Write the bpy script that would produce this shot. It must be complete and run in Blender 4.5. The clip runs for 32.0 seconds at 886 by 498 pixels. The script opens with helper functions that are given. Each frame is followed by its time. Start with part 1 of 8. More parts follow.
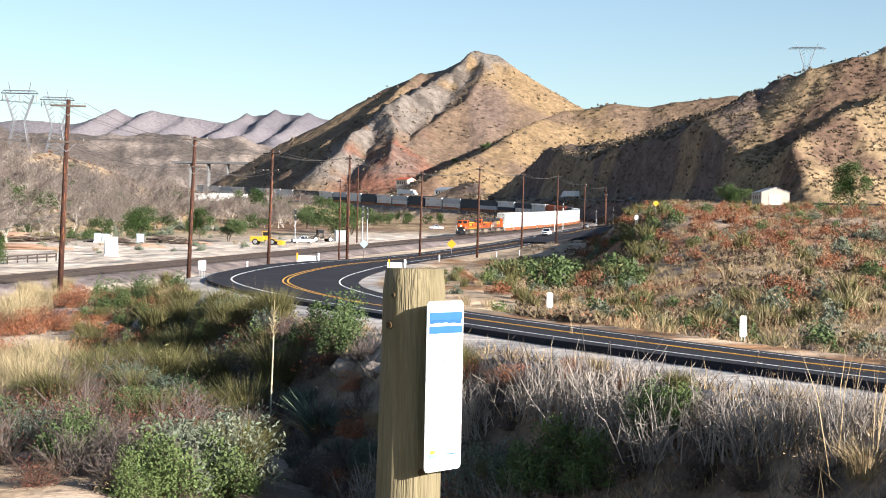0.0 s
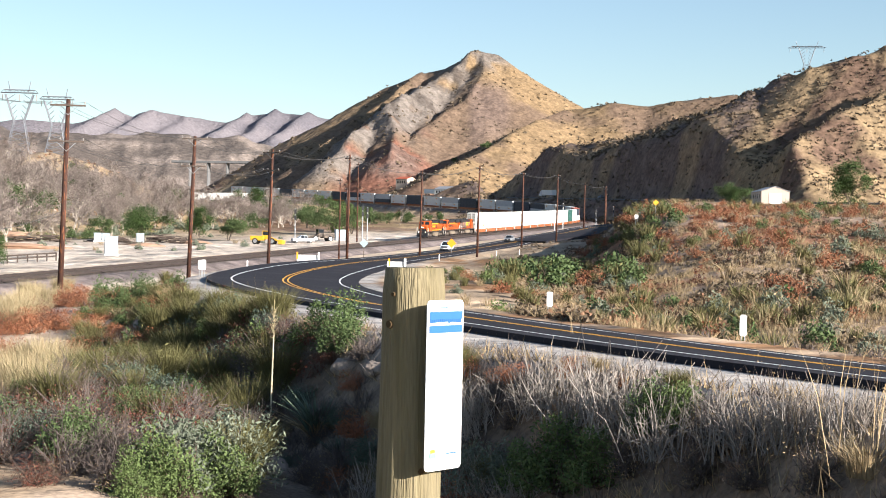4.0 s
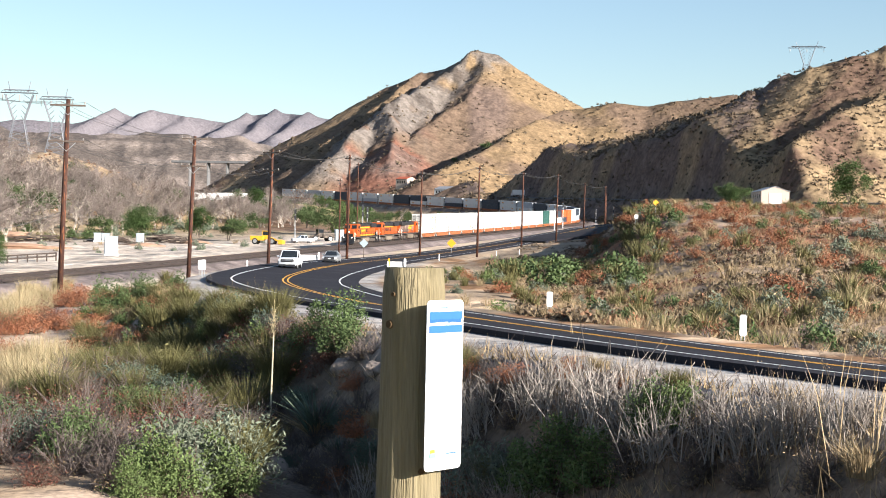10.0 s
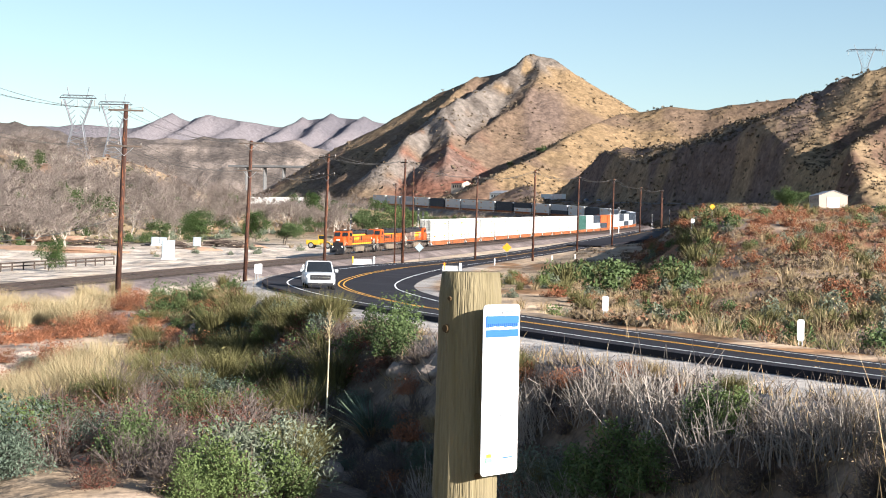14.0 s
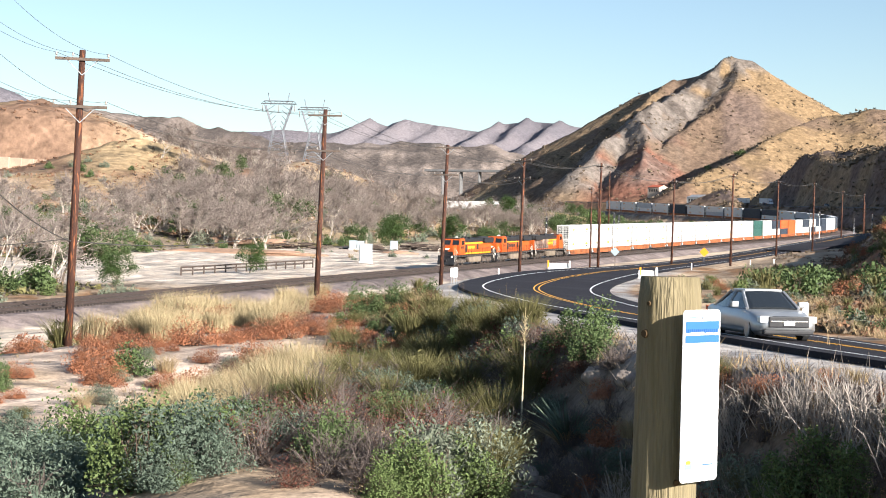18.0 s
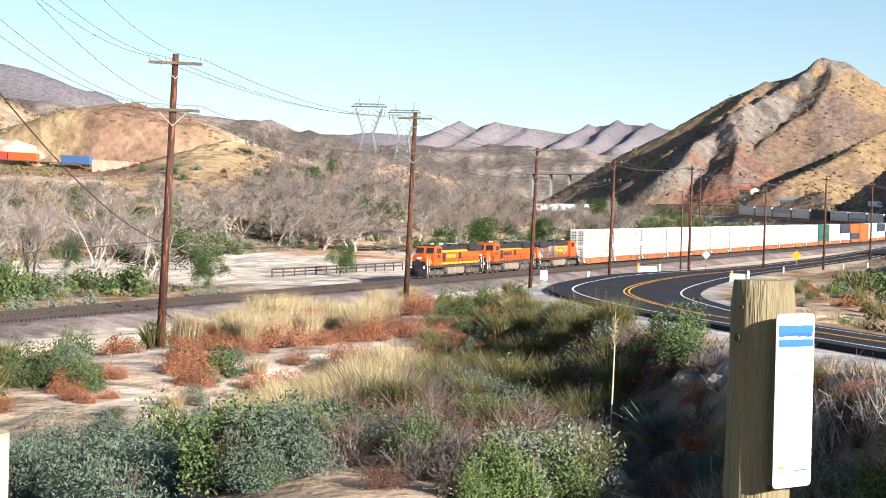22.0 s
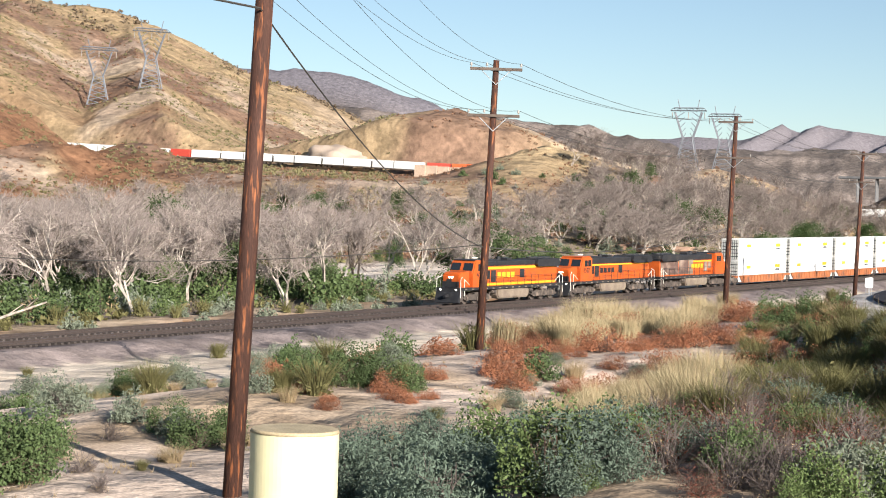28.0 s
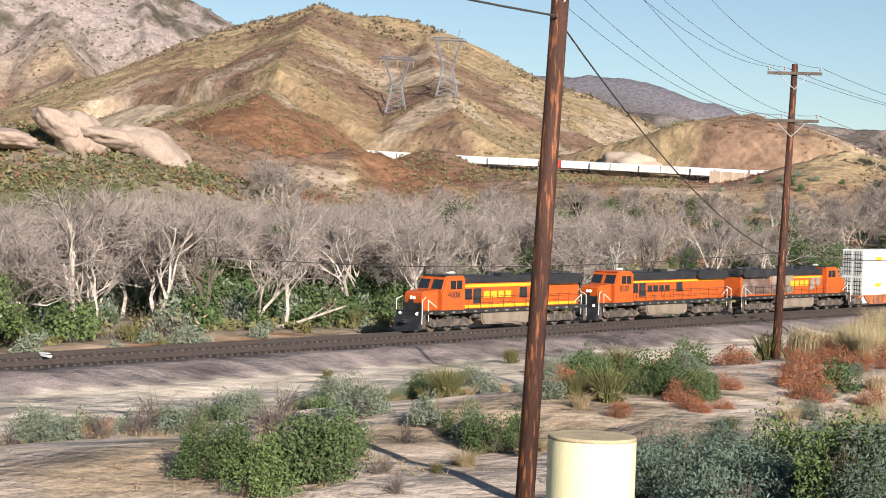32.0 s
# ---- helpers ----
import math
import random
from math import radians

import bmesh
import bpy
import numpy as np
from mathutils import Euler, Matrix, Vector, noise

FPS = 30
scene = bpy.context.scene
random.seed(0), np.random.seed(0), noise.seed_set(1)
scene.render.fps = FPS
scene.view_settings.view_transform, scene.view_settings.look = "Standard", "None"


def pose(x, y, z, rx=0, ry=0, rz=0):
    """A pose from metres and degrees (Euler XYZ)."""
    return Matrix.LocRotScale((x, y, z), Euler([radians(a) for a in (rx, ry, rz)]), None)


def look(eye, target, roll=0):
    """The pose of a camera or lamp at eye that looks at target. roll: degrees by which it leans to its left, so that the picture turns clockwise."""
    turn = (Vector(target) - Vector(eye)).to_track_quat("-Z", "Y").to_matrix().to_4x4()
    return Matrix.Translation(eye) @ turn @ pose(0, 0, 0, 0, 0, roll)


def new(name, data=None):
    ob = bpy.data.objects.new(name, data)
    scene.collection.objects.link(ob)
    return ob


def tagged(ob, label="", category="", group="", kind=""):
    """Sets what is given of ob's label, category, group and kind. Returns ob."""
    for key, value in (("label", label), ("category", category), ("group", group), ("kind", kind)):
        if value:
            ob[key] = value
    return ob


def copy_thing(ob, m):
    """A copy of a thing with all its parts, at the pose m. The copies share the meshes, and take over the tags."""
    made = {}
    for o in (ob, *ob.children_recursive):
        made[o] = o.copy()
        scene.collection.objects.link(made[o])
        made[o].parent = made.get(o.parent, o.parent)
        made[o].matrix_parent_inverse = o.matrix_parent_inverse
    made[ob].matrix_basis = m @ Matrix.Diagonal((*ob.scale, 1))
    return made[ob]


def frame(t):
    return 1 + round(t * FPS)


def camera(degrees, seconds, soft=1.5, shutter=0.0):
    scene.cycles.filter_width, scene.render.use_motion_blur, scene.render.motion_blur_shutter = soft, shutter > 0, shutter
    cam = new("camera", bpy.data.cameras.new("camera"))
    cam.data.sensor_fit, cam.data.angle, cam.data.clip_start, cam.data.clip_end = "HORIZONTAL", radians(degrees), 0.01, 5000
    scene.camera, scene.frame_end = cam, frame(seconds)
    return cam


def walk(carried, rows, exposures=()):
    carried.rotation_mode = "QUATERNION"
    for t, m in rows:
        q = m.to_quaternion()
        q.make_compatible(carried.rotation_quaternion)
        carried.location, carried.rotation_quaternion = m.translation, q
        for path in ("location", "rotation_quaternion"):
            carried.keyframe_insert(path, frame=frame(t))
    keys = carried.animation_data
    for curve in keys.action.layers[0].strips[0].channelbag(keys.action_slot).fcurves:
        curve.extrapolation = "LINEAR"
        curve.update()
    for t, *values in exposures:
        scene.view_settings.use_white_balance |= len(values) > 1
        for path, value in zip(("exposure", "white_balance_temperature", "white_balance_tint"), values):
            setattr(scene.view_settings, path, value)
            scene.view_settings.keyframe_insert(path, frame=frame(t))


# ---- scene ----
# ---------------------------------------------------------------- camera
cam = camera(29.29, 32.0, soft=1.0)
EYE = (0.0, 0.0, 10.0)
# seconds, bearing to the right of +y, tilt, lean of a camera that pans on one spot
PATH = [
    (0, -0.000, -0.300, 1.171), (0.5, -0.003, -0.315, 1.115), (1, -0.002, -0.323, 1.125), (3.5, 0.001, -0.325, 1.144),
    (5.5, 0.001, -0.325, 1.144), (10, 0.004, -0.325, 1.141), (10.5, 0.011, -0.325, 1.135), (11, 0.027, -0.324, 1.144),
    (11.5, 0.027, -0.316, 1.150), (12, 0.001, -0.325, 1.144), (12.5, -0.113, -0.276, 1.185), (13, -0.129, -0.269, 1.142),
    (13.5, -0.523, -0.255, 1.178), (14, -1.872, -0.220, 1.164), (14.5, -3.054, -0.237, 1.195), (15, -3.996, -0.234, 1.207),
    (15.5, -4.816, -0.244, 1.228), (17.5, -7.805, -0.248, 1.344), (18, -8.469, -0.227, 1.354), (18.5, -8.929, -0.230, 1.393),
    (19, -9.249, -0.234, 1.445), (19.5, -9.631, -0.205, 1.439), (20, -9.739, -0.194, 1.452), (20.5, -9.919, -0.211, 1.452),
    (21, -10.440, -0.208, 1.453), (21.5, -10.858, -0.222, 1.449), (22, -11.493, -0.213, 1.468), (22.5, -12.147, -0.223, 1.572),
    (23, -12.858, -0.224, 1.562), (23.5, -13.670, -0.240, 1.543), (24, -14.165, -0.279, 1.513), (24.5, -14.931, -0.278, 1.577),
    (26.5, -18.857, -0.328, 1.706), (27, -20.121, -0.341, 1.791), (27.5, -21.229, -0.345, 1.843), (28, -22.202, -0.363, 1.838),
    (28.5, -23.155, -0.371, 1.853), (29, -24.325, -0.383, 1.928), (29.5, -25.433, -0.386, 1.964), (30, -26.816, -0.410, 1.955),
    (30.5, -27.949, -0.420, 2.022), (31, -29.542, -0.439, 1.983), (31.5, -30.882, -0.462, 2.058), (32, -32.089, -0.479, 2.084),
]
ARM = 0.066                              # the lens sits this far before the pan axis
walk(cam, [(t, pose(EYE[0] + ARM * math.sin(radians(turn)), EYE[1] + ARM * (math.cos(radians(turn)) - 1), EYE[2], 90 + tilt, 0, -turn) @ pose(0, 0, 0, 0, 0, lean)) for t, turn, tilt, lean in PATH],
     exposures=[(0, 1.42), (13, 1.42), (22, 1.42), (24.5, 1.4), (27, 1.22), (30, 0.9), (32, 0.88)])
# ---------------------------------------------------------------- light
SUN_AZ, SUN_EL = 126.0, 19.0            # bearing of the sun to the right of +y, height over the horizon
world = bpy.data.worlds.new("sky")
scene.world = world
world.use_nodes = True
wn = world.node_tree.nodes
sky = wn.new("ShaderNodeTexSky")
sky.sky_type, sky.sun_disc = "NISHITA", False
sky.sun_elevation, sky.sun_rotation = radians(SUN_EL), radians(SUN_AZ)
sky.altitude, sky.air_density, sky.dust_density, sky.ozone_density = 800, 1.0, 0.6, 1.6
wn["Background"].inputs["Strength"].default_value = 0.062
world.node_tree.links.new(sky.outputs["Color"], wn["Background"].inputs["Color"])
sun = new("sun", bpy.data.lights.new("sun", "SUN"))
sun.data.energy, sun.data.angle, sun.data.color = 5.0, radians(0.53), (1.0, 0.945, 0.885)
sd = Vector((math.sin(radians(SUN_AZ)) * math.cos(radians(SUN_EL)), math.cos(radians(SUN_AZ)) * math.cos(radians(SUN_EL)), math.sin(radians(SUN_EL))))
sun.matrix_world = look(sd * 100, (0, 0, 0))


# ---------------------------------------------------------------- materials
def links(m, a, b):
    m.node_tree.links.new(a, b)


def mat(name, col, rough=0.8, metal=0.0, var=0.25, scale=6.0, bump=0.0, island=0.0, spec=0.3, dirt=None, dirt_scale=1.2, dirt_lo=0.5, dirt_hi=0.7):
    """Base colour with noise at two scales, an optional second colour in patches, bump and a change from piece to piece."""
    m = bpy.data.materials.new(name)
    m.use_nodes = True
    nt = m.node_tree
    b = nt.nodes["Principled BSDF"]
    b.inputs["Roughness"].default_value, b.inputs["Metallic"].default_value = rough, metal
    b.inputs["Specular IOR Level"].default_value = spec
    tc = nt.nodes.new("ShaderNodeTexCoord")
    n1, n2 = nt.nodes.new("ShaderNodeTexNoise"), nt.nodes.new("ShaderNodeTexNoise")
    n1.inputs["Scale"].default_value, n1.inputs["Detail"].default_value = scale, 6
    n2.inputs["Scale"].default_value, n2.inputs["Detail"].default_value = scale * 9, 3
    for n in (n1, n2):
        links(m, tc.outputs["Object"], n.inputs["Vector"])
    add = nt.nodes.new("ShaderNodeMath")
    add.operation = "ADD"
    links(m, n1.outputs["Fac"], add.inputs[0])
    links(m, n2.outputs["Fac"], add.inputs[1])
    mr = nt.nodes.new("ShaderNodeMapRange")
    mr.inputs[1].default_value, mr.inputs[2].default_value = 0.7, 1.3
    mr.inputs[3].default_value, mr.inputs[4].default_value = 1 - var, 1 + var
    links(m, add.outputs[0], mr.inputs[0])
    val = mr.outputs[0]
    if island:
        info, geo = nt.nodes.new("ShaderNodeObjectInfo"), nt.nodes.new("ShaderNodeNewGeometry")
        s = nt.nodes.new("ShaderNodeMath")
        s.operation = "ADD"
        links(m, info.outputs["Random"], s.inputs[0])
        links(m, geo.outputs["Random Per Island"], s.inputs[1])
        mi = nt.nodes.new("ShaderNodeMapRange")
        mi.inputs[2].default_value, mi.inputs[3].default_value, mi.inputs[4].default_value = 2.0, 1 - island, 1 + island
        links(m, s.outputs[0], mi.inputs[0])
        mu = nt.nodes.new("ShaderNodeMath")
        mu.operation = "MULTIPLY"
        links(m, val, mu.inputs[0])
        links(m, mi.outputs[0], mu.inputs[1])
        val = mu.outputs[0]
    base = nt.nodes.new("ShaderNodeRGB")
    base.outputs[0].default_value = (*col, 1)
    colour = base.outputs[0]
    if dirt:
        n3 = nt.nodes.new("ShaderNodeTexNoise")
        n3.inputs["Scale"].default_value, n3.inputs["Detail"].default_value = dirt_scale, 8
        links(m, tc.outputs["Object"], n3.inputs["Vector"])
        md = nt.nodes.new("ShaderNodeMapRange")
        md.inputs[1].default_value, md.inputs[2].default_value = dirt_lo, dirt_hi
        links(m, n3.outputs["Fac"], md.inputs[0])
        mx = nt.nodes.new("ShaderNodeMix")
        mx.data_type = "RGBA"
        links(m, md.outputs[0], mx.inputs[0])
        links(m, colour, mx.inputs[6])
        mx.inputs[7].default_value = (*dirt, 1)
        colour = mx.outputs[2]
    sc = nt.nodes.new("ShaderNodeVectorMath")
    sc.operation = "SCALE"
    links(m, colour, sc.inputs[0])
    links(m, val, sc.inputs["Scale"])
    links(m, sc.outputs[0], b.inputs["Base Color"])
    if bump:
        bp = nt.nodes.new("ShaderNodeBump")
        bp.inputs["Strength"].default_value, bp.inputs["Distance"].default_value = bump, 0.03
        links(m, n2.outputs["Fac"], bp.inputs["Height"])
        links(m, bp.outputs[0], b.inputs["Normal"])
    return m


def smooth(a, b, v):
    u = np.clip((v - a) / (b - a), 0, 1)
    return u * u * (3 - 2 * u)


def vnoise(x, y, seed=0):
    """Value noise on the unit grid, 0 to 1."""
    xi, yi = np.floor(x).astype(np.int64), np.floor(y).astype(np.int64)
    u, v = x - xi, y - yi
    u, v = u * u * u * (u * (6 * u - 15) + 10), v * v * v * (v * (6 * v - 15) + 10)

    def h(a, b):
        n = (a * 374761393 + b * 668265263 + seed * 1442695041) & 0x7FFFFFFF
        n = ((n ^ (n >> 13)) * 1274126177) & 0x7FFFFFFF
        return ((n ^ (n >> 16)) & 0xFFFF) / 65535.0
    return (h(xi, yi) * (1 - u) + h(xi + 1, yi) * u) * (1 - v) + (h(xi, yi + 1) * (1 - u) + h(xi + 1, yi + 1) * u) * v


def fbm(x, y, size, octaves=4, seed=0, ridged=False):
    out, amp, tot = 0.0, 1.0, 0.0
    for o in range(octaves):
        n = vnoise(x / size + 17.3 * o, y / size - 9.1 * o, seed + o)
        out = out + amp * ((1 - np.abs(2 * n - 1)) if ridged else n)
        tot, amp, size = tot + amp, amp * 0.5, size * 0.5
    return out / tot


# ---------------------------------------------------------------- lines of the place: track, road
def curve_points(ctrl, step):
    """A smooth line through control points (x, y, z), resampled at even steps."""
    c = [np.array(p, float) for p in ctrl]
    c = [2 * c[0] - c[1]] + c + [2 * c[-1] - c[-2]]
    pts = []
    for i in range(1, len(c) - 2):
        for u in np.linspace(0, 1, 40, endpoint=False):
            a, b, d, e = c[i - 1], c[i], c[i + 1], c[i + 2]
            pts.append(0.5 * (2 * b + (d - a) * u + (2 * a - 5 * b + 4 * d - e) * u * u + (3 * b - a - 3 * d + e) * u ** 3))
    pts.append(c[-2])
    pts = np.array(pts)
    s = np.concatenate([[0], np.cumsum(np.hypot(*np.diff(pts[:, :2], axis=0).T))])
    q = np.arange(0, s[-1], step)
    return np.stack([np.interp(q, s, pts[:, k]) for k in range(3)], 1)


def rail_z(y):
    return 2.1 + 0.0247 * (y - 113)


def line_x(y):
    return -98.0 + 0.2085 * y


TRACK = [(line_x(y), y, rail_z(y)) for y in (-160, -60, 40, 113, 200, 300, 400, 500, 620)] + [
    (line_x(720) - 0.5, 720, 17.3), (62.0, 790, 19.6), (55.0, 850, 22.3), (30.0, 905, 25.2), (-20.0, 980, 28.8), (-75, 1065, 32.8), (-150, 1180, 38), (-260, 1330, 45)]
track = curve_points(TRACK, 2.0)
track_s = np.arange(len(track)) * 2.0
S0 = float(np.interp(113, track[:300, 1], track_s[:300]))      # where the leading nose stands at the end


def on_track(s, side=0.0):
    """Place and heading on the track, s metres beyond the end position of the nose; side to the right of the way out."""
    q = s + S0
    p = np.array([np.interp(q, track_s, track[:, k]) for k in range(3)])
    a = np.array([np.interp(q + 3, track_s, track[:, k]) - np.interp(q - 3, track_s, track[:, k]) for k in range(3)])
    a = a / np.linalg.norm(a)
    n = np.array([a[1], -a[0], 0]) / math.hypot(a[0], a[1])
    return p + n * side, a


ROAD = [(20, 6.5, 7.6), (14, 23, 7.5), (7.6, 39.0, 7.38), (3.1, 51.8, 7.31), (-2.6, 72, 7.12), (-5.1, 84, 6.97), (-7.6, 97.8, 6.82), (-10.25, 114.8, 6.67), (-12.2, 131.6, 6.58), (-13.2, 150.9, 6.58), (-12.9, 174.8, 6.7), (-11.2, 206, 6.83), (-8.4, 236, 6.92),
        (-4.5, 280, 7.05), (2, 330, 7.6), (14, 385, 9.2), (34, 470, 12.5), (52, 560, 15.3), (80, 640, 18)]
road = curve_points(ROAD, 1.5)
# the pavement widens from the near leg to the hairpin, more so on its inner side
road_wide = 0.74 + 0.46 * smooth(55, 125, road[:, 1]) - 0.22 * smooth(170, 260, road[:, 1])
road_inner = 0.57 + 0.61 * smooth(40, 120, road[:, 1]) - 0.20 * smooth(170, 260, road[:, 1])
road_bank = 0.055 - 0.035 * smooth(170, 260, road[:, 1])          # the inner side lies lower


def across(o, shift=0.0):
    """Side offset along the whole road, scaled to the pavement's width there."""
    return (o * (road_wide if o < 0 else road_inner) + shift)[:, None]


def at(bearing, dist):
    return dist * math.sin(radians(bearing)), dist * math.cos(radians(bearing))


# freeway along the foot of the dark hill
highway = curve_points([(*at(b, d), 10 + 0.0257 * d) for b, d in ((-4, 1240), (-1, 1170), (1.5, 1090), (3, 1010), (5, 930), (7, 860), (9, 780), (11, 680), (13, 560), (15, 450), (19, 360))], 6.0)


# the other railway line on the far hillside
far_line = curve_points([(-560, 590, 45), (-440, 560, 41), (-345, 553, 37.0), (-320, 554, 36.2), (-294, 557, 35.3), (-264, 555, 34.1), (-235, 554, 32.9), (-205, 568, 32), (-160, 630, 28), (-120, 700, 19), (-90, 760, 17)], 5.0)


def nearest(line, x, y, every=1, reach=150.0):
    """Distance from a line, its height there and the side, for arrays of places; rough beyond reach."""
    x, y = np.asarray(x, float), np.asarray(y, float)
    rough = line[::every * 6]
    gap = np.full(x.shape, 1e9)
    for p in rough:
        gap = np.minimum(gap, (x - p[0]) ** 2 + (y - p[1]) ** 2)
    sel = np.flatnonzero(gap < (reach + 100) ** 2)
    dist, height, sides = np.sqrt(gap), np.zeros(x.shape), np.sign((x - line_x(y)))
    dist[sel], height[sel], sides[sel] = nearest_in(line, x[sel], y[sel], every)
    return dist, height, sides


def nearest_in(line, x, y, every):
    best, z, side = np.full(x.shape, 1e9), np.zeros(x.shape), np.zeros(x.shape)
    for i in range(0, len(line) - every, every):
        a, b = line[i], line[i + every]
        dx, dy = b[0] - a[0], b[1] - a[1]
        u = np.clip(((x - a[0]) * dx + (y - a[1]) * dy) / (dx * dx + dy * dy), 0, 1)
        ex, ey = x - a[0] - u * dx, y - a[1] - u * dy
        d = np.hypot(ex, ey)
        m = d < best
        best = np.where(m, d, best)
        z = np.where(m, a[2] + u * (b[2] - a[2]), z)
        side = np.where(m, np.sign(dy * ex - dx * ey), side)
    return best, z, side




# ridge lines: bearing and distance from the viewpoint, height; then the fall of their sides and the roughness
def ridge(dist, pts, fall, rough, size):
    return [(*at(b, dist if len(q) < 2 else q[1]), q[0]) for b, *q in pts], fall, rough, size


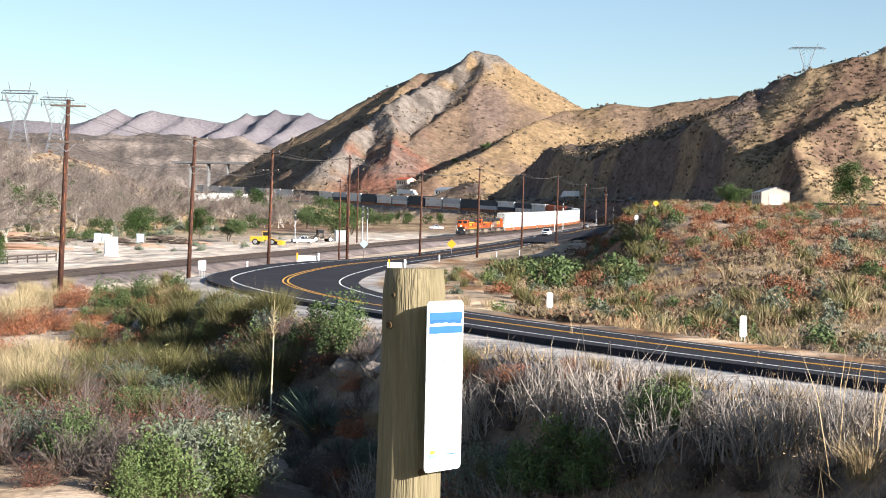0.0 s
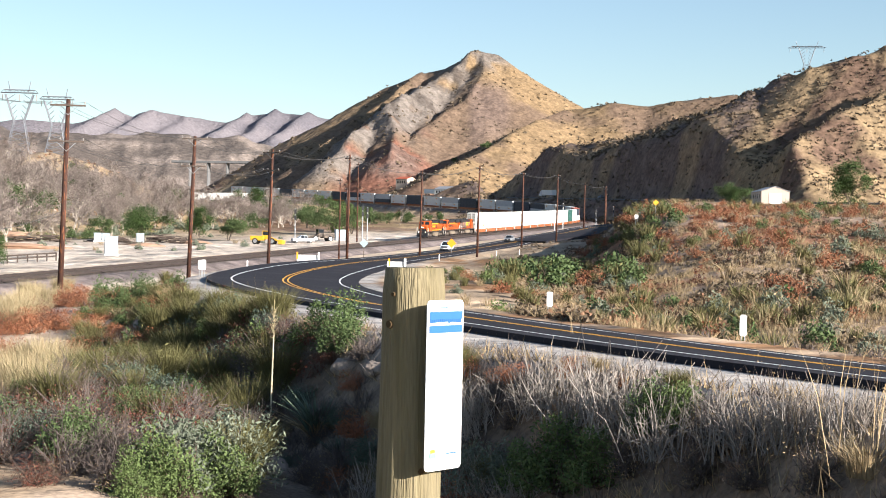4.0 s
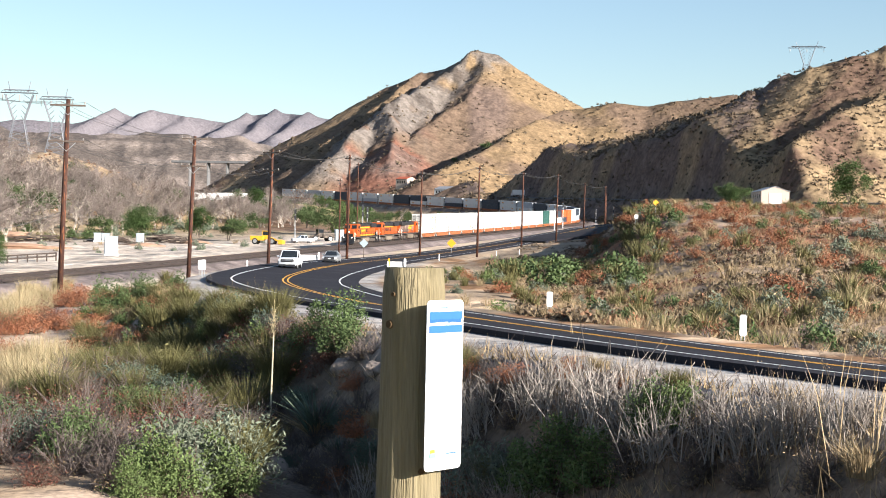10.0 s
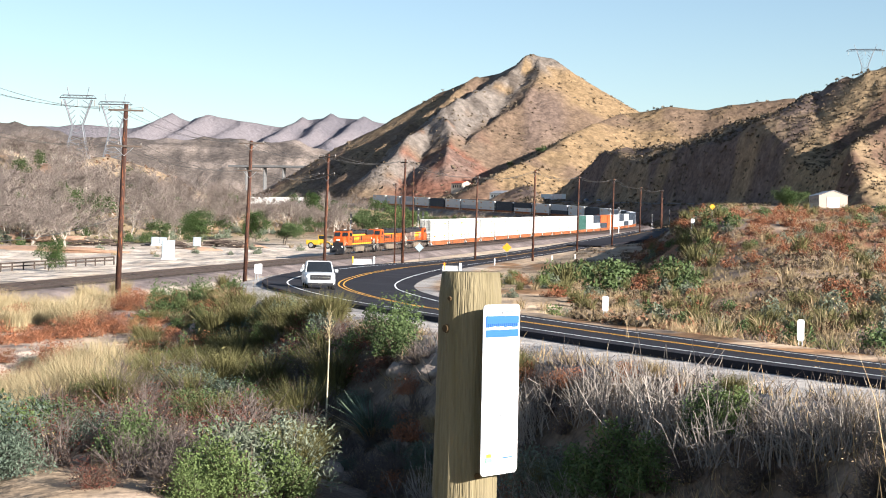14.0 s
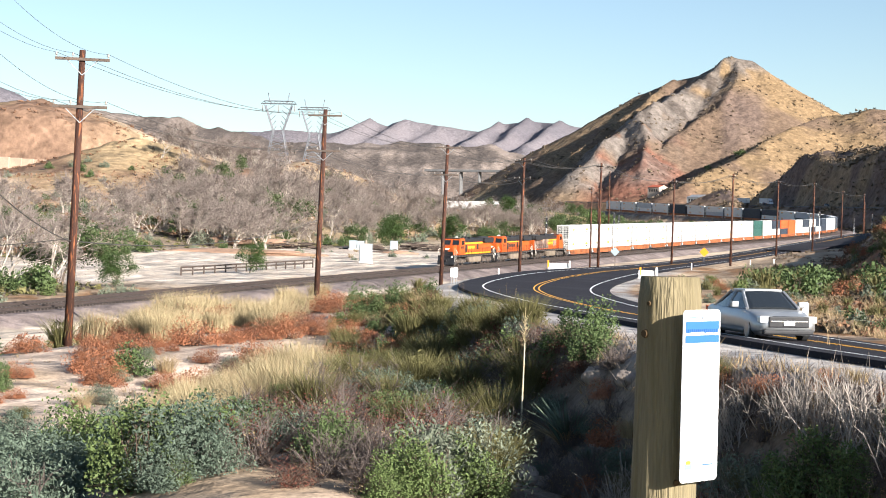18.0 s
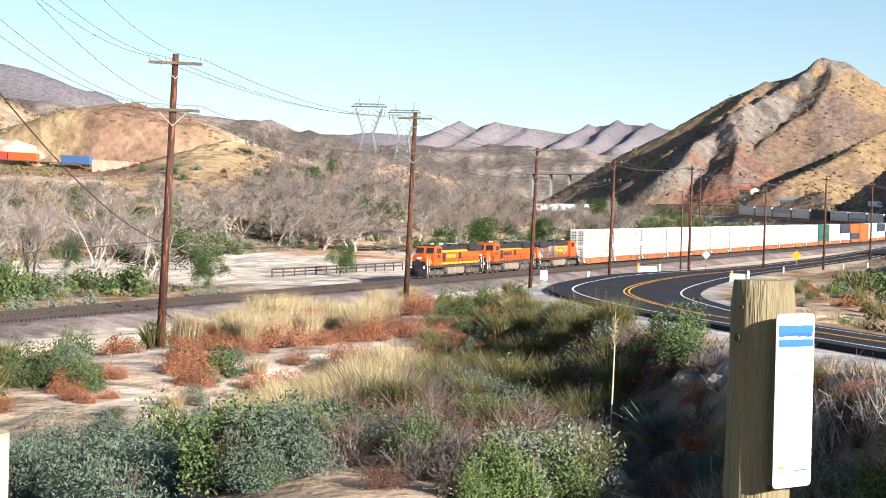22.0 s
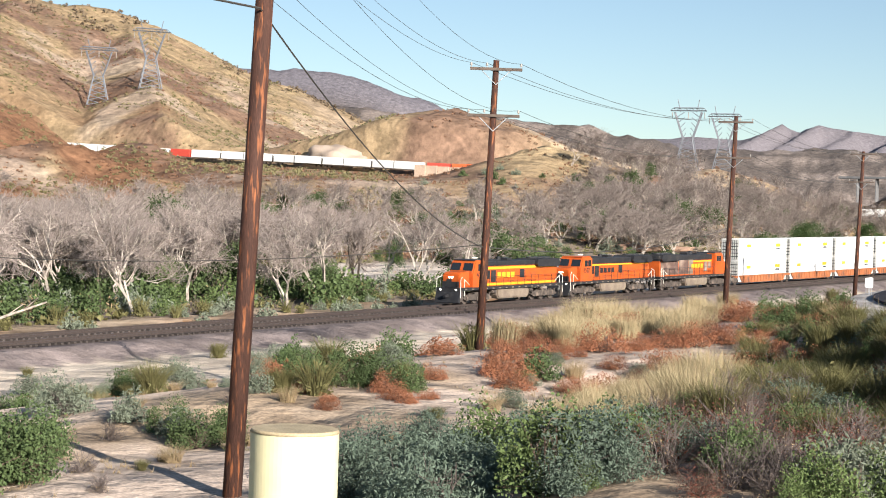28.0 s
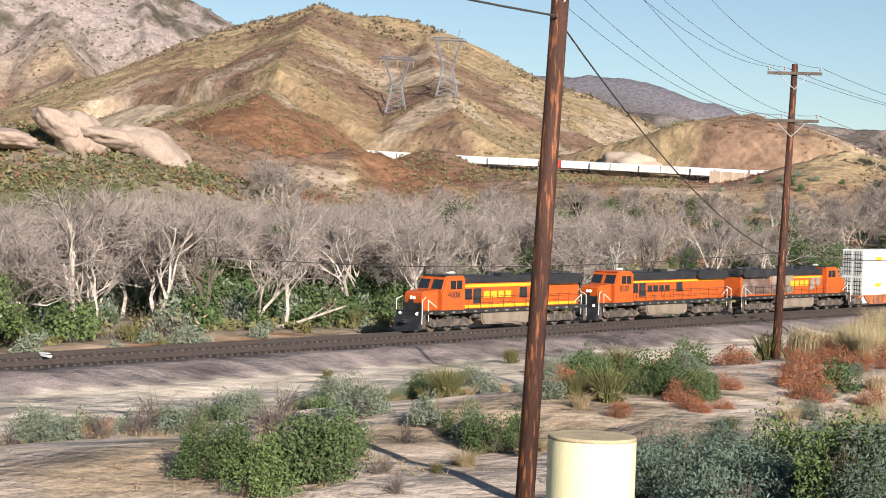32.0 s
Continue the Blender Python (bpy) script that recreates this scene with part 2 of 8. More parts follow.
HILLS = {
    "far_range": [ridge(4300, [(-17, 268), (-14.72, 264), (-13.64, 272), (-12.37, 268), (-11.47, 290), (-10.97, 303), (-10.36, 289), (-9.81, 307), (-9.06, 295), (-7.38, 282), (-6.63, 302), (-5.78, 312), (-4.55, 309), (-3.98, 298), (-3.2, 270), (-1.7, 230), (3, 220)], 0.5, 22, 300)]
                 + [ridge(4300, p, 0.62, 16, 220) for p in ([(-10.97, 303), (-11.74, 262, 4100), (-12.55, 220, 3900)], [(-9.81, 308), (-10.63, 254, 4050), (-11.27, 210, 3800)], [(-8.5, 292), (-9.24, 255, 4100), (-9.98, 216, 3900)],
                                                            [(-6.63, 303), (-7.37, 252, 4050), (-8.02, 210, 3800)], [(-5.69, 313), (-6.34, 258, 4050), (-6.99, 210, 3800)], [(-4.59, 310), (-5.2, 260, 4050), (-5.86, 214, 3800)])],
    "peak": [ridge(1750, [(-6.6, 74), (-5.66, 89), (-4.35, 113), (-3.41, 134), (-2.66, 147), (-1.91, 164), (-0.96, 176), (0.18, 184), (0.75, 195), (1.18, 200), (1.6, 197), (2.09, 188), (3.05, 165), (3.73, 151), (4.21, 143), (5.93, 124), (8, 100)], 0.60, 9, 110),
             ridge(1750, [(1.18, 200), (0.09, 172, 1690), (-0.8, 153, 1640), (-1.85, 127, 1580), (-2.83, 101, 1520), (-3.85, 72, 1450)], 0.80, 20, 55),
             ridge(1750, [(-0.81, 178, 1745), (-1.71, 149, 1690), (-2.65, 125, 1640), (-3.77, 97, 1580), (-4.61, 76, 1520)], 0.75, 12, 60),
             ridge(1750, [(1.18, 199), (1.29, 173, 1680), (0.74, 142, 1620), (-0.32, 118, 1570), (-1.01, 98, 1520), (-1.66, 69, 1440)], 0.60, 7, 60),
             ridge(1750, [(-0.85, 151, 1640), (-1.98, 122, 1560), (-1.68, 98, 1500), (-1.86, 74, 1430)], 0.72, 14, 45)],
    "tan_ridge": [ridge(1500, [(-0.5, 50, 1230), (0.25, 61, 1260), (1.38, 79, 1330), (2.7, 101, 1400), (4.21, 124), (5.53, 129), (6.86, 126), (7.79, 131), (9.46, 137), (11.5, 136), (16, 150)], 0.5, 8, 90)],
    "dark_hill": [ridge(1050, [(1.03, 41, 1130), (1.69, 47.5, 1120), (2.25, 56.5, 1100), (3.25, 69, 1070), (4.99, 71, 1040), (6.31, 73.5, 1010), (7.43, 79, 980), (8.73, 83, 950), (9.65, 85.5, 925), (10.57, 92.5, 900)], 0.48, 6, 45),
                  ridge(900, [(10.57, 92.5), (11.48, 97.5, 890), (12.2, 102, 885), (13.28, 107, 885), (14.36, 110.5, 890), (18, 118, 920), (25, 110, 940)], 0.80, 7, 50),
                  ridge(830, [(17.5, 104, 860), (15.1, 90, 840), (14.53, 86.5), (13.32, 73.5, 800), (12.24, 64, 775), (11.25, 53, 745), (10.35, 40, 715)], 0.68, 7, 40),
                  # unseen ridge right of the view, added to throw shade on the foot
                  ridge(650, [(17.6, 30), (20, 43), (26, 46)], 0.5, 5, 40)],
    "middle_range": [ridge(2600, [(-27, 192), (-20.2, 178), (-18.5, 179), (-17.4, 178), (-16.5, 168), (-15.1, 159), (-13.8, 157), (-12.4, 150), (-10.2, 151), (-8.7, 150), (-7, 144), (-5.1, 136), (-3.6, 122)], 0.3, 45, 200)],
    "grey_mountain": [ridge(3000, [(-36, 350), (-30, 311), (-28.9, 304), (-27.4, 300), (-26.1, 295), (-24.7, 275), (-23.4, 250), (-22.4, 240), (-20, 200), (-17, 170)], 0.45, 40, 260)],
    "knob": [ridge(650, [(-30, 40), (-26.6, 46), (-25, 52), (-24, 56), (-22.8, 60), (-22, 61), (-21, 58), (-19.7, 53), (-18.2, 48), (-16.3, 42), (-14.5, 36), (-13, 28)], 0.3, 7, 60)],
    "knoll": [ridge(650, [(-20, 33), (-15.7, 37), (-14.7, 39.5), (-13.6, 42), (-12.4, 37.5), (-10.9, 30), (-9.7, 24)], 0.4, 5, 50)],
    "big_hill": [ridge(950, [(-44, 82), (-40.9, 86), (-39.9, 90, 1000), (-39, 103, 980), (-38.1, 116, 960), (-37.2, 130), (-36.5, 137), (-35.7, 133), (-35.1, 130), (-33.6, 128), (-32.4, 121), (-31.5, 114), (-30.7, 105), (-29.3, 93), (-28.2, 84), (-26.2, 72), (-24, 58)], 0.42, 12, 110),
                 ridge(950, [(-36.5, 136), (-37.5, 95, 800), (-38.5, 55, 640)], 0.45, 8, 70),
                 ridge(950, [(-33, 124), (-32.5, 86, 800), (-31.5, 50, 650)], 0.42, 8, 70),
                 ridge(560, [(-41.5, 42, 540), (-39.5, 40), (-38.4, 36, 545), (-37.0, 33, 540), (-35.6, 37, 560), (-34, 34, 560), (-32.6, 27, 540)], 0.4, 6, 30)],
    "rock_mountain": [ridge(1500, [(-60, 250), (-52, 240), (-48.8, 232), (-46, 224), (-42.5, 219), (-40.8, 202), (-40, 188), (-39.5, 169), (-39, 152), (-38.2, 130)], 0.62, 26, 120),
                      ridge(1500, [(-46, 222), (-45.4, 175, 1390), (-44.6, 120, 1270), (-44, 70, 1160)], 0.8, 26, 60),
                      ridge(1500, [(-42.5, 217), (-42.3, 165, 1400), (-41.6, 110, 1280), (-41, 70, 1180)], 0.8, 26, 60),
                      ridge(1500, [(-49, 230), (-49.5, 170, 1380), (-48.5, 110, 1250)], 0.8, 26, 60)],
    "green_hill": [ridge(330, [(-62, 40), (-52, 32), (-48.6, 29.5), (-46.9, 27.6), (-45.8, 27.7, 325), (-45.1, 27.5, 320), (-44.1, 26.2, 316), (-42.5, 25, 312), (-41.5, 23, 308), (-40.8, 20, 304), (-39.8, 16.2, 300), (-38.5, 14, 296)], 0.42, 3, 35)],
}


LIFT = {"far_range": 16.0, "peak": 4.5, "tan_ridge": 3.0, "middle_range": 10.0}      # raises whole ranges


def ground(x, y):
    """Height of the ground, for arrays of places."""
    x, y = np.asarray(x, float), np.asarray(y, float)
    r = np.hypot(x, y)
    plane = np.where(y < 760, rail_z(y), 18.1 + (y - 760) * 0.03) - 1.05
    plane = np.maximum(plane, -4.0)
    dt, zt, st = nearest(track, x, y, 8)
    d = dt * st                                        # positive on the viewpoint's side of the line
    z = plane.copy()
    bench = np.interp(y, [-80, 0, 40, 77, 131, 178, 215, 291, 371, 405, 600, 900], [1.5, 2.6, 3.5, 5.0, 6.5, 6.7, 6.9, 7.9, 10.6, 11.9, 17, 27])
    z = z + (bench - z) * smooth(28, 56, d)
    # wooded terrace beyond the yard
    z = z + 7.0 * smooth(-86, -128, d) * smooth(300, 420, y) * smooth(1000, 800, y)
    # slope beyond the hairpin: a shrubby rise up to the shed and the highway
    rise = 7.0 + 8.0 * smooth(80, 230, y) + np.maximum(y - 230, 0) * 0.0245
    foot = np.where(y < 230, 0.045 * y + 4, 14.3 + (y - 230) * 0.135)
    z = z + np.maximum(rise - z, 0) * smooth(foot, foot + 14, x) * smooth(66, 110, y + 0.4 * x)
    # near ground on the viewpoint's side: a knoll, a gully in front of it, the fill under the road
    gully = 4.3 + 1.0 * smooth(-2, -7, x) - 1.4 * smooth(-9, -18, x) + 0.5 * smooth(6, 20, x)
    near = smooth(78, 50, r) * smooth(-24, -4, x + 0.10 * y)
    z = z + (gully - z) * near
    z = z + (8.35 - z) * np.exp(-((x - 1.5) / 8) ** 4 - ((y + 1) / 9) ** 4)
    z = z + (8.35 - z) * smooth(2, -14, y) * smooth(-30, -8, x)
    # natural unevenness
    z = z + (fbm(x, y, 9, 3, 3) - 0.5) * 0.9 * smooth(6, 10, dt) * smooth(3, 8, r) + (fbm(x, y, 60, 3, 5) - 0.5) * np.clip(r / 200, 0, 1) * 2.5 * smooth(16, 60, dt)
    low = z.copy()
    for name, rs in HILLS.items():
        k = 6.0 if name not in ("knoll", "green_hill", "knob") else 2.5
        top = np.full(x.shape, -1e9)
        for pts, fall, rough, size in rs:
            q = np.array(pts)
            reach = (q[:, 2].max() + rough + 4 * k) / fall
            sel = np.flatnonzero((x > q[:, 0].min() - reach) & (x < q[:, 0].max() + reach) & (y > q[:, 1].min() - reach) & (y < q[:, 1].max() + reach))
            if not len(sel):
                continue
            xs, ys = x[sel], y[sel]
            dd = np.full(xs.shape, -1e9)
            for a, b in zip(pts[:-1], pts[1:]):
                ux, uy = b[0] - a[0], b[1] - a[1]
                u = np.clip(((xs - a[0]) * ux + (ys - a[1]) * uy) / (ux * ux + uy * uy), 0, 1)
                dist = np.hypot(xs - a[0] - u * ux, ys - a[1] - u * uy)
                dd = np.maximum(dd, a[2] + u * (b[2] - a[2]) - fall * dist)
            m = dd > z[sel] - 5 * k - rough
            dd[m] += (fbm(xs[m], ys[m], size, 5, len(name), True) - 0.55) * rough + LIFT.get(name, 0.0)
            top[sel] = np.maximum(top[sel], dd)
        m = top > z - 4 * k
        z[m] = np.maximum(z[m], top[m]) + k * 0.4 * np.exp(-np.abs(z[m] - top[m]) / k)
    # the dark hill ends at the freeway
    bear = np.degrees(np.arctan2(x, y))
    verge = np.interp(bear, [1.5, 3, 5, 7, 9, 11, 13, 15, 19], [1090, 1010, 930, 860, 780, 680, 560, 450, 360])
    z = z + (np.minimum(z, low + 1.0) - z) * smooth(verge + 4, verge - 12, r) * smooth(1.0, 2.0, bear) * smooth(400, 440, r)
    # beds of the road and of the track
    dr, zr, sr = nearest(road, x, y, 2)
    zr = zr - 0.05 * np.minimum(dr, 5.0) * sr * smooth(260, 170, y)
    dh, zh, _ = nearest(highway, x, y, 1)
    z = zh - 0.5 + (z - zh + 0.5) * smooth(13, 26, dh)
    z = zr - 0.10 + (z - zr + 0.10) * smooth(6.8, 10.2, dr)
    df, zf, side_f = nearest(far_line, x, y, 1)
    z = zf - 0.9 + (z - zf + 0.9) * smooth(4, 15, df)
    open_side = (side_f > 0) * smooth(-32.5, -30.4, bear) * smooth(-19.0, -23.5, bear) * smooth(130, 90, df)
    z = z + (np.minimum(z, zf - 0.9 - 0.075 * df) - z) * open_side
    bed = zt - 0.32 - 0.85 * smooth(5.6, 8.6, np.abs(d - 2.3)) 
    z = bed + (z - bed) * smooth(9.0, 15.0, np.abs(d - 2.3))
    return z


def gz(x, y):
    return float(ground(np.array([x]), np.array([y]))[0])


def mesh_np(name, co, faces):
    me = bpy.data.meshes.new(name)
    me.from_pydata([tuple(c) for c in co], [], [tuple(f) for f in faces])
    return me


def grid_mesh(name, co, nu, nv, closed=False):
    """A sheet of quads over nu by nv places, set through arrays."""
    me = bpy.data.meshes.new(name)
    i, j = np.meshgrid(np.arange(nu if closed else nu - 1), np.arange(nv - 1), indexing="ij")
    i2 = (i + 1) % nu
    q = np.stack([i * nv + j, i2 * nv + j, i2 * nv + j + 1, i * nv + j + 1], -1).reshape(-1, 4)
    me.vertices.add(len(co))
    me.vertices.foreach_set("co", np.asarray(co, np.float32).ravel())
    me.loops.add(q.size)
    me.loops.foreach_set("vertex_index", q.ravel().astype(np.int32))
    me.polygons.add(len(q))
    me.polygons.foreach_set("loop_start", np.arange(0, q.size, 4, dtype=np.int32))
    me.polygons.foreach_set("loop_total", np.full(len(q), 4, np.int32))
    me.polygons.foreach_set("use_smooth", np.ones(len(q), bool))
    me.update()
    me.validate()
    return me


def part(name, bm, material, parent=None, label="", shade=False):
    """Links a bmesh as one mesh object under a thing or a part."""
    me = bpy.data.meshes.new(name)
    bm.to_mesh(me)
    bm.free()
    if shade:
        me.polygons.foreach_set("use_smooth", np.ones(len(me.polygons), bool))
    for m in (material if isinstance(material, (list, tuple)) else [material]):
        me.materials.append(m)
    ob = new(name, me)
    if parent:
        ob.parent = parent
    if label:
        tagged(ob, label)
    return ob


def box(bm, x0, x1, y0, y1, z0, z1, bevel=0.0, index=0):
    r = bmesh.ops.create_cube(bm, size=1)
    for v in r["verts"]:
        v.co = Vector((x0 + (v.co.x + 0.5) * (x1 - x0), y0 + (v.co.y + 0.5) * (y1 - y0), z0 + (v.co.z + 0.5) * (z1 - z0)))
    fs = {f for v in r["verts"] for f in v.link_faces}
    for f in fs:
        f.material_index = index
    if bevel:
        bmesh.ops.bevel(bm, geom=list({e for v in r["verts"] for e in v.link_edges}), offset=bevel, segments=2, affect="EDGES", profile=0.6)
    return bm


def rod(bm, a, b, r0, r1=None, n=8):
    """A tapered round bar from a to b."""
    a, b = Vector(a), Vector(b)
    d = b - a
    m = Matrix.Translation((a + b) / 2) @ d.to_track_quat("Z", "Y").to_matrix().to_4x4()
    bmesh.ops.create_cone(bm, cap_ends=True, segments=n, radius1=r0, radius2=r0 if r1 is None else r1, depth=d.length, matrix=m)
    return bm


def prism(bm, outline, x0, x1):
    """A solid with the outline (y, z), between x0 and x1."""
    a = [bm.verts.new((x0, p, q)) for p, q in outline]
    b = [bm.verts.new((x1, p, q)) for p, q in outline]
    n = len(outline)
    bm.faces.new(a[::-1])
    bm.faces.new(b)
    for i in range(n):
        bm.faces.new((a[i], a[(i + 1) % n], b[(i + 1) % n], b[i]))
    bmesh.ops.recalc_face_normals(bm, faces=bm.faces)
    return bm


def ribbon(name, line, o0, o1, lift, material, parent=None, thick=0.0, i0=0, i1=None, bank=None):
    """A strip along a line between two side offsets (to the right of the way along it)."""
    ln = line[i0:i1]
    tn = np.gradient(ln[:, :2], axis=0)
    tn /= np.linalg.norm(tn, axis=1)[:, None]
    nr = np.stack([tn[:, 1], -tn[:, 0]], 1)
    rows = []
    for o, dz in (((o0, -thick), (o0, 0), (o1, 0), (o1, -thick)) if thick else ((o0, 0), (o1, 0))):
        fall = 0 if bank is None else np.broadcast_to(o, (len(ln), 1))[:, 0] * bank[i0:i1]
        rows.append(np.column_stack([ln[:, :2] + nr * o, ln[:, 2] + lift + dz - fall]))
    co = np.stack(rows, 1).reshape(-1, 3)
    me = grid_mesh(name, co, len(ln), len(rows))
    me.flip_normals()
    me.materials.append(material)
    ob = new(name, me)
    if thick:
        me.polygons.foreach_set("use_smooth", np.zeros(len(me.polygons), bool))
    if parent:
        ob.parent = parent
    return ob


# ---------------------------------------------------------------- ground: one sheet, its cover mixed from noise and the lie of the land
def cover_colour(x, y, z):
    """Base colour of soil, sand, gravel, grass and rock by place; the far range also holds haze."""
    r = np.hypot(x, y)
    dt, zt, st = nearest(track, x, y, 8)
    d = dt * st
    dr, _, sr = nearest(road, x, y, 2)
    big, mid, small = fbm(x, y, 60, 4, 11), fbm(x, y, 14, 4, 12), fbm(x, y, 3.0, 3, 13)

    def c(r_, g_, b_):
        return np.array([r_, g_, b_])

    def blend(a, b, m):
        return a + (b - a) * np.clip(m, 0, 1)[:, None]
    soil = blend(np.tile(c(0.40, 0.295, 0.20), (len(x), 1)), c(0.30, 0.17, 0.09), smooth(0.45, 0.62, mid))
    soil = blend(soil, c(0.47, 0.36, 0.26), smooth(0.5, 0.6, small) * 0.7)
    col = soil
    # sandy flat between the viewpoint and the line
    flat = smooth(24, 34, d) * smooth(6, -8, x + 0.12 * y) * smooth(130, 105, y)
    col = blend(col, c(0.57, 0.45, 0.36), flat * smooth(0.40, 0.55, mid))
    col = blend(col, c(0.60, 0.50, 0.395), smooth(7, 10, d) * smooth(30, 24, d))
    # yard and river sand beyond the line
    yard = smooth(-9, -12, d) * smooth(-95, -75, d + 12 * (mid - 0.5)) * smooth(200, 222, y) * smooth(600, 520, y)
    col = blend(col, c(0.70, 0.61, 0.52), yard * (0.75 + 0.5 * (small - 0.5)))
    river = smooth(-12, -18, d) * (1 - yard) * smooth(700, 500, r)
    col = blend(col, c(0.26, 0.21, 0.155), river)
    far_sand = smooth(8, 12, d) * smooth(40, 30, d) * smooth(240, 300, y) * smooth(700, 620, y)
    col = blend(col, c(0.64, 0.50, 0.37), far_sand)
    # slope beyond the hairpin
    foot = np.where(y < 230, 0.045 * y + 4, 14.3 + (y - 230) * 0.135)
    slope = smooth(foot - 4, foot + 8, x) * smooth(60, 90, y) * smooth(900, 700, r)
    red = blend(np.tile(c(0.33, 0.245, 0.185), (len(x), 1)), c(0.34, 0.165, 0.10), smooth(0.40, 0.52, mid))
    red = blend(red, c(0.50, 0.42, 0.33), smooth(0.55, 0.66, small) * smooth(0.55, 0.4, big))
    col = blend(col, red, slope)
    # high ground
    hill = smooth(330, 560, r) * smooth(24, 60, np.abs(d))
    gold = blend(np.tile(c(0.30, 0.215, 0.125), (len(x), 1)), c(0.20, 0.125, 0.085), smooth(0.44, 0.58, fbm(x, y, 45, 4, 21)))
    gold = blend(gold, c(0.35, 0.26, 0.15), smooth(0.52, 0.66, fbm(x, y, 90, 3, 22)) * 0.8)
    col = blend(col, gold, hill)
    bear = np.degrees(np.arctan2(x, y))
    tanface = blend(np.tile(c(0.275, 0.187, 0.105), (len(x), 1)), c(0.19, 0.13, 0.09), smooth(0.46, 0.62, fbm(x, y, 70, 4, 21)))
    col = blend(col, tanface, smooth(1150, 1250, r) * smooth(2000, 1900, r) * smooth(-0.8, 0.4, bear))
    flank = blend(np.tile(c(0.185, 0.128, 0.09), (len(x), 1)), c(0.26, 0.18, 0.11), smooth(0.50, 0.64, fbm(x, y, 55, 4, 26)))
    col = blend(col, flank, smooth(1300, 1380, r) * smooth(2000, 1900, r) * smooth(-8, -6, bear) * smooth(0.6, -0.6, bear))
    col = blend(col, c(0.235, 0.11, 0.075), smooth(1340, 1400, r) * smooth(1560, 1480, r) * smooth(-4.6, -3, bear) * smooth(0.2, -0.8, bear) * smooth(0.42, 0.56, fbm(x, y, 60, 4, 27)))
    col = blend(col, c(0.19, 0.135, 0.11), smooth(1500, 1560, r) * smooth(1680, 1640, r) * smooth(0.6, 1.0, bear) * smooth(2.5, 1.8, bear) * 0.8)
    col = col * (1 + (0.16 * smooth(-7, -10, bear) - 0.10 * smooth(-22, -28, bear)) * hill)[:, None]
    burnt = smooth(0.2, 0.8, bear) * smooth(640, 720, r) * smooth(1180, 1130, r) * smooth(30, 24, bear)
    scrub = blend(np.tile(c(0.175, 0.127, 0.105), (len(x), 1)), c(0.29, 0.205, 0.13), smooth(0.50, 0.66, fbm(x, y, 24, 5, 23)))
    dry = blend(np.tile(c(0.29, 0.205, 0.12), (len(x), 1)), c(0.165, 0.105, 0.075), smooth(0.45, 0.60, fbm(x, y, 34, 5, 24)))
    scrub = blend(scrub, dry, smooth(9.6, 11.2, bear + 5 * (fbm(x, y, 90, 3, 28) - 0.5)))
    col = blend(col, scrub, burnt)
    rustslope = smooth(-30, -33, bear) * smooth(400, 440, r) * smooth(760, 640, r) * smooth(0.40, 0.54, fbm(x, y, 70, 4, 29))
    col = blend(col, c(0.22, 0.115, 0.065), rustslope)
    green = smooth(-39.5, -41.5, bear) * smooth(400, 350, r) * smooth(200, 225, r)
    col = blend(col, c(0.10, 0.105, 0.045), green * smooth(0.35, 0.5, fbm(x, y, 18, 3, 25)))
    # rock where it is steep and broken, and far off
    rock = smooth(0.52, 0.66, fbm(x, y, 130, 5, 31, True)) * smooth(1150, 1400, r) * smooth(-7, -9, bear)
    col = blend(col, c(0.27, 0.22, 0.18), rock * 0.7)
    for rib, reach, k in ((1, 42, 0.9), (4, 34, 0.6)):
        crest = np.array(HILLS["peak"][rib][0])
        away, _, _ = nearest_in(crest, x, y, 1)
        crag = smooth(reach, reach * 0.5, away) * smooth(0.40, 0.56, fbm(x, y, 26, 4, 34, True)) * smooth(1900, 1800, r)
        col = blend(col, blend(np.tile(c(0.205, 0.175, 0.152), (len(x), 1)), c(0.11, 0.092, 0.08), smooth(0.5, 0.66, fbm(x, y, 12, 3, 38))), crag * k)
    wash = smooth(0.58, 0.70, fbm(x, y, 38, 4, 33)) * smooth(330, 420, r) * smooth(1000, 800, r) * smooth(-10, -16, bear)
    col = blend(col, c(0.46, 0.36, 0.275), wash * 0.6)
    crags = smooth(1250, 1400, r) * smooth(-36, -39, bear)
    col = blend(col, blend(np.tile(c(0.10, 0.085, 0.065), (len(x), 1)), c(0.33, 0.265, 0.24), smooth(0.44, 0.62, 0.6 * fbm(x, y, 60, 5, 35, True) + 0.4 * fbm(x, y, 18, 3, 39, True))), crags * 0.95)
    # far range greyed towards violet: distance haze put into its base colour
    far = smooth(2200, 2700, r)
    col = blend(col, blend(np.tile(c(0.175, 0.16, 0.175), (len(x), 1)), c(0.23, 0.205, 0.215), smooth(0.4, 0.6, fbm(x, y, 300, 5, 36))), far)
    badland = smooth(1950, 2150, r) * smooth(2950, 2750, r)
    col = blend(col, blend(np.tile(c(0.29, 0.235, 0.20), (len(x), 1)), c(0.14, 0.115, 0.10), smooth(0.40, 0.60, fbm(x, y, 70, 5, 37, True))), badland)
    bank = smooth(118, 96, r) * smooth(-0.22, -0.14, x / np.maximum(y, 1)) * smooth(7.0, 8.2, dr) * smooth(0.10, 0.02, (y - 60) / 500) * (1 - slope) * smooth(6, 12, r)
    col = blend(col, blend(np.tile(c(0.16, 0.12, 0.09), (len(x), 1)), c(0.25, 0.19, 0.145), smooth(0.5, 0.62, small)), bank)
    col = blend(col, c(0.17, 0.125, 0.09), smooth(22, 14, r))
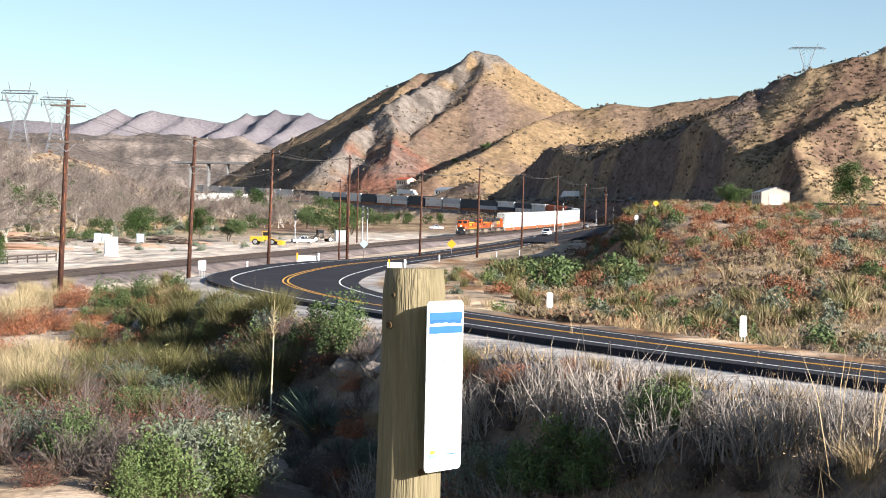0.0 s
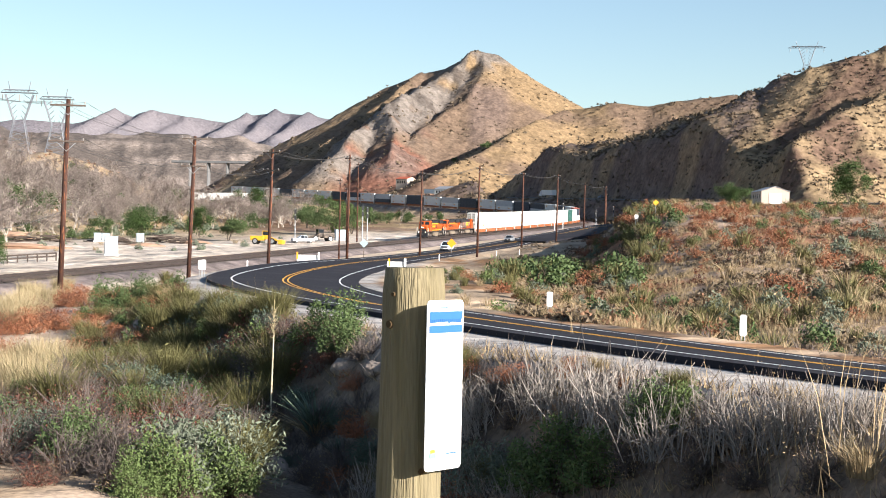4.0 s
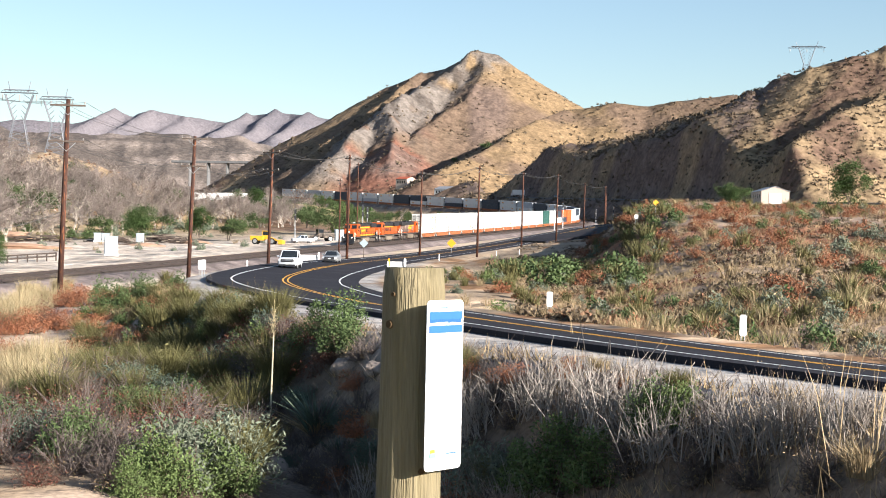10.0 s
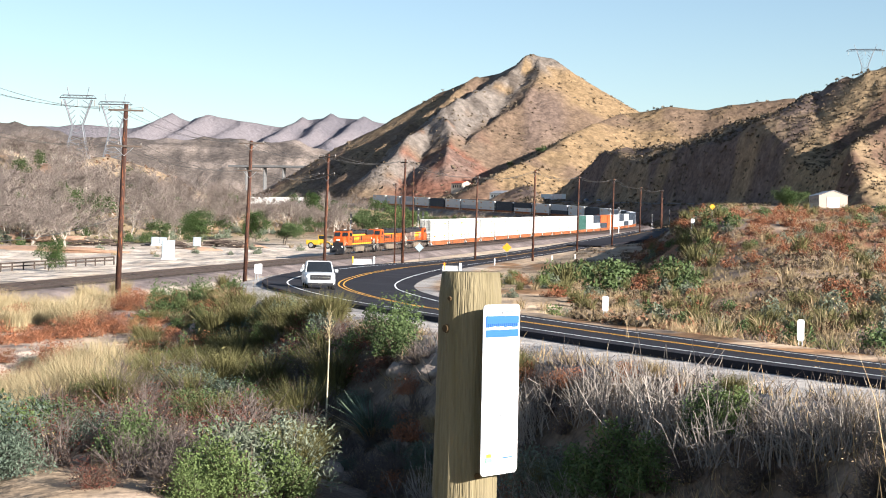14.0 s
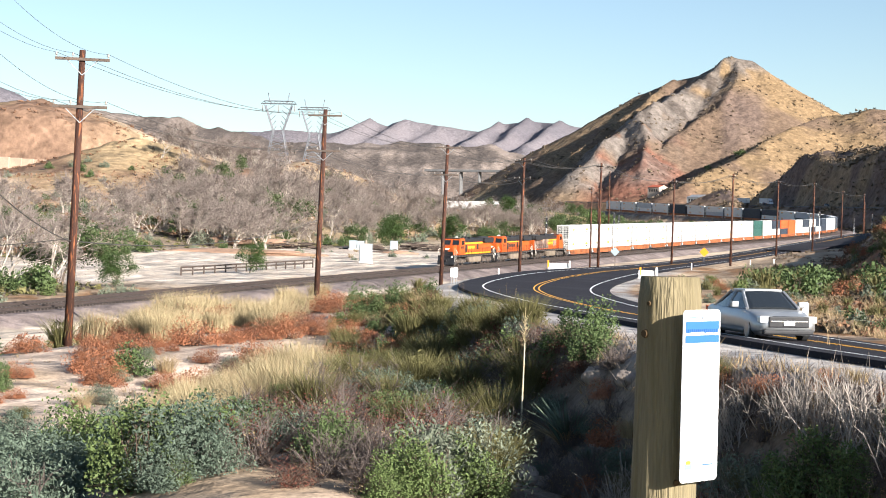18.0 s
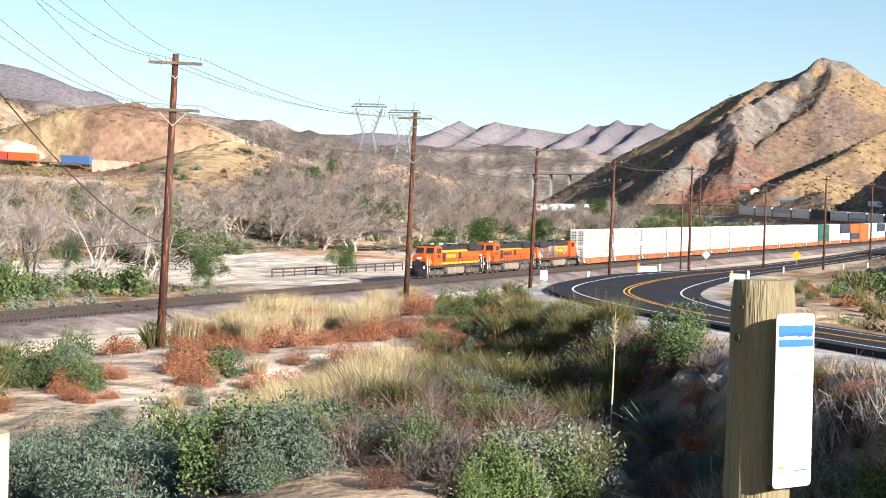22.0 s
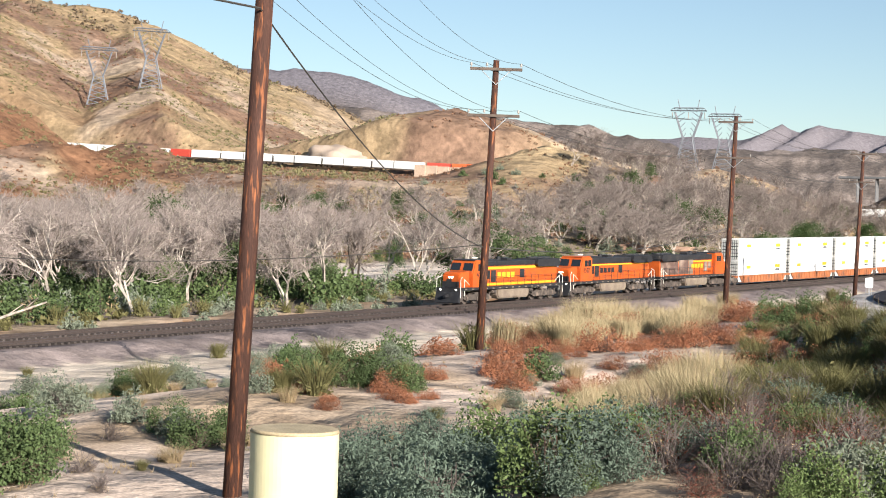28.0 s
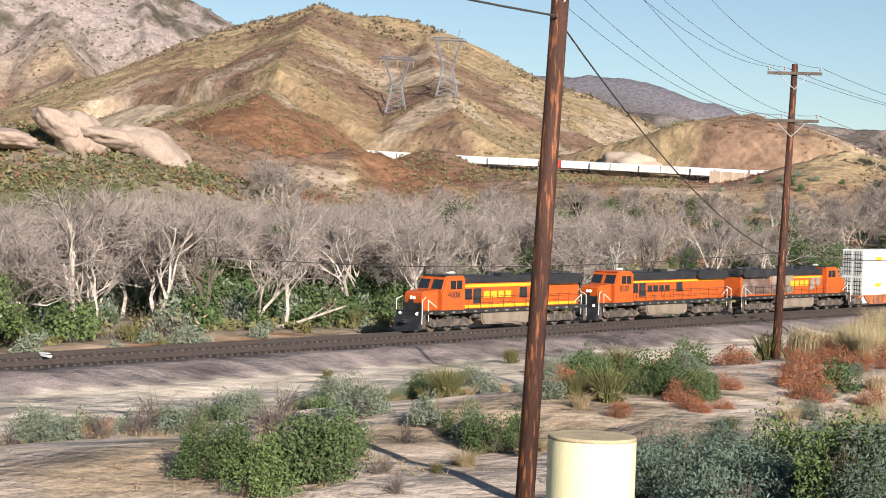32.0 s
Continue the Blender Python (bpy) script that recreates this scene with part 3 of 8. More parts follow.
    # made ground
    inner = (sr > 0) * 3.6 * smooth(110, 80, y)
    col = blend(col, c(0.42, 0.385, 0.355), smooth(8.0, 6.9, dr + inner) * smooth(0.25, 0.55, small + 0.2) * smooth(260, 200, y))
    col = blend(col, c(0.235, 0.19, 0.175), smooth(9.3, 8.4, np.abs(d - 2.3)))
    col = blend(col, c(0.125, 0.10, 0.09), smooth(4.9, 4.3, np.abs(d - 2.3)) * (0.75 + 0.5 * (small - 0.5)))
    return np.clip(col * 0.86, 0, 1)


def ground_material():
    m = bpy.data.materials.new("desert_ground")
    m.use_nodes = True
    nt = m.node_tree
    b = nt.nodes["Principled BSDF"]
    b.inputs["Roughness"].default_value, b.inputs["Specular IOR Level"].default_value = 0.95, 0.08
    at_ = nt.nodes.new("ShaderNodeAttribute")
    at_.attribute_name = "cover"
    geo = nt.nodes.new("ShaderNodeNewGeometry")

    def noise_node(scale, detail):
        n = nt.nodes.new("ShaderNodeTexNoise")
        n.inputs["Scale"].default_value, n.inputs["Detail"].default_value = scale, detail
        links(m, geo.outputs["Position"], n.inputs["Vector"])
        return n.outputs["Fac"]

    def ramp(v, a, b_, lo, hi):
        n = nt.nodes.new("ShaderNodeMapRange")
        for k, q in enumerate((a, b_, lo, hi)):
            n.inputs[k + 1].default_value = q
        links(m, v, n.inputs[0])
        return n.outputs[0]

    def mul(a, b_):
        n = nt.nodes.new("ShaderNodeMath")
        n.operation = "MULTIPLY"
        links(m, a, n.inputs[0])
        links(m, b_, n.inputs[1])
        return n.outputs[0]
    grain = ramp(noise_node(9.0, 6), 0.3, 0.7, 0.72, 1.28)
    patch = ramp(noise_node(0.45, 7), 0.3, 0.7, 0.74, 1.26)
    tuft = ramp(noise_node(0.16, 9), 0.35, 0.65, 0.8, 1.2)
    sc = nt.nodes.new("ShaderNodeVectorMath")
    sc.operation = "SCALE"
    links(m, at_.outputs["Color"], sc.inputs[0])
    links(m, mul(mul(grain, patch), tuft), sc.inputs["Scale"])
    links(m, sc.outputs[0], b.inputs["Base Color"])
    bp = nt.nodes.new("ShaderNodeBump")
    bp.inputs["Strength"].default_value, bp.inputs["Distance"].default_value = 0.55, 0.12
    links(m, noise_node(3.0, 9), bp.inputs["Height"])
    bp2 = nt.nodes.new("ShaderNodeBump")
    bp2.inputs["Strength"].default_value, bp2.inputs["Distance"].default_value = 0.7, 5.0
    links(m, noise_node(0.09, 9), bp2.inputs["Height"])
    links(m, bp2.outputs[0], bp.inputs["Normal"])
    links(m, bp.outputs[0], b.inputs["Normal"])
    return m


fine = np.radians(np.arange(-52, 18, 0.085))
coarse = np.radians(np.arange(18, 308, 4.0))
th = np.concatenate([fine, coarse])
rr = np.concatenate([[0.0, 1.0, 2.0], np.geomspace(3.0, 300, 250), np.geomspace(303, 2000, 330), np.geomspace(2015, 4900, 80)])
TH, RR = np.meshgrid(th, rr, indexing="ij")
gx, gy = (RR * np.sin(TH)).ravel(), (RR * np.cos(TH)).ravel()
gzz = ground(gx, gy)
me = grid_mesh("ground", np.column_stack([gx, gy, gzz]), len(th), len(rr), True)
me.flip_normals()
ca = me.color_attributes.new("cover", "FLOAT_COLOR", "POINT")
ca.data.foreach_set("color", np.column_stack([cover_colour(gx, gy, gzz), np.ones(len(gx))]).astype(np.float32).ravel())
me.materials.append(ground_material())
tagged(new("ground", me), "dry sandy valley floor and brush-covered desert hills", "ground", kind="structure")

# ---------------------------------------------------------------- road
M_asphalt = mat("asphalt", (0.021, 0.0195, 0.024), 0.9, var=0.22, scale=1.5, bump=0.25, spec=0.15, dirt=(0.034, 0.031, 0.036), dirt_scale=0.15)
M_white = mat("white_paint", (0.78, 0.78, 0.76), 0.55, var=0.06, scale=3)
M_yellow = mat("yellow_paint", (0.80, 0.40, 0.035), 0.6, var=0.12, scale=2)
road_ob = tagged(ribbon("road", road, across(-4.8), across(5.0), 0.05, M_asphalt, thick=0.32, bank=road_bank), "newly paved black asphalt two-lane road in a hairpin", "road", kind="structure")
for nm, o, w, m_ in (("edge_line", -3.3, 0.13, M_white), ("edge_line", 3.65, 0.13, M_white), ("centre_line", -0.14, 0.12, M_yellow), ("centre_line", 0.18, 0.12, M_yellow)):
    ribbon(nm, road, across(o, -w / 2), across(o, w / 2), 0.056, m_, road_ob, bank=road_bank)
# side road that leaves the far leg for the highway
SIDE = [(20, 398, 9.9), (34, 425, 12.0), (47, 470, 13.8), (64, 540, 17.0), (96, 640, 21.5)]
side_road = curve_points(SIDE, 3.0)
side_road[:, 2] = np.maximum(side_road[:, 2], ground(side_road[:, 0], side_road[:, 1]) + 0.1)
tagged(ribbon("road", side_road, -4.5, 4.5, 0.1, M_asphalt, thick=1.2), "dark asphalt side road climbing past the sand", "road", kind="structure")
M_old_asphalt = mat("grey_asphalt", (0.16, 0.155, 0.15), 0.85, var=0.15, scale=0.5)
tagged(ribbon("road", highway, -11, 11, 0.0, M_old_asphalt, thick=1.0), "grey freeway along the foot of a dark hill", "highway", kind="structure")

# ---------------------------------------------------------------- railway: two tracks on one bed
M_steel = mat("rail_steel", (0.11, 0.085, 0.075), 0.45, metal=0.6, var=0.3)
M_tie = mat("creosoted_wood", (0.06, 0.048, 0.042), 0.9, var=0.4, scale=2, island=0.4)


def tri_object(name, tris, material, label="", category="", kind="", index=None):
    """One mesh of loose triangles, (n, 3, 3)."""
    me = tri_mesh(name, tris, material, index)
    ob = new(name, me)
    return tagged(ob, label, category, kind=kind)


def tri_mesh(name, tris, material, index=None):
    tris = np.asarray(tris, np.float32).reshape(-1, 3)
    n = len(tris) // 3
    me = bpy.data.meshes.new(name)
    me.vertices.add(len(tris))
    me.vertices.foreach_set("co", tris.ravel())
    me.loops.add(len(tris))
    me.loops.foreach_set("vertex_index", np.arange(len(tris), dtype=np.int32))
    me.polygons.add(n)
    me.polygons.foreach_set("loop_start", np.arange(0, 3 * n, 3, dtype=np.int32))
    me.polygons.foreach_set("loop_total", np.full(n, 3, np.int32))
    for m in (material if isinstance(material, (list, tuple)) else [material]):
        me.materials.append(m)
    if index is not None:
        me.polygons.foreach_set("material_index", np.asarray(index, np.int32))
    me.update()
    return me


def box_tris(c, u, v, w):
    """Closed boxes: centres (n,3) and half axes (n,3) each, as triangles without a bottom."""
    P = lambda a, b, d: c + a * u + b * v + d * w
    q = [(P(-1, -1, 1), P(1, -1, 1), P(1, 1, 1), P(-1, 1, 1)), (P(-1, -1, -1), P(1, -1, -1), P(1, -1, 1), P(-1, -1, 1)), (P(1, 1, -1), P(-1, 1, -1), P(-1, 1, 1), P(1, 1, 1)),
         (P(1, -1, -1), P(1, 1, -1), P(1, 1, 1), P(1, -1, 1)), (P(-1, 1, -1), P(-1, -1, -1), P(-1, -1, 1), P(-1, 1, 1))]
    out = []
    for a, b, d, e in q:
        out += [np.stack([a, b, d], 1), np.stack([a, d, e], 1)]
    return np.concatenate(out)


railway = []
for o, lab in ((0, "main line track with rusty rails on dark ties"), (4.7, "second track with rusty rails on dark ties")):
    line = new("railway_track", None)
    tagged(line, lab, "railway track", "tracks of the line", "structure")
    for g in (-0.76, 0.76):
        rail = ribbon("rail", track, o + g - 0.036, o + g + 0.036, 0.0, M_steel, line, thick=0.18)
    sel = np.arange(0, 430, 0.6)
    rng = np.random.default_rng(4 + int(o))
    pc, au, av = [], [], []
    for s in sel:
        p, a = on_track(s - 120, o)
        n = np.array([a[1], -a[0], 0])
        pc.append(p + [0, 0, -0.26])
        au.append(n * 1.3 * rng.uniform(0.96, 1.04))
        av.append(a * 0.115)
    pc, au, av = np.array(pc), np.array(au), np.array(av)
    ties = tri_object("ties", box_tris(pc, au, av, np.tile([0, 0, 0.1], (len(pc), 1))), M_tie, "dark creosoted ties", kind="stuff")
    ties.parent = line
# ---------------------------------------------------------------- train
M_orange = mat("orange_paint", (0.46, 0.085, 0.014), 0.45, var=0.14, scale=1.2, dirt=(0.22, 0.07, 0.03), dirt_scale=0.9, dirt_lo=0.52, dirt_hi=0.8, spec=0.4)
M_stripe = mat("yellow_stripe", (0.78, 0.36, 0.025), 0.5, var=0.1, scale=2)
M_black = mat("black_paint", (0.022, 0.022, 0.024), 0.55, var=0.3, scale=1.5, dirt=(0.045, 0.04, 0.036), dirt_scale=0.8)
M_faded = mat("faded_brown_paint", (0.12, 0.075, 0.06), 0.7, var=0.25, scale=1.0, dirt=(0.30, 0.22, 0.17), dirt_scale=0.6)
M_tank = mat("dusty_tank", (0.21, 0.165, 0.12), 0.8, var=0.2, scale=0.8, dirt=(0.17, 0.13, 0.10), dirt_scale=1.1)
M_under = mat("running_gear", (0.075, 0.06, 0.05), 0.75, var=0.35, scale=3, dirt=(0.17, 0.13, 0.10), dirt_scale=1.5)
M_wheel = mat("wheel_steel", (0.16, 0.13, 0.11), 0.5, metal=0.5, var=0.3)
M_glass = mat("dark_glass", (0.018, 0.022, 0.026), 0.08, var=0.1, spec=0.6)
M_rail_white = mat("white_handrail", (0.72, 0.68, 0.6), 0.5, var=0.1)
M_lamp = bpy.data.materials.new("lit_lamp")
M_lamp.use_nodes = True
M_lamp.node_tree.nodes["Principled BSDF"].inputs["Emission Color"].default_value = (1, 0.93, 0.75, 1)
M_lamp.node_tree.nodes["Principled BSDF"].inputs["Emission Strength"].default_value = 3.0


def text_mesh(words, size, material, parent, m, name="lettering"):
    """Flat letters in the built-in font, as a mesh."""
    cu = bpy.data.curves.new(name, "FONT")
    cu.body, cu.size, cu.align_x, cu.align_y, cu.extrude = words, size, "CENTER", "CENTER", 0.005
    tmp = new(name, cu)
    me = bpy.data.meshes.new_from_object(tmp.evaluated_get(bpy.context.evaluated_depsgraph_get()))
    bpy.data.objects.remove(tmp)
    me.materials.append(material)
    ob = new(name, me)
    ob.parent = parent
    ob.matrix_basis = m
    return ob


def bogie(put, y0, axles, half, root, wheel_r):
    bm = bmesh.new()
    for sx in (-1, 1):
        prism(bm, [(y0 - half, 0.62), (y0 - half * 0.72, 1.0), (y0 + half * 0.72, 1.0), (y0 + half, 0.62), (y0 + half * 0.8, 0.42), (y0 - half * 0.8, 0.42)], sx * 1.02, sx * 1.2)
        for a in axles:
            box(bm, sx * 1.0 - 0.14 + 0.14 * sx, sx * 1.0 + 0.14 + 0.14 * sx, y0 + a - 0.2, y0 + a + 0.2, 0.38, 0.78, 0.04)
            for q in (-0.42, 0.42):
                rod(bm, (sx * 1.12, y0 + a + q, 0.75), (sx * 1.12, y0 + a + q, 1.15), 0.1, n=8)
    box(bm, -1.1, 1.1, y0 - 0.3, y0 + 0.3, 0.7, 1.2, 0.05)
    fr = put("bogie", bm, M_under, root)
    for a in axles:
        bm = bmesh.new()
        for sx in (-1, 1):
            rod(bm, (sx * 0.70, y0 + a, wheel_r), (sx * 0.84, y0 + a, wheel_r), wheel_r, n=20)
            rod(bm, (sx * 0.66, y0 + a, wheel_r), (sx * 0.70, y0 + a, wheel_r), wheel_r + 0.03, n=20)
        rod(bm, (-0.7, y0 + a, wheel_r), (0.7, y0 + a, wheel_r), 0.09, n=8)
        put("wheelset", bm, M_wheel, fr)


def locomotive(label, flip, number, style):
    """A six-axle hood diesel, 22.2 m long, its front at y = 0; flip: cab at the far end."""
    root = new("locomotive", None)
    tagged(root, label, "locomotive", "locomotives of the freight train")
    turn = Matrix.Translation((0, 22.2, 0)) @ Matrix.Rotation(math.pi, 4, "Z") if flip else Matrix.Identity(4)

    def put(name, bm, m_, parent=root, lab="", shade=False):
        bmesh.ops.transform(bm, matrix=turn, verts=bm.verts)
        return part(name, bm, m_, parent, lab, shade)
    body = {"old": M_orange, "new": M_orange, "faded": M_orange}[style]
    bm = bmesh.new()
    box(bm, -1.5, 1.5, 0.9, 21.4, 1.42, 1.74, 0.03)
    put("deck", bm, M_black)
    for k in range(15):
        for sx in (-1.503, 1.503):
            bm = bmesh.new()
            box(bm, sx - 0.004, sx + 0.004, 1.6 + k * 1.3, 1.95 + k * 1.3, 1.5, 1.62)
            put("reflector", bm, M_tank)
    # front
    bm = bmesh.new()
    prism(bm, [(0.35, 0.25), (0.75, 0.2), (1.1, 1.42), (0.75, 1.42), (0.55, 0.9)], -1.45, 1.45)
    put("snowplow", bm, M_black)
    bm = bmesh.new()
    box(bm, -1.45, 1.45, 0.72, 0.95, 0.9, 1.75, 0.02)
    box(bm, -0.2, 0.2, 0.02, 0.8, 0.75, 1.05, 0.05)
    put("pilot", bm, M_black)
    bm = bmesh.new()
    prism(bm, [(1.25, 1.74), (1.15, 3.0), (1.45, 3.28), (3.25, 3.42), (3.25, 1.74)], -1.02, 1.02)
    bmesh.ops.bevel(bm, geom=list(bm.edges), offset=0.09, segments=2, affect="EDGES")
    nose = put("nose", bm, body, shade=False)
    for sx in (-0.17, 0.17):
        bm = bmesh.new()
        rod(bm, (sx, 1.12, 2.78), (sx, 1.22, 2.78), 0.11, n=12)
        put("headlight", bm, M_lamp, nose, "lit round headlight")
    for sx in (-0.95, 0.95):
        bm = bmesh.new()
        rod(bm, (sx, 0.66, 1.52), (sx, 0.76, 1.52), 0.1, n=12)
        put("ditch_light", bm, M_lamp, root, "lit ditch light")
    bm = bmesh.new()
    box(bm, -0.5, 0.1, 1.14, 1.17, 1.9, 2.6, 0.01)
    put("nose_door", bm, M_black, nose)
    bm = bmesh.new()
    box(bm, -1.03, 1.03, 1.1, 1.16, 1.76, 2.35, 0.02)
    put("nose_plate", bm, M_black, nose, "dark lower plate of the nose")
    # cab
    bm = bmesh.new()
    prism(bm, [(3.0, 1.74), (3.0, 3.3), (3.45, 4.32), (3.7, 4.5), (5.5, 4.5), (5.7, 4.38), (5.7, 1.74)], -1.48, 1.48)
    bmesh.ops.bevel(bm, geom=[e for e in bm.edges if abs(e.verts[0].co.x - e.verts[1].co.x) < 0.01 and min(v.co.z for v in e.verts) > 3], offset=0.12, segments=2, affect="EDGES")
    cab = put("cab", bm, body)
    bm = bmesh.new()
    prism(bm, [(3.5, 4.46), (3.7, 4.55), (5.5, 4.55), (5.7, 4.46)], -1.3, 1.3)
    put("cab_roof", bm, M_black if style != "new" else body, cab)
    for x0, x1 in ((-1.35, -0.2), (0.2, 1.35)):
        bm = bmesh.new()
        v = [bm.verts.new(q) for q in ((x0, 3.04, 3.45), (x1, 3.04, 3.45), (x1 * 0.95, 3.38, 4.2), (x0 * 0.95, 3.38, 4.2))]
        f = bm.faces.new(v)
        r = bmesh.ops.extrude_face_region(bm, geom=[f])
        bmesh.ops.translate(bm, verts=[q for q in r["geom"] if isinstance(q, bmesh.types.BMVert)], vec=(0, 0.1, 0.03))
        bmesh.ops.recalc_face_normals(bm, faces=bm.faces)
        put("windshield", bm, M_glass, cab)
    for sx in (-1, 1):
        for y0, y1 in ((4.0, 4.62), (4.74, 5.35)):
            bm = bmesh.new()
            box(bm, sx * 1.485 - 0.02, sx * 1.485 + 0.02, y0, y1, 3.42, 4.12, 0.01)
            put("side_window", bm, M_glass, cab)
    # long hood, stripes and roof
    bm = bmesh.new()
    box(bm, -0.98, 0.98, 5.7, 20.9, 1.74, 3.95, 0.05)
    hood = put("hood", bm, body)
    if style == "old":
        bands = [(1.80, 2.05, M_stripe), (3.50, 3.74, M_stripe)]
    elif style == "new":
        bands = [(3.44, 3.58, M_stripe)]
    else:
        bands = [(3.40, 3.56, M_stripe)]
    for z0, z1, m_ in bands:
        for sx in (-1, 1):
            bm = bmesh.new()
            box(bm, sx * 0.985 - 0.006, sx * 0.985 + 0.006, 5.9, 20.6, z0, z1)
            put("stripe", bm, m_, hood)
    if style == "faded":
        for y0, y1, m_ in ((11.4, 12.7, M_tank), (12.75, 15.6, M_faded), (15.7, 20.6, M_faded)):
            for sx in (-1, 1):
                bm = bmesh.new()
                box(bm, sx * 0.99 - 0.012, sx * 0.99 + 0.012, y0, y1, 1.9, 3.98)
                put("repaired_panel", bm, m_, hood)
    bm = bmesh.new()
    box(bm, -1.01, 1.01, 5.75, 20.95, 3.80 if style == 'old' else 3.62, 4.34, 0.10)
    box(bm, -0.6, 0.6, 6.4, 9.5, 4.3, 4.5, 0.08)
    box(bm, -0.5, 0.5, 11.2, 12.2, 4.3, 4.62, 0.05)
    put("roof", bm, M_black)
    bm = bmesh.new()
    prism(bm, [(16.3, 3.62), (16.0, 3.9), (16.2, 4.46), (20.7, 4.46), (21.0, 3.9), (20.7, 3.62)], -1.4, 1.4)
    radiator = put("radiator", bm, M_black)
    for k in range(3):
        bm = bmesh.new()
        rod(bm, (0, 17.0 + 1.45 * k, 4.48), (0, 17.0 + 1.45 * k, 4.62), 0.62, n=20)
        put("fan", bm, M_black, radiator)
    # grilles and doors on the hood
    for k in range(9):
        for sx in (-1, 1):
            bm = bmesh.new()
            box(bm, sx * 0.99 - 0.01, sx * 0.99 + 0.01, 6.1 + 1.15 * k, 7.05 + 1.15 * k, 2.15 if k % 3 else 2.5, 3.4, 0.004)
            put("access_door", bm, body if k not in (0, 1, 6) else (M_black if style != "faded" else M_faded), hood)
    bm = bmesh.new()
    rod(bm, (0, 10.2, 4.3), (0, 10.2, 4.75), 0.25, n=12)
    put("exhaust_stack", bm, M_black)
    bm = bmesh.new()
    for sx in (-0.16, 0, 0.16):
        rod(bm, (sx, 5.2, 4.66), (sx, 5.7, 4.7), 0.03, 0.09, n=8)
    put("horn", bm, M_rail_white)
    # fuel tank, bogies, steps and handrails
    bm = bmesh.new()
    prism(bm, [(7.9, 1.42), (7.9, 0.75), (8.2, 0.42), (14.0, 0.42), (14.3, 0.75), (14.3, 1.42)], -1.42, 1.42)
    bmesh.ops.bevel(bm, geom=[e for e in bm.edges if abs(e.verts[0].co.x - e.verts[1].co.x) < 0.01], offset=0.12, segments=2, affect="EDGES")
    put("fuel_tank", bm, M_tank)
    for sx in (-1, 1):
        for y0, y1 in ((7.0, 7.8), (14.5, 15.2)):
            bm = bmesh.new()
            rod(bm, (sx * 1.2, y0, 1.15), (sx * 1.2, y1, 1.15), 0.18, n=10)
            put("air_reservoir", bm, M_under)
    bogie(put, 4.4, (-1.95, 0, 1.95), 2.75, root, 0.53)
    bogie(put, 17.8, (-1.95, 0, 1.95), 2.75, root, 0.53)
    for sx in (-1, 1):
        bm = bmesh.new()
        for k in range(11):
            y = 6.2 + 1.42 * k
            rod(bm, (sx * 1.46, y, 1.7), (sx * 1.46, y, 2.75), 0.022, n=6)
        rod(bm, (sx * 1.46, 6.0, 2.75), (sx * 1.46, 20.8, 2.75), 0.022, n=6)
        rod(bm, (sx * 1.46, 6.0, 2.25), (sx * 1.46, 20.8, 2.25), 0.016, n=6)
        put("handrail", bm, M_black)
        for y0 in (0.95, 21.2):
            bm = bmesh.new()
            for k in range(4):
                box(bm, sx * 1.25 - 0.22, sx * 1.25 + 0.22, y0 - 0.15, y0 + 0.2, 0.4 + 0.34 * k, 0.46 + 0.34 * k)
            box(bm, sx * 1.46 - 0.02, sx * 1.46 + 0.02, y0 - 0.2, y0 + 0.25, 0.35, 1.45)
            put("steps", bm, M_under)
            bm = bmesh.new()
            q = 1 if y0 < 5 else -1
            rod(bm, (sx * 1.47, y0 - 0.2 * q, 0.7), (sx * 1.47, y0 - 0.15 * q, 2.6), 0.03, n=6)
            rod(bm, (sx * 1.47, y0 - 0.15 * q, 2.6), (sx * 1.3, y0 + 0.4 * q, 2.85), 0.03, n=6)
            rod(bm, (sx * 1.47, y0 + 0.55 * q, 0.9), (sx * 1.47, y0 + 0.5 * q, 2.6), 0.03, n=6)
            rod(bm, (sx * 1.47, y0 + 0.5 * q, 2.6), (sx * 1.47, y0 + 1.5 * q, 2.0), 0.03, n=6)
            put("grab_rail", bm, M_rail_white, lab="pale painted grab rails at the steps")
    # marks: plain blocks for the railway's initials, the road number in figures
    for k in range(4):
        for sx in (-1, 1):
            bm = bmesh.new()
            box(bm, sx * 1.0 - 0.014, sx * 1.0 + 0.014, 8.5 + 0.9 * k, 9.2 + 0.9 * k, 2.6, 3.15)
            put("emblem", bm, {"old": M_stripe, "new": M_black, "faded": M_stripe}[style], hood, "plain lettering block")
    if number:
        for sx in (-1, 1):
            m_ = pose(sx * 1.49, 4.4, 2.95, 90, 0, 90 * sx)
            text_mesh(number, 0.72, M_black, root, turn @ m_, "road_number")
    return root


M_well = mat("well_car_paint", (0.33, 0.115, 0.045), 0.75, var=0.25, scale=1.2, dirt=(0.16, 0.08, 0.05), dirt_scale=0.8)
M_cont = {
    "white": mat("white_container", (0.66, 0.655, 0.63), 0.5, var=0.05, scale=0.7, dirt=(0.52, 0.50, 0.46), dirt_scale=0.4, dirt_lo=0.55, dirt_hi=0.8),
    "dark": mat("dark_container", (0.035, 0.045, 0.06), 0.55, var=0.15, scale=0.8),
    "green": mat("green_container", (0.03, 0.09, 0.075), 0.55, var=0.15, scale=0.8),
    "orange": mat("orange_container", (0.50, 0.10, 0.03), 0.55, var=0.15, scale=0.8),
    "grey": mat("grey_container", (0.42, 0.44, 0.46), 0.55, var=0.12, scale=0.8),
    "blue": mat("blue_container", (0.06, 0.12, 0.26), 0.55, var=0.12, scale=0.8),
}
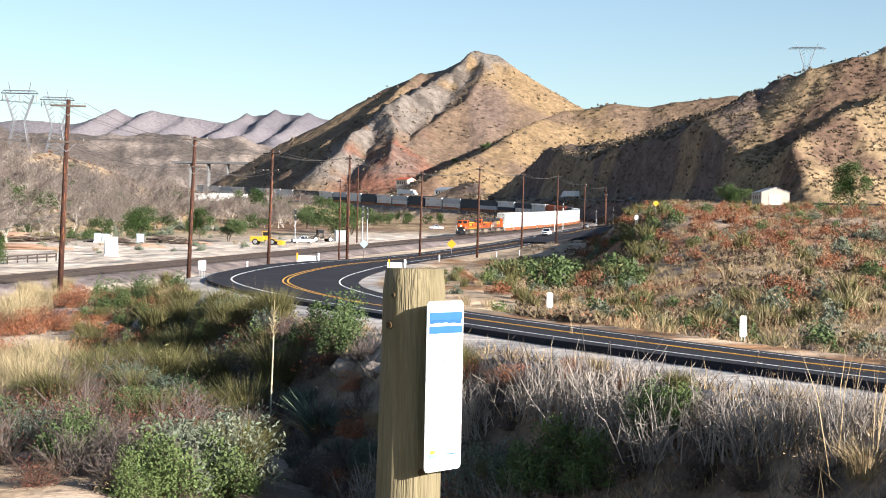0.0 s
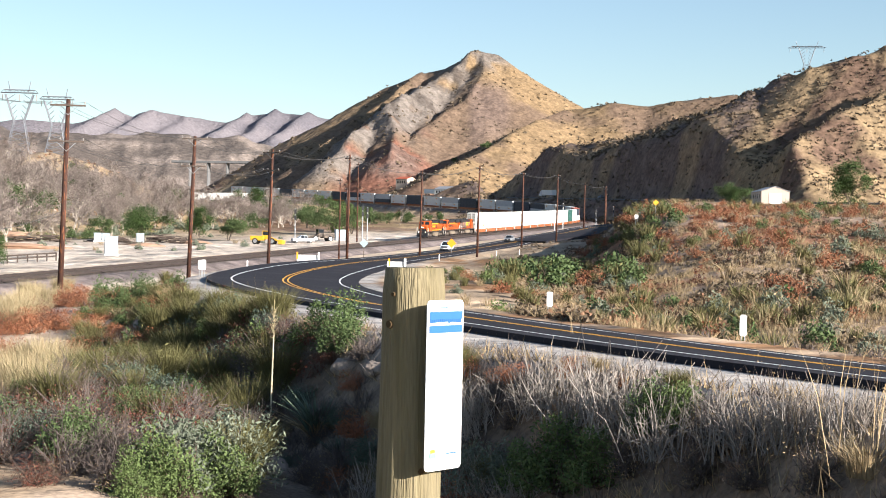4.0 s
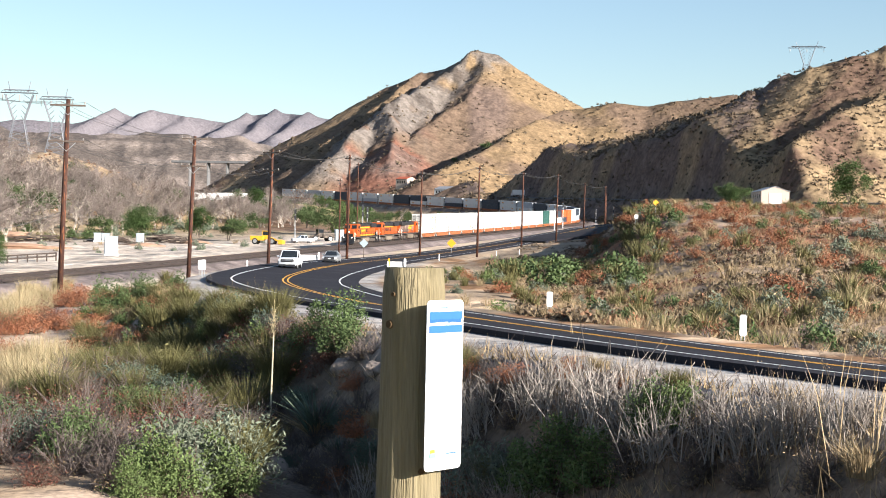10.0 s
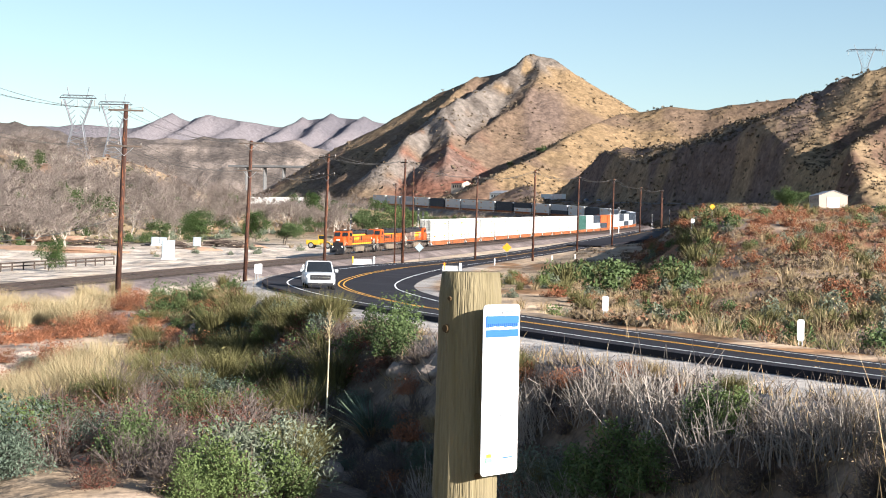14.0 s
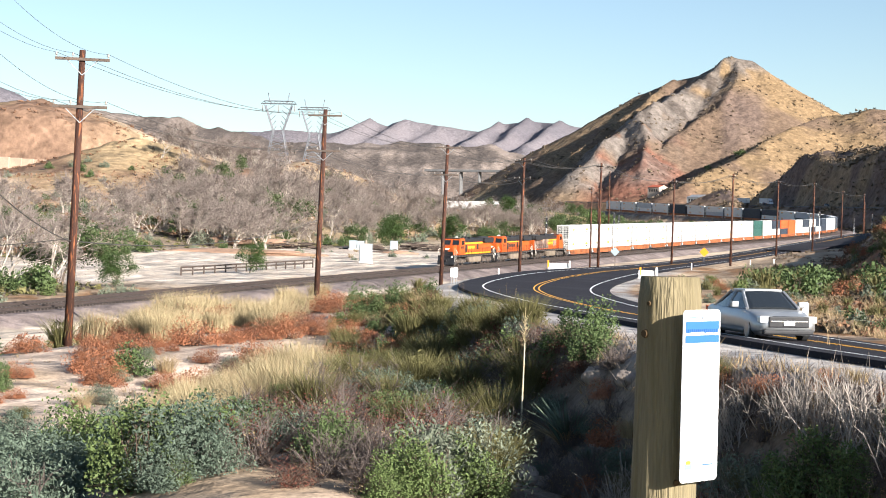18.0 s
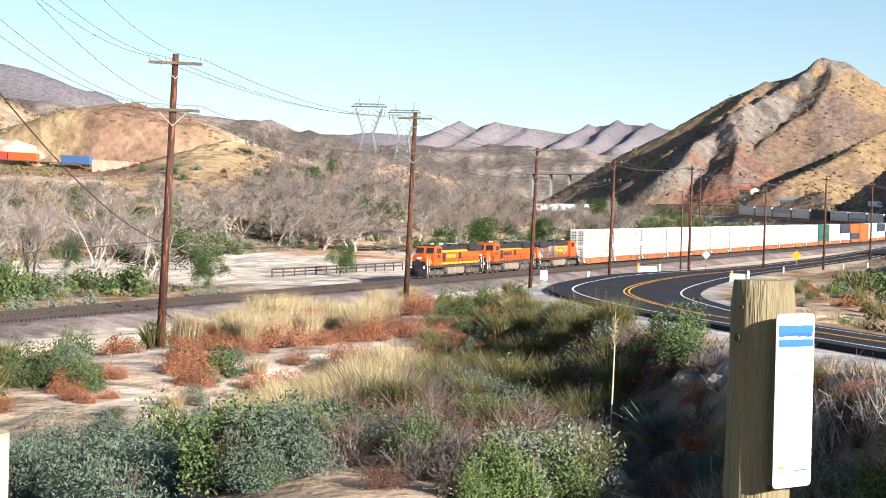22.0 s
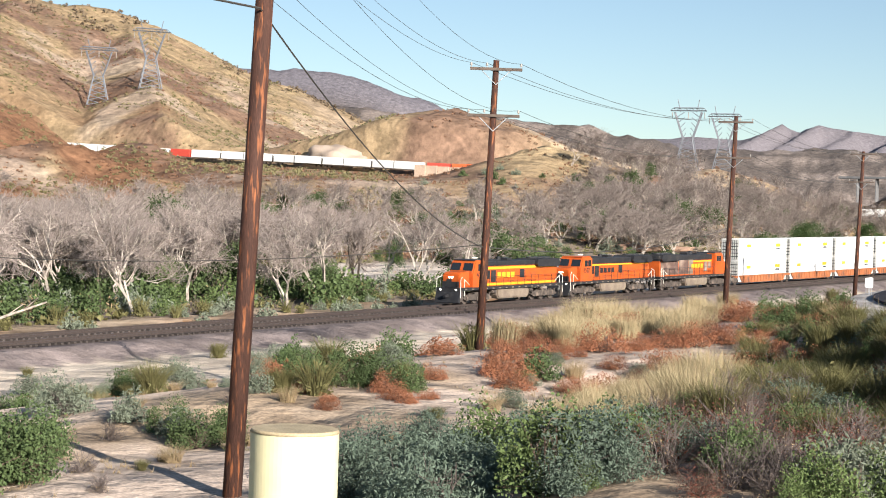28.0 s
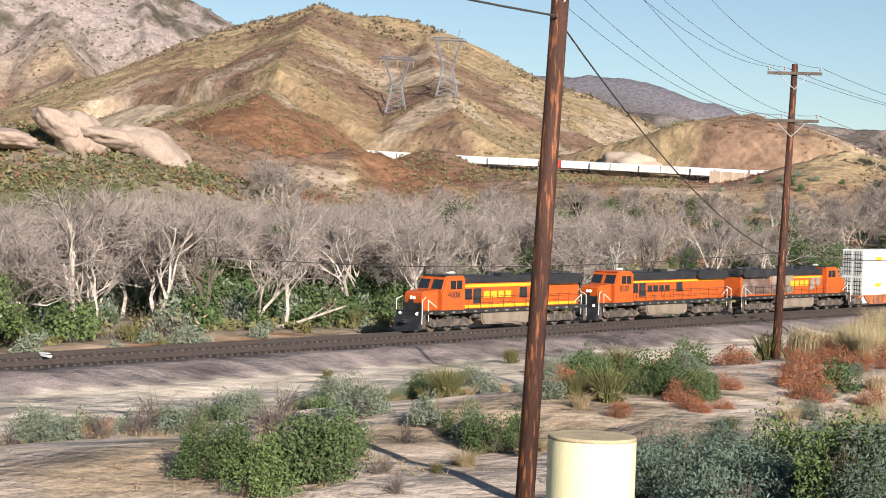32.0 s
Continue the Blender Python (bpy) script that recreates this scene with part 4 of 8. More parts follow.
M_door = mat("container_door", (0.55, 0.54, 0.50), 0.55, var=0.2, scale=1.5)


def well_car():
    root = new("well_car", None)
    tagged(root, "rusty orange-brown well car of a double-stack train", "railway car", "well cars of the freight train")
    put = lambda name, bm, m_, parent=root, lab="": part(name, bm, m_, parent, lab)
    for sx in (-1, 1):
        bm = bmesh.new()
        prism(bm, [(0.9, 1.28), (1.9, 0.38), (15.9, 0.38), (16.9, 1.28)], sx * 1.36, sx * 1.44)
        for k in range(15):
            box(bm, sx * 1.45 - 0.06, sx * 1.45 + 0.06, 1.9 + k * 0.98, 2.05 + k * 0.98, 0.42, 1.24)
        box(bm, sx * 1.42 - 0.1, sx * 1.42 + 0.1, 0.9, 16.9, 1.22, 1.34)
        box(bm, sx * 1.42 - 0.1, sx * 1.42 + 0.1, 1.9, 15.9, 0.34, 0.44)
        put("side_sill", bm, M_well)
    bm = bmesh.new()
    box(bm, -1.36, 1.36, 1.9, 15.9, 0.34, 0.42)
    put("floor_pan", bm, M_well)
    for y0, y1 in ((0.0, 1.2), (16.6, 17.8)):
        bm = bmesh.new()
        box(bm, -1.3, 1.3, y0, y1, 1.0, 1.3, 0.04)
        put("end_platform", bm, M_well)
    bogie(put, 0.0, (-0.9, 0.9), 1.25, root, 0.48)
    return root


def container(kind, label):
    """A 53-foot container, 16.15 m long, resting on z = 0."""
    root = new("container", None)
    tagged(root, label, "container", "containers on the freight train")
    prof = []
    n = 27
    for k in range(n):
        y = 0.12 + k * 15.9 / n
        prof += [(1.285, y), (1.285, y + 0.30), (1.265, y + 0.34), (1.265, y + 0.55)]
    outline = [(1.3, 0.0), *prof, (1.3, 16.15)]
    outline += [(-x, y) for x, y in outline[::-1]]
    bm = bmesh.new()
    lo = [bm.verts.new((x, y, 0.0)) for x, y in outline]
    hi = [bm.verts.new((x, y, 2.88)) for x, y in outline]
    m = len(outline)
    for i in range(m):
        j = (i + 1) % m
        bm.faces.new((lo[i], lo[j], hi[j], hi[i]))
    bm.faces.new(hi)
    bm.faces.new(lo[::-1])
    part("shell", bm, M_cont[kind], root)
    bm = bmesh.new()
    for sx in (-1, 1):
        for y in (0.0, 1.85, 14.1, 15.95):
            box(bm, sx * 1.30 - 0.02, sx * 1.30 + 0.02, y, y + 0.2, 0, 2.9)
        box(bm, sx * 1.30 - 0.03, sx * 1.30 + 0.03, 0, 16.15, 0.0, 0.16)
        box(bm, sx * 1.30 - 0.03, sx * 1.30 + 0.03, 0, 16.15, 2.74, 2.9)
    part("frame_rail", bm, M_cont[kind], root)
    for sx in (-0.64, 0.64):
        bm = bmesh.new()
        box(bm, sx - 0.6, sx + 0.6, -0.05, 0.01, 0.1, 2.8, 0.01)
        door = part("door", bm, M_door if kind == "white" else M_cont[kind], root, "pale door with dark locking bars")
        bm = bmesh.new()
        for q in (-0.3, 0.0, 0.3):
            rod(bm, (sx + q, -0.07, 0.15), (sx + q, -0.07, 2.75), 0.028, n=6)
        for z in (0.5, 0.95, 1.4, 1.85, 2.3):
            box(bm, sx - 0.5, sx + 0.5, -0.075, -0.05, z, z + 0.09)
        part("locking_bar", bm, M_black, door)
    if kind == "white":
        for sx in (-1, 1):
            for y0, y1, z1 in ((12.4, 14.0, 2.2), (2.6, 3.9, 2.15)):
                bm = bmesh.new()
                box(bm, sx * 1.302 - 0.01, sx * 1.302 + 0.01, y0, y1, 1.75, z1)
                part("emblem", bm, M_stripe, root, "plain yellow emblem block")
        bm = bmesh.new()
        for sx in (-1, 1):
            for k in range(5):
                box(bm, sx * 1.302 - 0.01, sx * 1.302 + 0.01, 12.5 + 0.28 * k, 12.7 + 0.28 * k, 1.4, 1.6)
        part("marking", bm, M_black, root, "small dark marking bars")
    return root


# the string of cars: kinds of the lower and the upper boxes, from the locomotives back
STRING = "ww ww ww ww ww ww ww ww ww ww ww ww gg ww wk ko oo ww wk kw dk kk wd ww kk wd ww kk ww kd ww wk kk ww dw ww kk ww wd ww ww".split()
KIND = {"w": "white", "g": "green", "k": "dark", "o": "orange", "d": "grey", "b": "blue"}
LABEL = {"w": "white freight container with small yellow emblems", "g": "dark green freight container on a well car", "k": "dark blue-black freight container on a well car",
         "o": "rust-orange freight container on a well car", "d": "light grey freight container on a well car", "b": "blue freight container on a well car"}
movers = []        # thing, distance behind the leading nose, height over the rail
movers.append((locomotive("orange and black diesel locomotive with yellow stripes, leading the train", False, "4008", "old"), 0.0, 0.0))
movers.append((locomotive("bright orange diesel locomotive with a black roof, second in the train", False, "8507", "new"), 22.4, 0.0))
movers.append((locomotive("weathered orange locomotive with brown repaired panels, third in the train", True, "", "faded"), 44.8, 0.0))
car0 = well_car()
box0 = {}
for k, pair in enumerate(STRING):
    off = 68.2 + 17.8 * k
    movers.append((car0 if k == 0 else copy_thing(car0, Matrix.Identity(4)), off, 0.0))
    for lvl, ch in enumerate(pair):
        if ch not in box0:
            box0[ch] = ob = container(KIND[ch], LABEL[ch])
        else:
            ob = copy_thing(box0[ch], Matrix.Identity(4))
        movers.append((ob, off + 0.83, 0.44 + 2.91 * lvl))

# ---------------------------------------------------------------- road vehicles
M_white_car = mat("white_car_paint", (0.60, 0.62, 0.65), 0.25, var=0.03, spec=0.6)
M_silver = mat("silver_car_paint", (0.36, 0.37, 0.38), 0.28, metal=0.5, var=0.04, spec=0.6)
M_blue_van = mat("dark_car_paint", (0.05, 0.06, 0.08), 0.3, var=0.05, spec=0.6)
M_rubber = mat("tyre_rubber", (0.02, 0.02, 0.02), 0.85, var=0.2)
M_rim = mat("alloy_rim", (0.45, 0.45, 0.46), 0.35, metal=0.8, var=0.1)
M_lens = mat("clear_lens", (0.65, 0.66, 0.66), 0.15, var=0.05, spec=0.7)
M_chrome = mat("chrome_trim", (0.6, 0.6, 0.6), 0.2, metal=0.9, var=0.05)


def wheels(root, track_w, ys, r):
    for y in ys:
        for sx in (-1, 1):
            bm = bmesh.new()
            rod(bm, (sx * (track_w - 0.11), y, r), (sx * (track_w + 0.11), y, r), r, n=24)
            bmesh.ops.bevel(bm, geom=[e for e in bm.edges if abs(e.verts[0].co.x - e.verts[1].co.x) < 0.01], offset=0.03, segments=2, affect="EDGES")
            w = part("wheel", bm, M_rubber, root)
            bm = bmesh.new()
            rod(bm, (sx * (track_w + 0.09), y, r), (sx * (track_w + 0.125), y, r), r * 0.66, r * 0.6, n=20)
            part("rim", bm, M_rim, w)


def loft(bm, rows):
    """A skin over cross-sections, each a ring of the same number of points, closed at both ends."""
    rings = [[bm.verts.new(p) for p in ring] for ring in rows]
    n = len(rings[0])
    for a, b in zip(rings[:-1], rings[1:]):
        for i in range(n):
            bm.faces.new((a[i], a[(i + 1) % n], b[(i + 1) % n], b[i]))
    bm.faces.new(rings[0])
    bm.faces.new(rings[-1][::-1])
    bmesh.ops.recalc_face_normals(bm, faces=bm.faces)
    return bm


def car_section(y, w, z0, z1, top):
    """Half-rounded cross-section of a car body at y: half width, floor, shoulder and top height."""
    pts = [(w * 0.86, z0), (w * 0.98, z0 + 0.12), (w, z0 + 0.35 * (z1 - z0)), (w * 0.98, z1), (w * 0.86, top - 0.015), (w * 0.45, top)]
    return [(x, y, z) for x, z in pts] + [(-x, y, z) for x, z in pts[::-1]]


def road_car(name, label, paint, size, body_rows, cabin_rows, wheel_y, wheel_r, track_w, bed=None):
    """A car with its front at y = 0, facing -y."""
    root = new(name, None)
    tagged(root, label, "car" if name != "pickup_truck" else "truck")
    bm = loft(bmesh.new(), [car_section(*r) for r in body_rows])
    body = part("body", bm, paint, root, shade=True)
    rows = []
    for y, w0, z0, w1, z1 in cabin_rows:
        pts = [(w0, z0), (w0 * 0.5 + w1 * 0.5, (z0 + z1) / 2), (w1, z1 - 0.05), (w1 * 0.8, z1), (w1 * 0.3, z1 + 0.015)]
        rows.append([(x, y, z) for x, z in pts] + [(-x, y, z) for x, z in pts[::-1]])
    part("glasshouse", loft(bmesh.new(), rows), M_glass, root, "dark tinted windows")
    # roof panel and pillars over the glass
    bm = bmesh.new()
    a, b = cabin_rows[1], cabin_rows[-2]
    zt = a[4]
    box(bm, -a[3] * 0.93, a[3] * 0.93, a[0] - 0.02, b[0] + 0.02, zt - 0.03, zt + 0.05, 0.03)
    for sx in (-1, 1):
        for p, q in ((cabin_rows[0], a), (cabin_rows[-1], b)):
            rod(bm, (sx * p[1] * 0.97, p[0], p[2]), (sx * q[3], q[0], q[4] - 0.02), 0.05, 0.045, n=6)
        mid = (a[0] + b[0]) / 2 + 0.1
        rod(bm, (sx * a[1], mid, a[2]), (sx * a[3], mid, zt - 0.02), 0.05, n=6)
    part("roof", bm, paint, root)
    L, w, hz = size
    for sx in (-1, 1):
        bm = bmesh.new()
        box(bm, sx * w * 0.72 - 0.2, sx * w * 0.72 + 0.2, -0.0, 0.28, hz - 0.1, hz + 0.1, 0.05)
        part("headlight", bm, M_lens, root)
        bm = bmesh.new()
        box(bm, sx * (w + 0.12) - 0.11, sx * (w + 0.12) + 0.11, cabin_rows[0][0] + 0.35, cabin_rows[0][0] + 0.5, cabin_rows[0][2] + 0.02, cabin_rows[0][2] + 0.2, 0.04)
        part("wing_mirror", bm, paint, root)
        bm = bmesh.new()
        box(bm, sx * w * 0.8 - 0.12, sx * w * 0.8 + 0.12, L - 0.06, L + 0.01, hz, hz + 0.25, 0.02)
        part("tail_light", bm, M_orange, root)
    bm = bmesh.new()
    box(bm, -w * 0.66, w * 0.66, -0.035, 0.3, hz - 0.22, hz + 0.09, 0.03)
    part("grille", bm, M_black, root)
    bm = bmesh.new()
    box(bm, -w * 0.6, w * 0.6, -0.05, -0.02, hz - 0.07, hz - 0.03, 0.008)
    part("grille_bar", bm, M_chrome, root)
    bm = bmesh.new()
    box(bm, -w * 0.82, w * 0.82, -0.04, 0.3, hz * 0.36, hz * 0.56, 0.04)
    part("lower_intake", bm, M_black, root)
    bm = bmesh.new()
    box(bm, -0.16, 0.16, -0.06, -0.03, 0.5, 0.62)
    part("plate", bm, M_white, root, "plain white plate")
    if bed:
        bm = bmesh.new()
        box(bm, -w * 0.82, w * 0.82, bed[0], bed[1], bed[2] - 0.02, bed[2] + 0.012)
        part("bed_liner", bm, M_black, root)
    wheels(root, track_w, wheel_y, wheel_r)
    return root


pickup = road_car("pickup_truck", "white crew-cab pickup truck driving round the hairpin", M_white_car, (5.6, 0.98, 0.92),
                  [(0.0, 0.80, 0.42, 0.8, 0.95), (0.12, 0.92, 0.36, 0.95, 1.08), (0.9, 0.98, 0.36, 1.05, 1.16), (1.7, 0.99, 0.36, 1.1, 1.2), (3.6, 0.99, 0.38, 1.1, 1.2), (5.3, 0.98, 0.42, 1.08, 1.18), (5.55, 0.94, 0.5, 1.0, 1.16)],
                  [(1.45, 0.90, 1.15, 0.84, 1.2), (2.25, 0.92, 1.15, 0.76, 1.84), (3.5, 0.92, 1.15, 0.76, 1.84), (3.8, 0.90, 1.15, 0.82, 1.2)], (1.0, 4.45), 0.39, 0.83, (3.95, 5.45, 1.17))
sedan = road_car("sedan", "silver four-door sedan following the pickup", M_silver, (4.8, 0.90, 0.66),
                 [(0.0, 0.68, 0.26, 0.5, 0.62), (0.15, 0.84, 0.22, 0.62, 0.74), (0.8, 0.90, 0.2, 0.76, 0.86), (1.5, 0.91, 0.2, 0.85, 0.95), (3.6, 0.91, 0.22, 0.88, 0.98), (4.55, 0.88, 0.28, 0.86, 0.97), (4.8, 0.76, 0.36, 0.8, 0.9)],
                 [(1.25, 0.80, 0.92, 0.74, 0.96), (2.1, 0.84, 0.92, 0.62, 1.42), (3.1, 0.84, 0.92, 0.62, 1.42), (4.1, 0.80, 0.92, 0.72, 0.98)], (0.95, 3.7), 0.33, 0.78)


def box_truck():
    root = new("semi_truck", None)
    tagged(root, "white semi truck with a long box trailer on the freeway", "truck", "vehicles on the freeway")
    bm = bmesh.new()
    prism(bm, [(0.0, 0.6), (0.0, 1.6), (1.3, 1.9), (1.8, 2.9), (2.4, 3.7), (4.4, 3.9), (4.4, 0.6)], -1.2, 1.2)
    part("tractor", bm, M_white_car, root)
    bm = bmesh.new()
    box(bm, -1.1, 1.1, 1.45, 1.85, 2.0, 2.75, 0.05)
    part("windshield", bm, M_glass, root)
    bm = bmesh.new()
    box(bm, -1.28, 1.28, 5.2, 20.5, 1.15, 4.1, 0.04)
    part("trailer", bm, M_cont["white"], root)
    wheels(root, 1.1, (1.0, 4.6, 17.5, 18.8), 0.5)
    return root


semi = box_truck()
semi2 = copy_thing(semi, Matrix.Identity(4))
van = road_car("sedan", "dark car on the freeway", M_blue_van, (4.8, 0.90, 0.66),
               [(0.0, 0.68, 0.26, 0.5, 0.62), (0.15, 0.84, 0.22, 0.62, 0.74), (1.5, 0.91, 0.2, 0.85, 0.95), (3.6, 0.91, 0.22, 0.88, 0.98), (4.8, 0.76, 0.36, 0.8, 0.9)],
               [(1.25, 0.80, 0.92, 0.74, 0.96), (2.1, 0.84, 0.92, 0.62, 1.42), (3.1, 0.84, 0.92, 0.62, 1.42), (4.1, 0.80, 0.92, 0.72, 0.98)], (0.95, 3.7), 0.33, 0.78)
van["group"] = "vehicles on the freeway"
white_car = copy_thing(van, Matrix.Identity(4))
# ---------------------------------------------------------------- poles and wires along the line
M_pole = mat("weathered_pole", (0.055, 0.024, 0.016), 0.8, var=0.4, scale=1.6, bump=0.5, dirt=(0.24, 0.085, 0.035), dirt_scale=3.0, dirt_lo=0.54, dirt_hi=0.66)
M_arm = mat("grey_crossarm", (0.10, 0.075, 0.06), 0.85, var=0.35, scale=3)
M_insul = mat("insulator", (0.30, 0.27, 0.24), 0.3, var=0.1)
M_wire = mat("wire", (0.06, 0.055, 0.05), 0.6, var=0.1)
M_galv = mat("galvanised_steel", (0.36, 0.37, 0.38), 0.5, metal=0.6, var=0.15)


nt = M_pole.node_tree
stretch = nt.nodes.new("ShaderNodeMapping")
stretch.inputs["Scale"].default_value = (3.0, 3.0, 0.45)
nt.links.new(next(n for n in nt.nodes if n.bl_idname == "ShaderNodeTexCoord").outputs["Object"], stretch.inputs["Vector"])
for n in nt.nodes:
    if n.bl_idname == "ShaderNodeTexNoise":
        nt.links.new(stretch.outputs[0], n.inputs["Vector"])


def utility_pole(place, h, lean, turn, arms, r=0.2, label="weathered reddish-brown wooden utility pole with crossarms"):
    root = new("utility_pole", None)
    tagged(root, label, "utility pole", "poles along the line")
    top = Vector((lean[0], lean[1], h))
    bm = bmesh.new()
    rod(bm, (0, 0, -1.2), tuple(top), r, r * (0.9 if place[1] < 50 else 0.68), 16)
    part("pole", bm, M_pole, root, shade=True)
    ends = []
    for z, half in arms:
        c = top * (z / h)
        bm = bmesh.new()
        box(bm, c.x - half, c.x + half, c.y - r * 0.75 - 0.11, c.y - r * 0.75, z - 0.07, z + 0.07, 0.01)
        arm = part("crossarm", bm, M_arm, root, "grey wooden crossarm")
        for sx in (-1, 1):
            bm = bmesh.new()
            rod(bm, (c.x, c.y - r * 0.8, z - 0.75), (c.x + sx * half * 0.55, c.y - r * 0.8, z - 0.06), 0.022, n=6)
            part("brace", bm, M_galv, root)
        for q in (-0.95, -0.35, 0.95):
            bm = bmesh.new()
            x, y = c.x + q * half, c.y - r * 0.75 - 0.055
            rod(bm, (x, y, z + 0.06), (x, y, z + 0.16), 0.02, n=6)
            rod(bm, (x, y, z + 0.16), (x, y, z + 0.22), 0.075, 0.05, n=10)
            rod(bm, (x, y, z + 0.22), (x, y, z + 0.30), 0.055, 0.035, n=10)
            part("insulator", bm, M_insul, arm)
            ends.append(Vector((x, y, z + 0.28)))
    root.matrix_basis = pose(*place, 0, 0, turn)
    return [root.matrix_basis @ e for e in ends], root


POLES = [  # place, height, lean of the top, turn, arms (height over the base, half length), radius at the foot
    ((-19.94, 35.75, 3.2), 15.6, (0.58, 0.25), 30, ((15.1, 1.25), (13.2, 1.25)), 0.235),
    ((-29.3, 76.7, 4.9), 13.8, (0.42, 0.1), 24, ((13.35, 1.27), (11.1, 1.27)), 0.215),
    ((-29.7, 131.4, 6.5), 13.8, (0.45, 0.0), 10, ((13.3, 1.35), (10.5, 1.35)), 0.24),
    ((-26.95, 179.3, 6.6), 13.8, (0.5, 0.0), 6, ((13.5, 1.35), (10.6, 1.3)), 0.24),
    ((-21.5, 208.1, 6.8), 13.8, (0.5, 0.0), -35, ((13.4, 1.35), (11.2, 1.3)), 0.22),
    ((-13.1, 231.5, 7.4), 13.9, (0.35, 0.0), -60, ((13.4, 1.0),), 0.2),
    ((-4.0, 291.4, 7.8), 13.8, (0.4, 0.0), -60, ((13.3, 1.0),), 0.2),
    ((6.1, 302.2, 9.0), 14.2, (0.35, 0.0), -60, ((13.7, 1.0),), 0.22),
    ((17.1, 370.5, 11.0), 14.0, (0.35, 0.0), -60, ((13.5, 1.1),), 0.22),
    ((26.6, 399.1, 11.8), 14.0, (0.3, 0.0), -60, ((13.5, 1.1),), 0.22),
    ((43.7, 528.1, 14.4), 14.0, (0.3, 0.0), -60, ((13.5, 1.1),), 0.24),
    ((58.0, 610.0, 16.5), 14.0, (0.3, 0.0), -60, ((13.5, 1.1),), 0.24),
    ((70.6, 738.4, 18.4), 13.0, (0.2, 0.0), -60, ((12.5, 1.1),), 0.26),
    ((-18.4, 300.0, 7.0), 13.4, (0.1, 0.0), -60, ((13.0, 0.7),), 0.16),
    ((-24.3, 425.0, 9.5), 13.0, (0.1, 0.0), -60, ((12.5, 0.8),), 0.18),
    ((-22.0, 432.0, 9.6), 19.5, (0.1, 0.0), -60, ((19.0, 0.8),), 0.2)]
pole_ends = []
for place, h, lean, turn, arms, r in POLES:
    z = min(place[2], gz(place[0], place[1]) + 0.3)
    e, _ = utility_pole((place[0], place[1], z), h + place[2] - z, lean, turn, [(a + place[2] - z, b) for a, b in arms], r,
                        "tall blackened wooden pole with rust-coloured streaks" if place[1] < 50 else "weathered reddish-brown wooden utility pole with crossarms")
    pole_ends.append(e)


def wire(a, b, sag, r=0.012, name="overhead_wire", label="thin dark overhead wire between poles"):
    a, b = Vector(a), Vector(b)
    bm = bmesh.new()
    n = 14
    pts = [a.lerp(b, k / n) - Vector((0, 0, 4 * sag * (k / n) * (1 - k / n))) for k in range(n + 1)]
    d = (b - a).normalized()
    u = d.cross(Vector((0, 0, 1))).normalized()
    v = u.cross(d)
    rings = [[bm.verts.new(p + (u * c + v * s) * r) for c, s in ((1, 0), (0, 1), (-1, 0), (0, -1))] for p in pts]
    for g, h in zip(rings[:-1], rings[1:]):
        for i in range(4):
            bm.faces.new((g[i], g[(i + 1) % 4], h[(i + 1) % 4], h[i]))
    return tagged(part(name, bm, M_wire), label, "wire", "overhead wires")


behind = [Vector((-34 + 0.6 * k, 2, 16.5 - (k > 2) * 2)) for k in range(6)]
for k in range(6):
    wire(behind[k], pole_ends[0][k], 0.6)
for i in range(4):
    for k in range(6):
        wire(pole_ends[i][k], pole_ends[i + 1][k], 0.9 + 0.1 * (k % 3), 0.009 + 0.003 * i)
for i in range(4, 12):
    for k in range(3):
        wire(pole_ends[i][k], pole_ends[i + 1][k], 0.8, 0.022)
wire((-19.55, 35.8, 15.35), (-29.2, 76.4, 9.65), 0.9, 0.028, "service_cable", "thick black cable sagging between two poles")
wire((-19.55, 35.8, 15.35), (-24.5, 8, 17.0), 0.5, 0.028, "service_cable", "thick black cable sagging between two poles")
wire((-29.2, 76.4, 9.65), (-29.6, 131, 11.5), 0.9, 0.026, "service_cable", "thick black cable sagging between two poles")
wire((-29.2, 76.4, 9.75), (-52, 62, 8.6), 0.6, 0.02, "service_cable", "thick black cable sagging between two poles")

# ---------------------------------------------------------------- post with a sign, and a steel pipe, beside the viewpoint
M_post = mat("treated_timber", (0.215, 0.175, 0.10), 0.85, var=0.22, scale=3, bump=0.5, dirt=(0.15, 0.12, 0.06), dirt_scale=6, dirt_lo=0.5, dirt_hi=0.75)
nt = M_post.node_tree
mapping = nt.nodes.new("ShaderNodeMapping")
mapping.inputs["Scale"].default_value = (6, 6, 0.35)
tcn = next(n for n in nt.nodes if n.bl_idname == "ShaderNodeTexCoord")
nt.links.new(tcn.outputs["Object"], mapping.inputs["Vector"])
for n in nt.nodes:
    if n.bl_idname == "ShaderNodeTexNoise":
        nt.links.new(mapping.outputs[0], n.inputs["Vector"])
M_sign = mat("white_sign_enamel", (0.86, 0.86, 0.85), 0.35, var=0.02)
M_blue = mat("blue_print", (0.035, 0.13, 0.52), 0.4, var=0.04)
M_teal = mat("green_print", (0.20, 0.45, 0.30), 0.4, var=0.05)
M_knot = mat("dark_knot", (0.09, 0.055, 0.025), 0.9, var=0.2)
post = new("trail_post", None)
tagged(post, "round treated timber post with a white sign screwed on", "post")
post_x, post_y = -0.068, 4.0
bm = bmesh.new()
rings, seg = 40, 40
base_z = gz(post_x, post_y) - 0.3
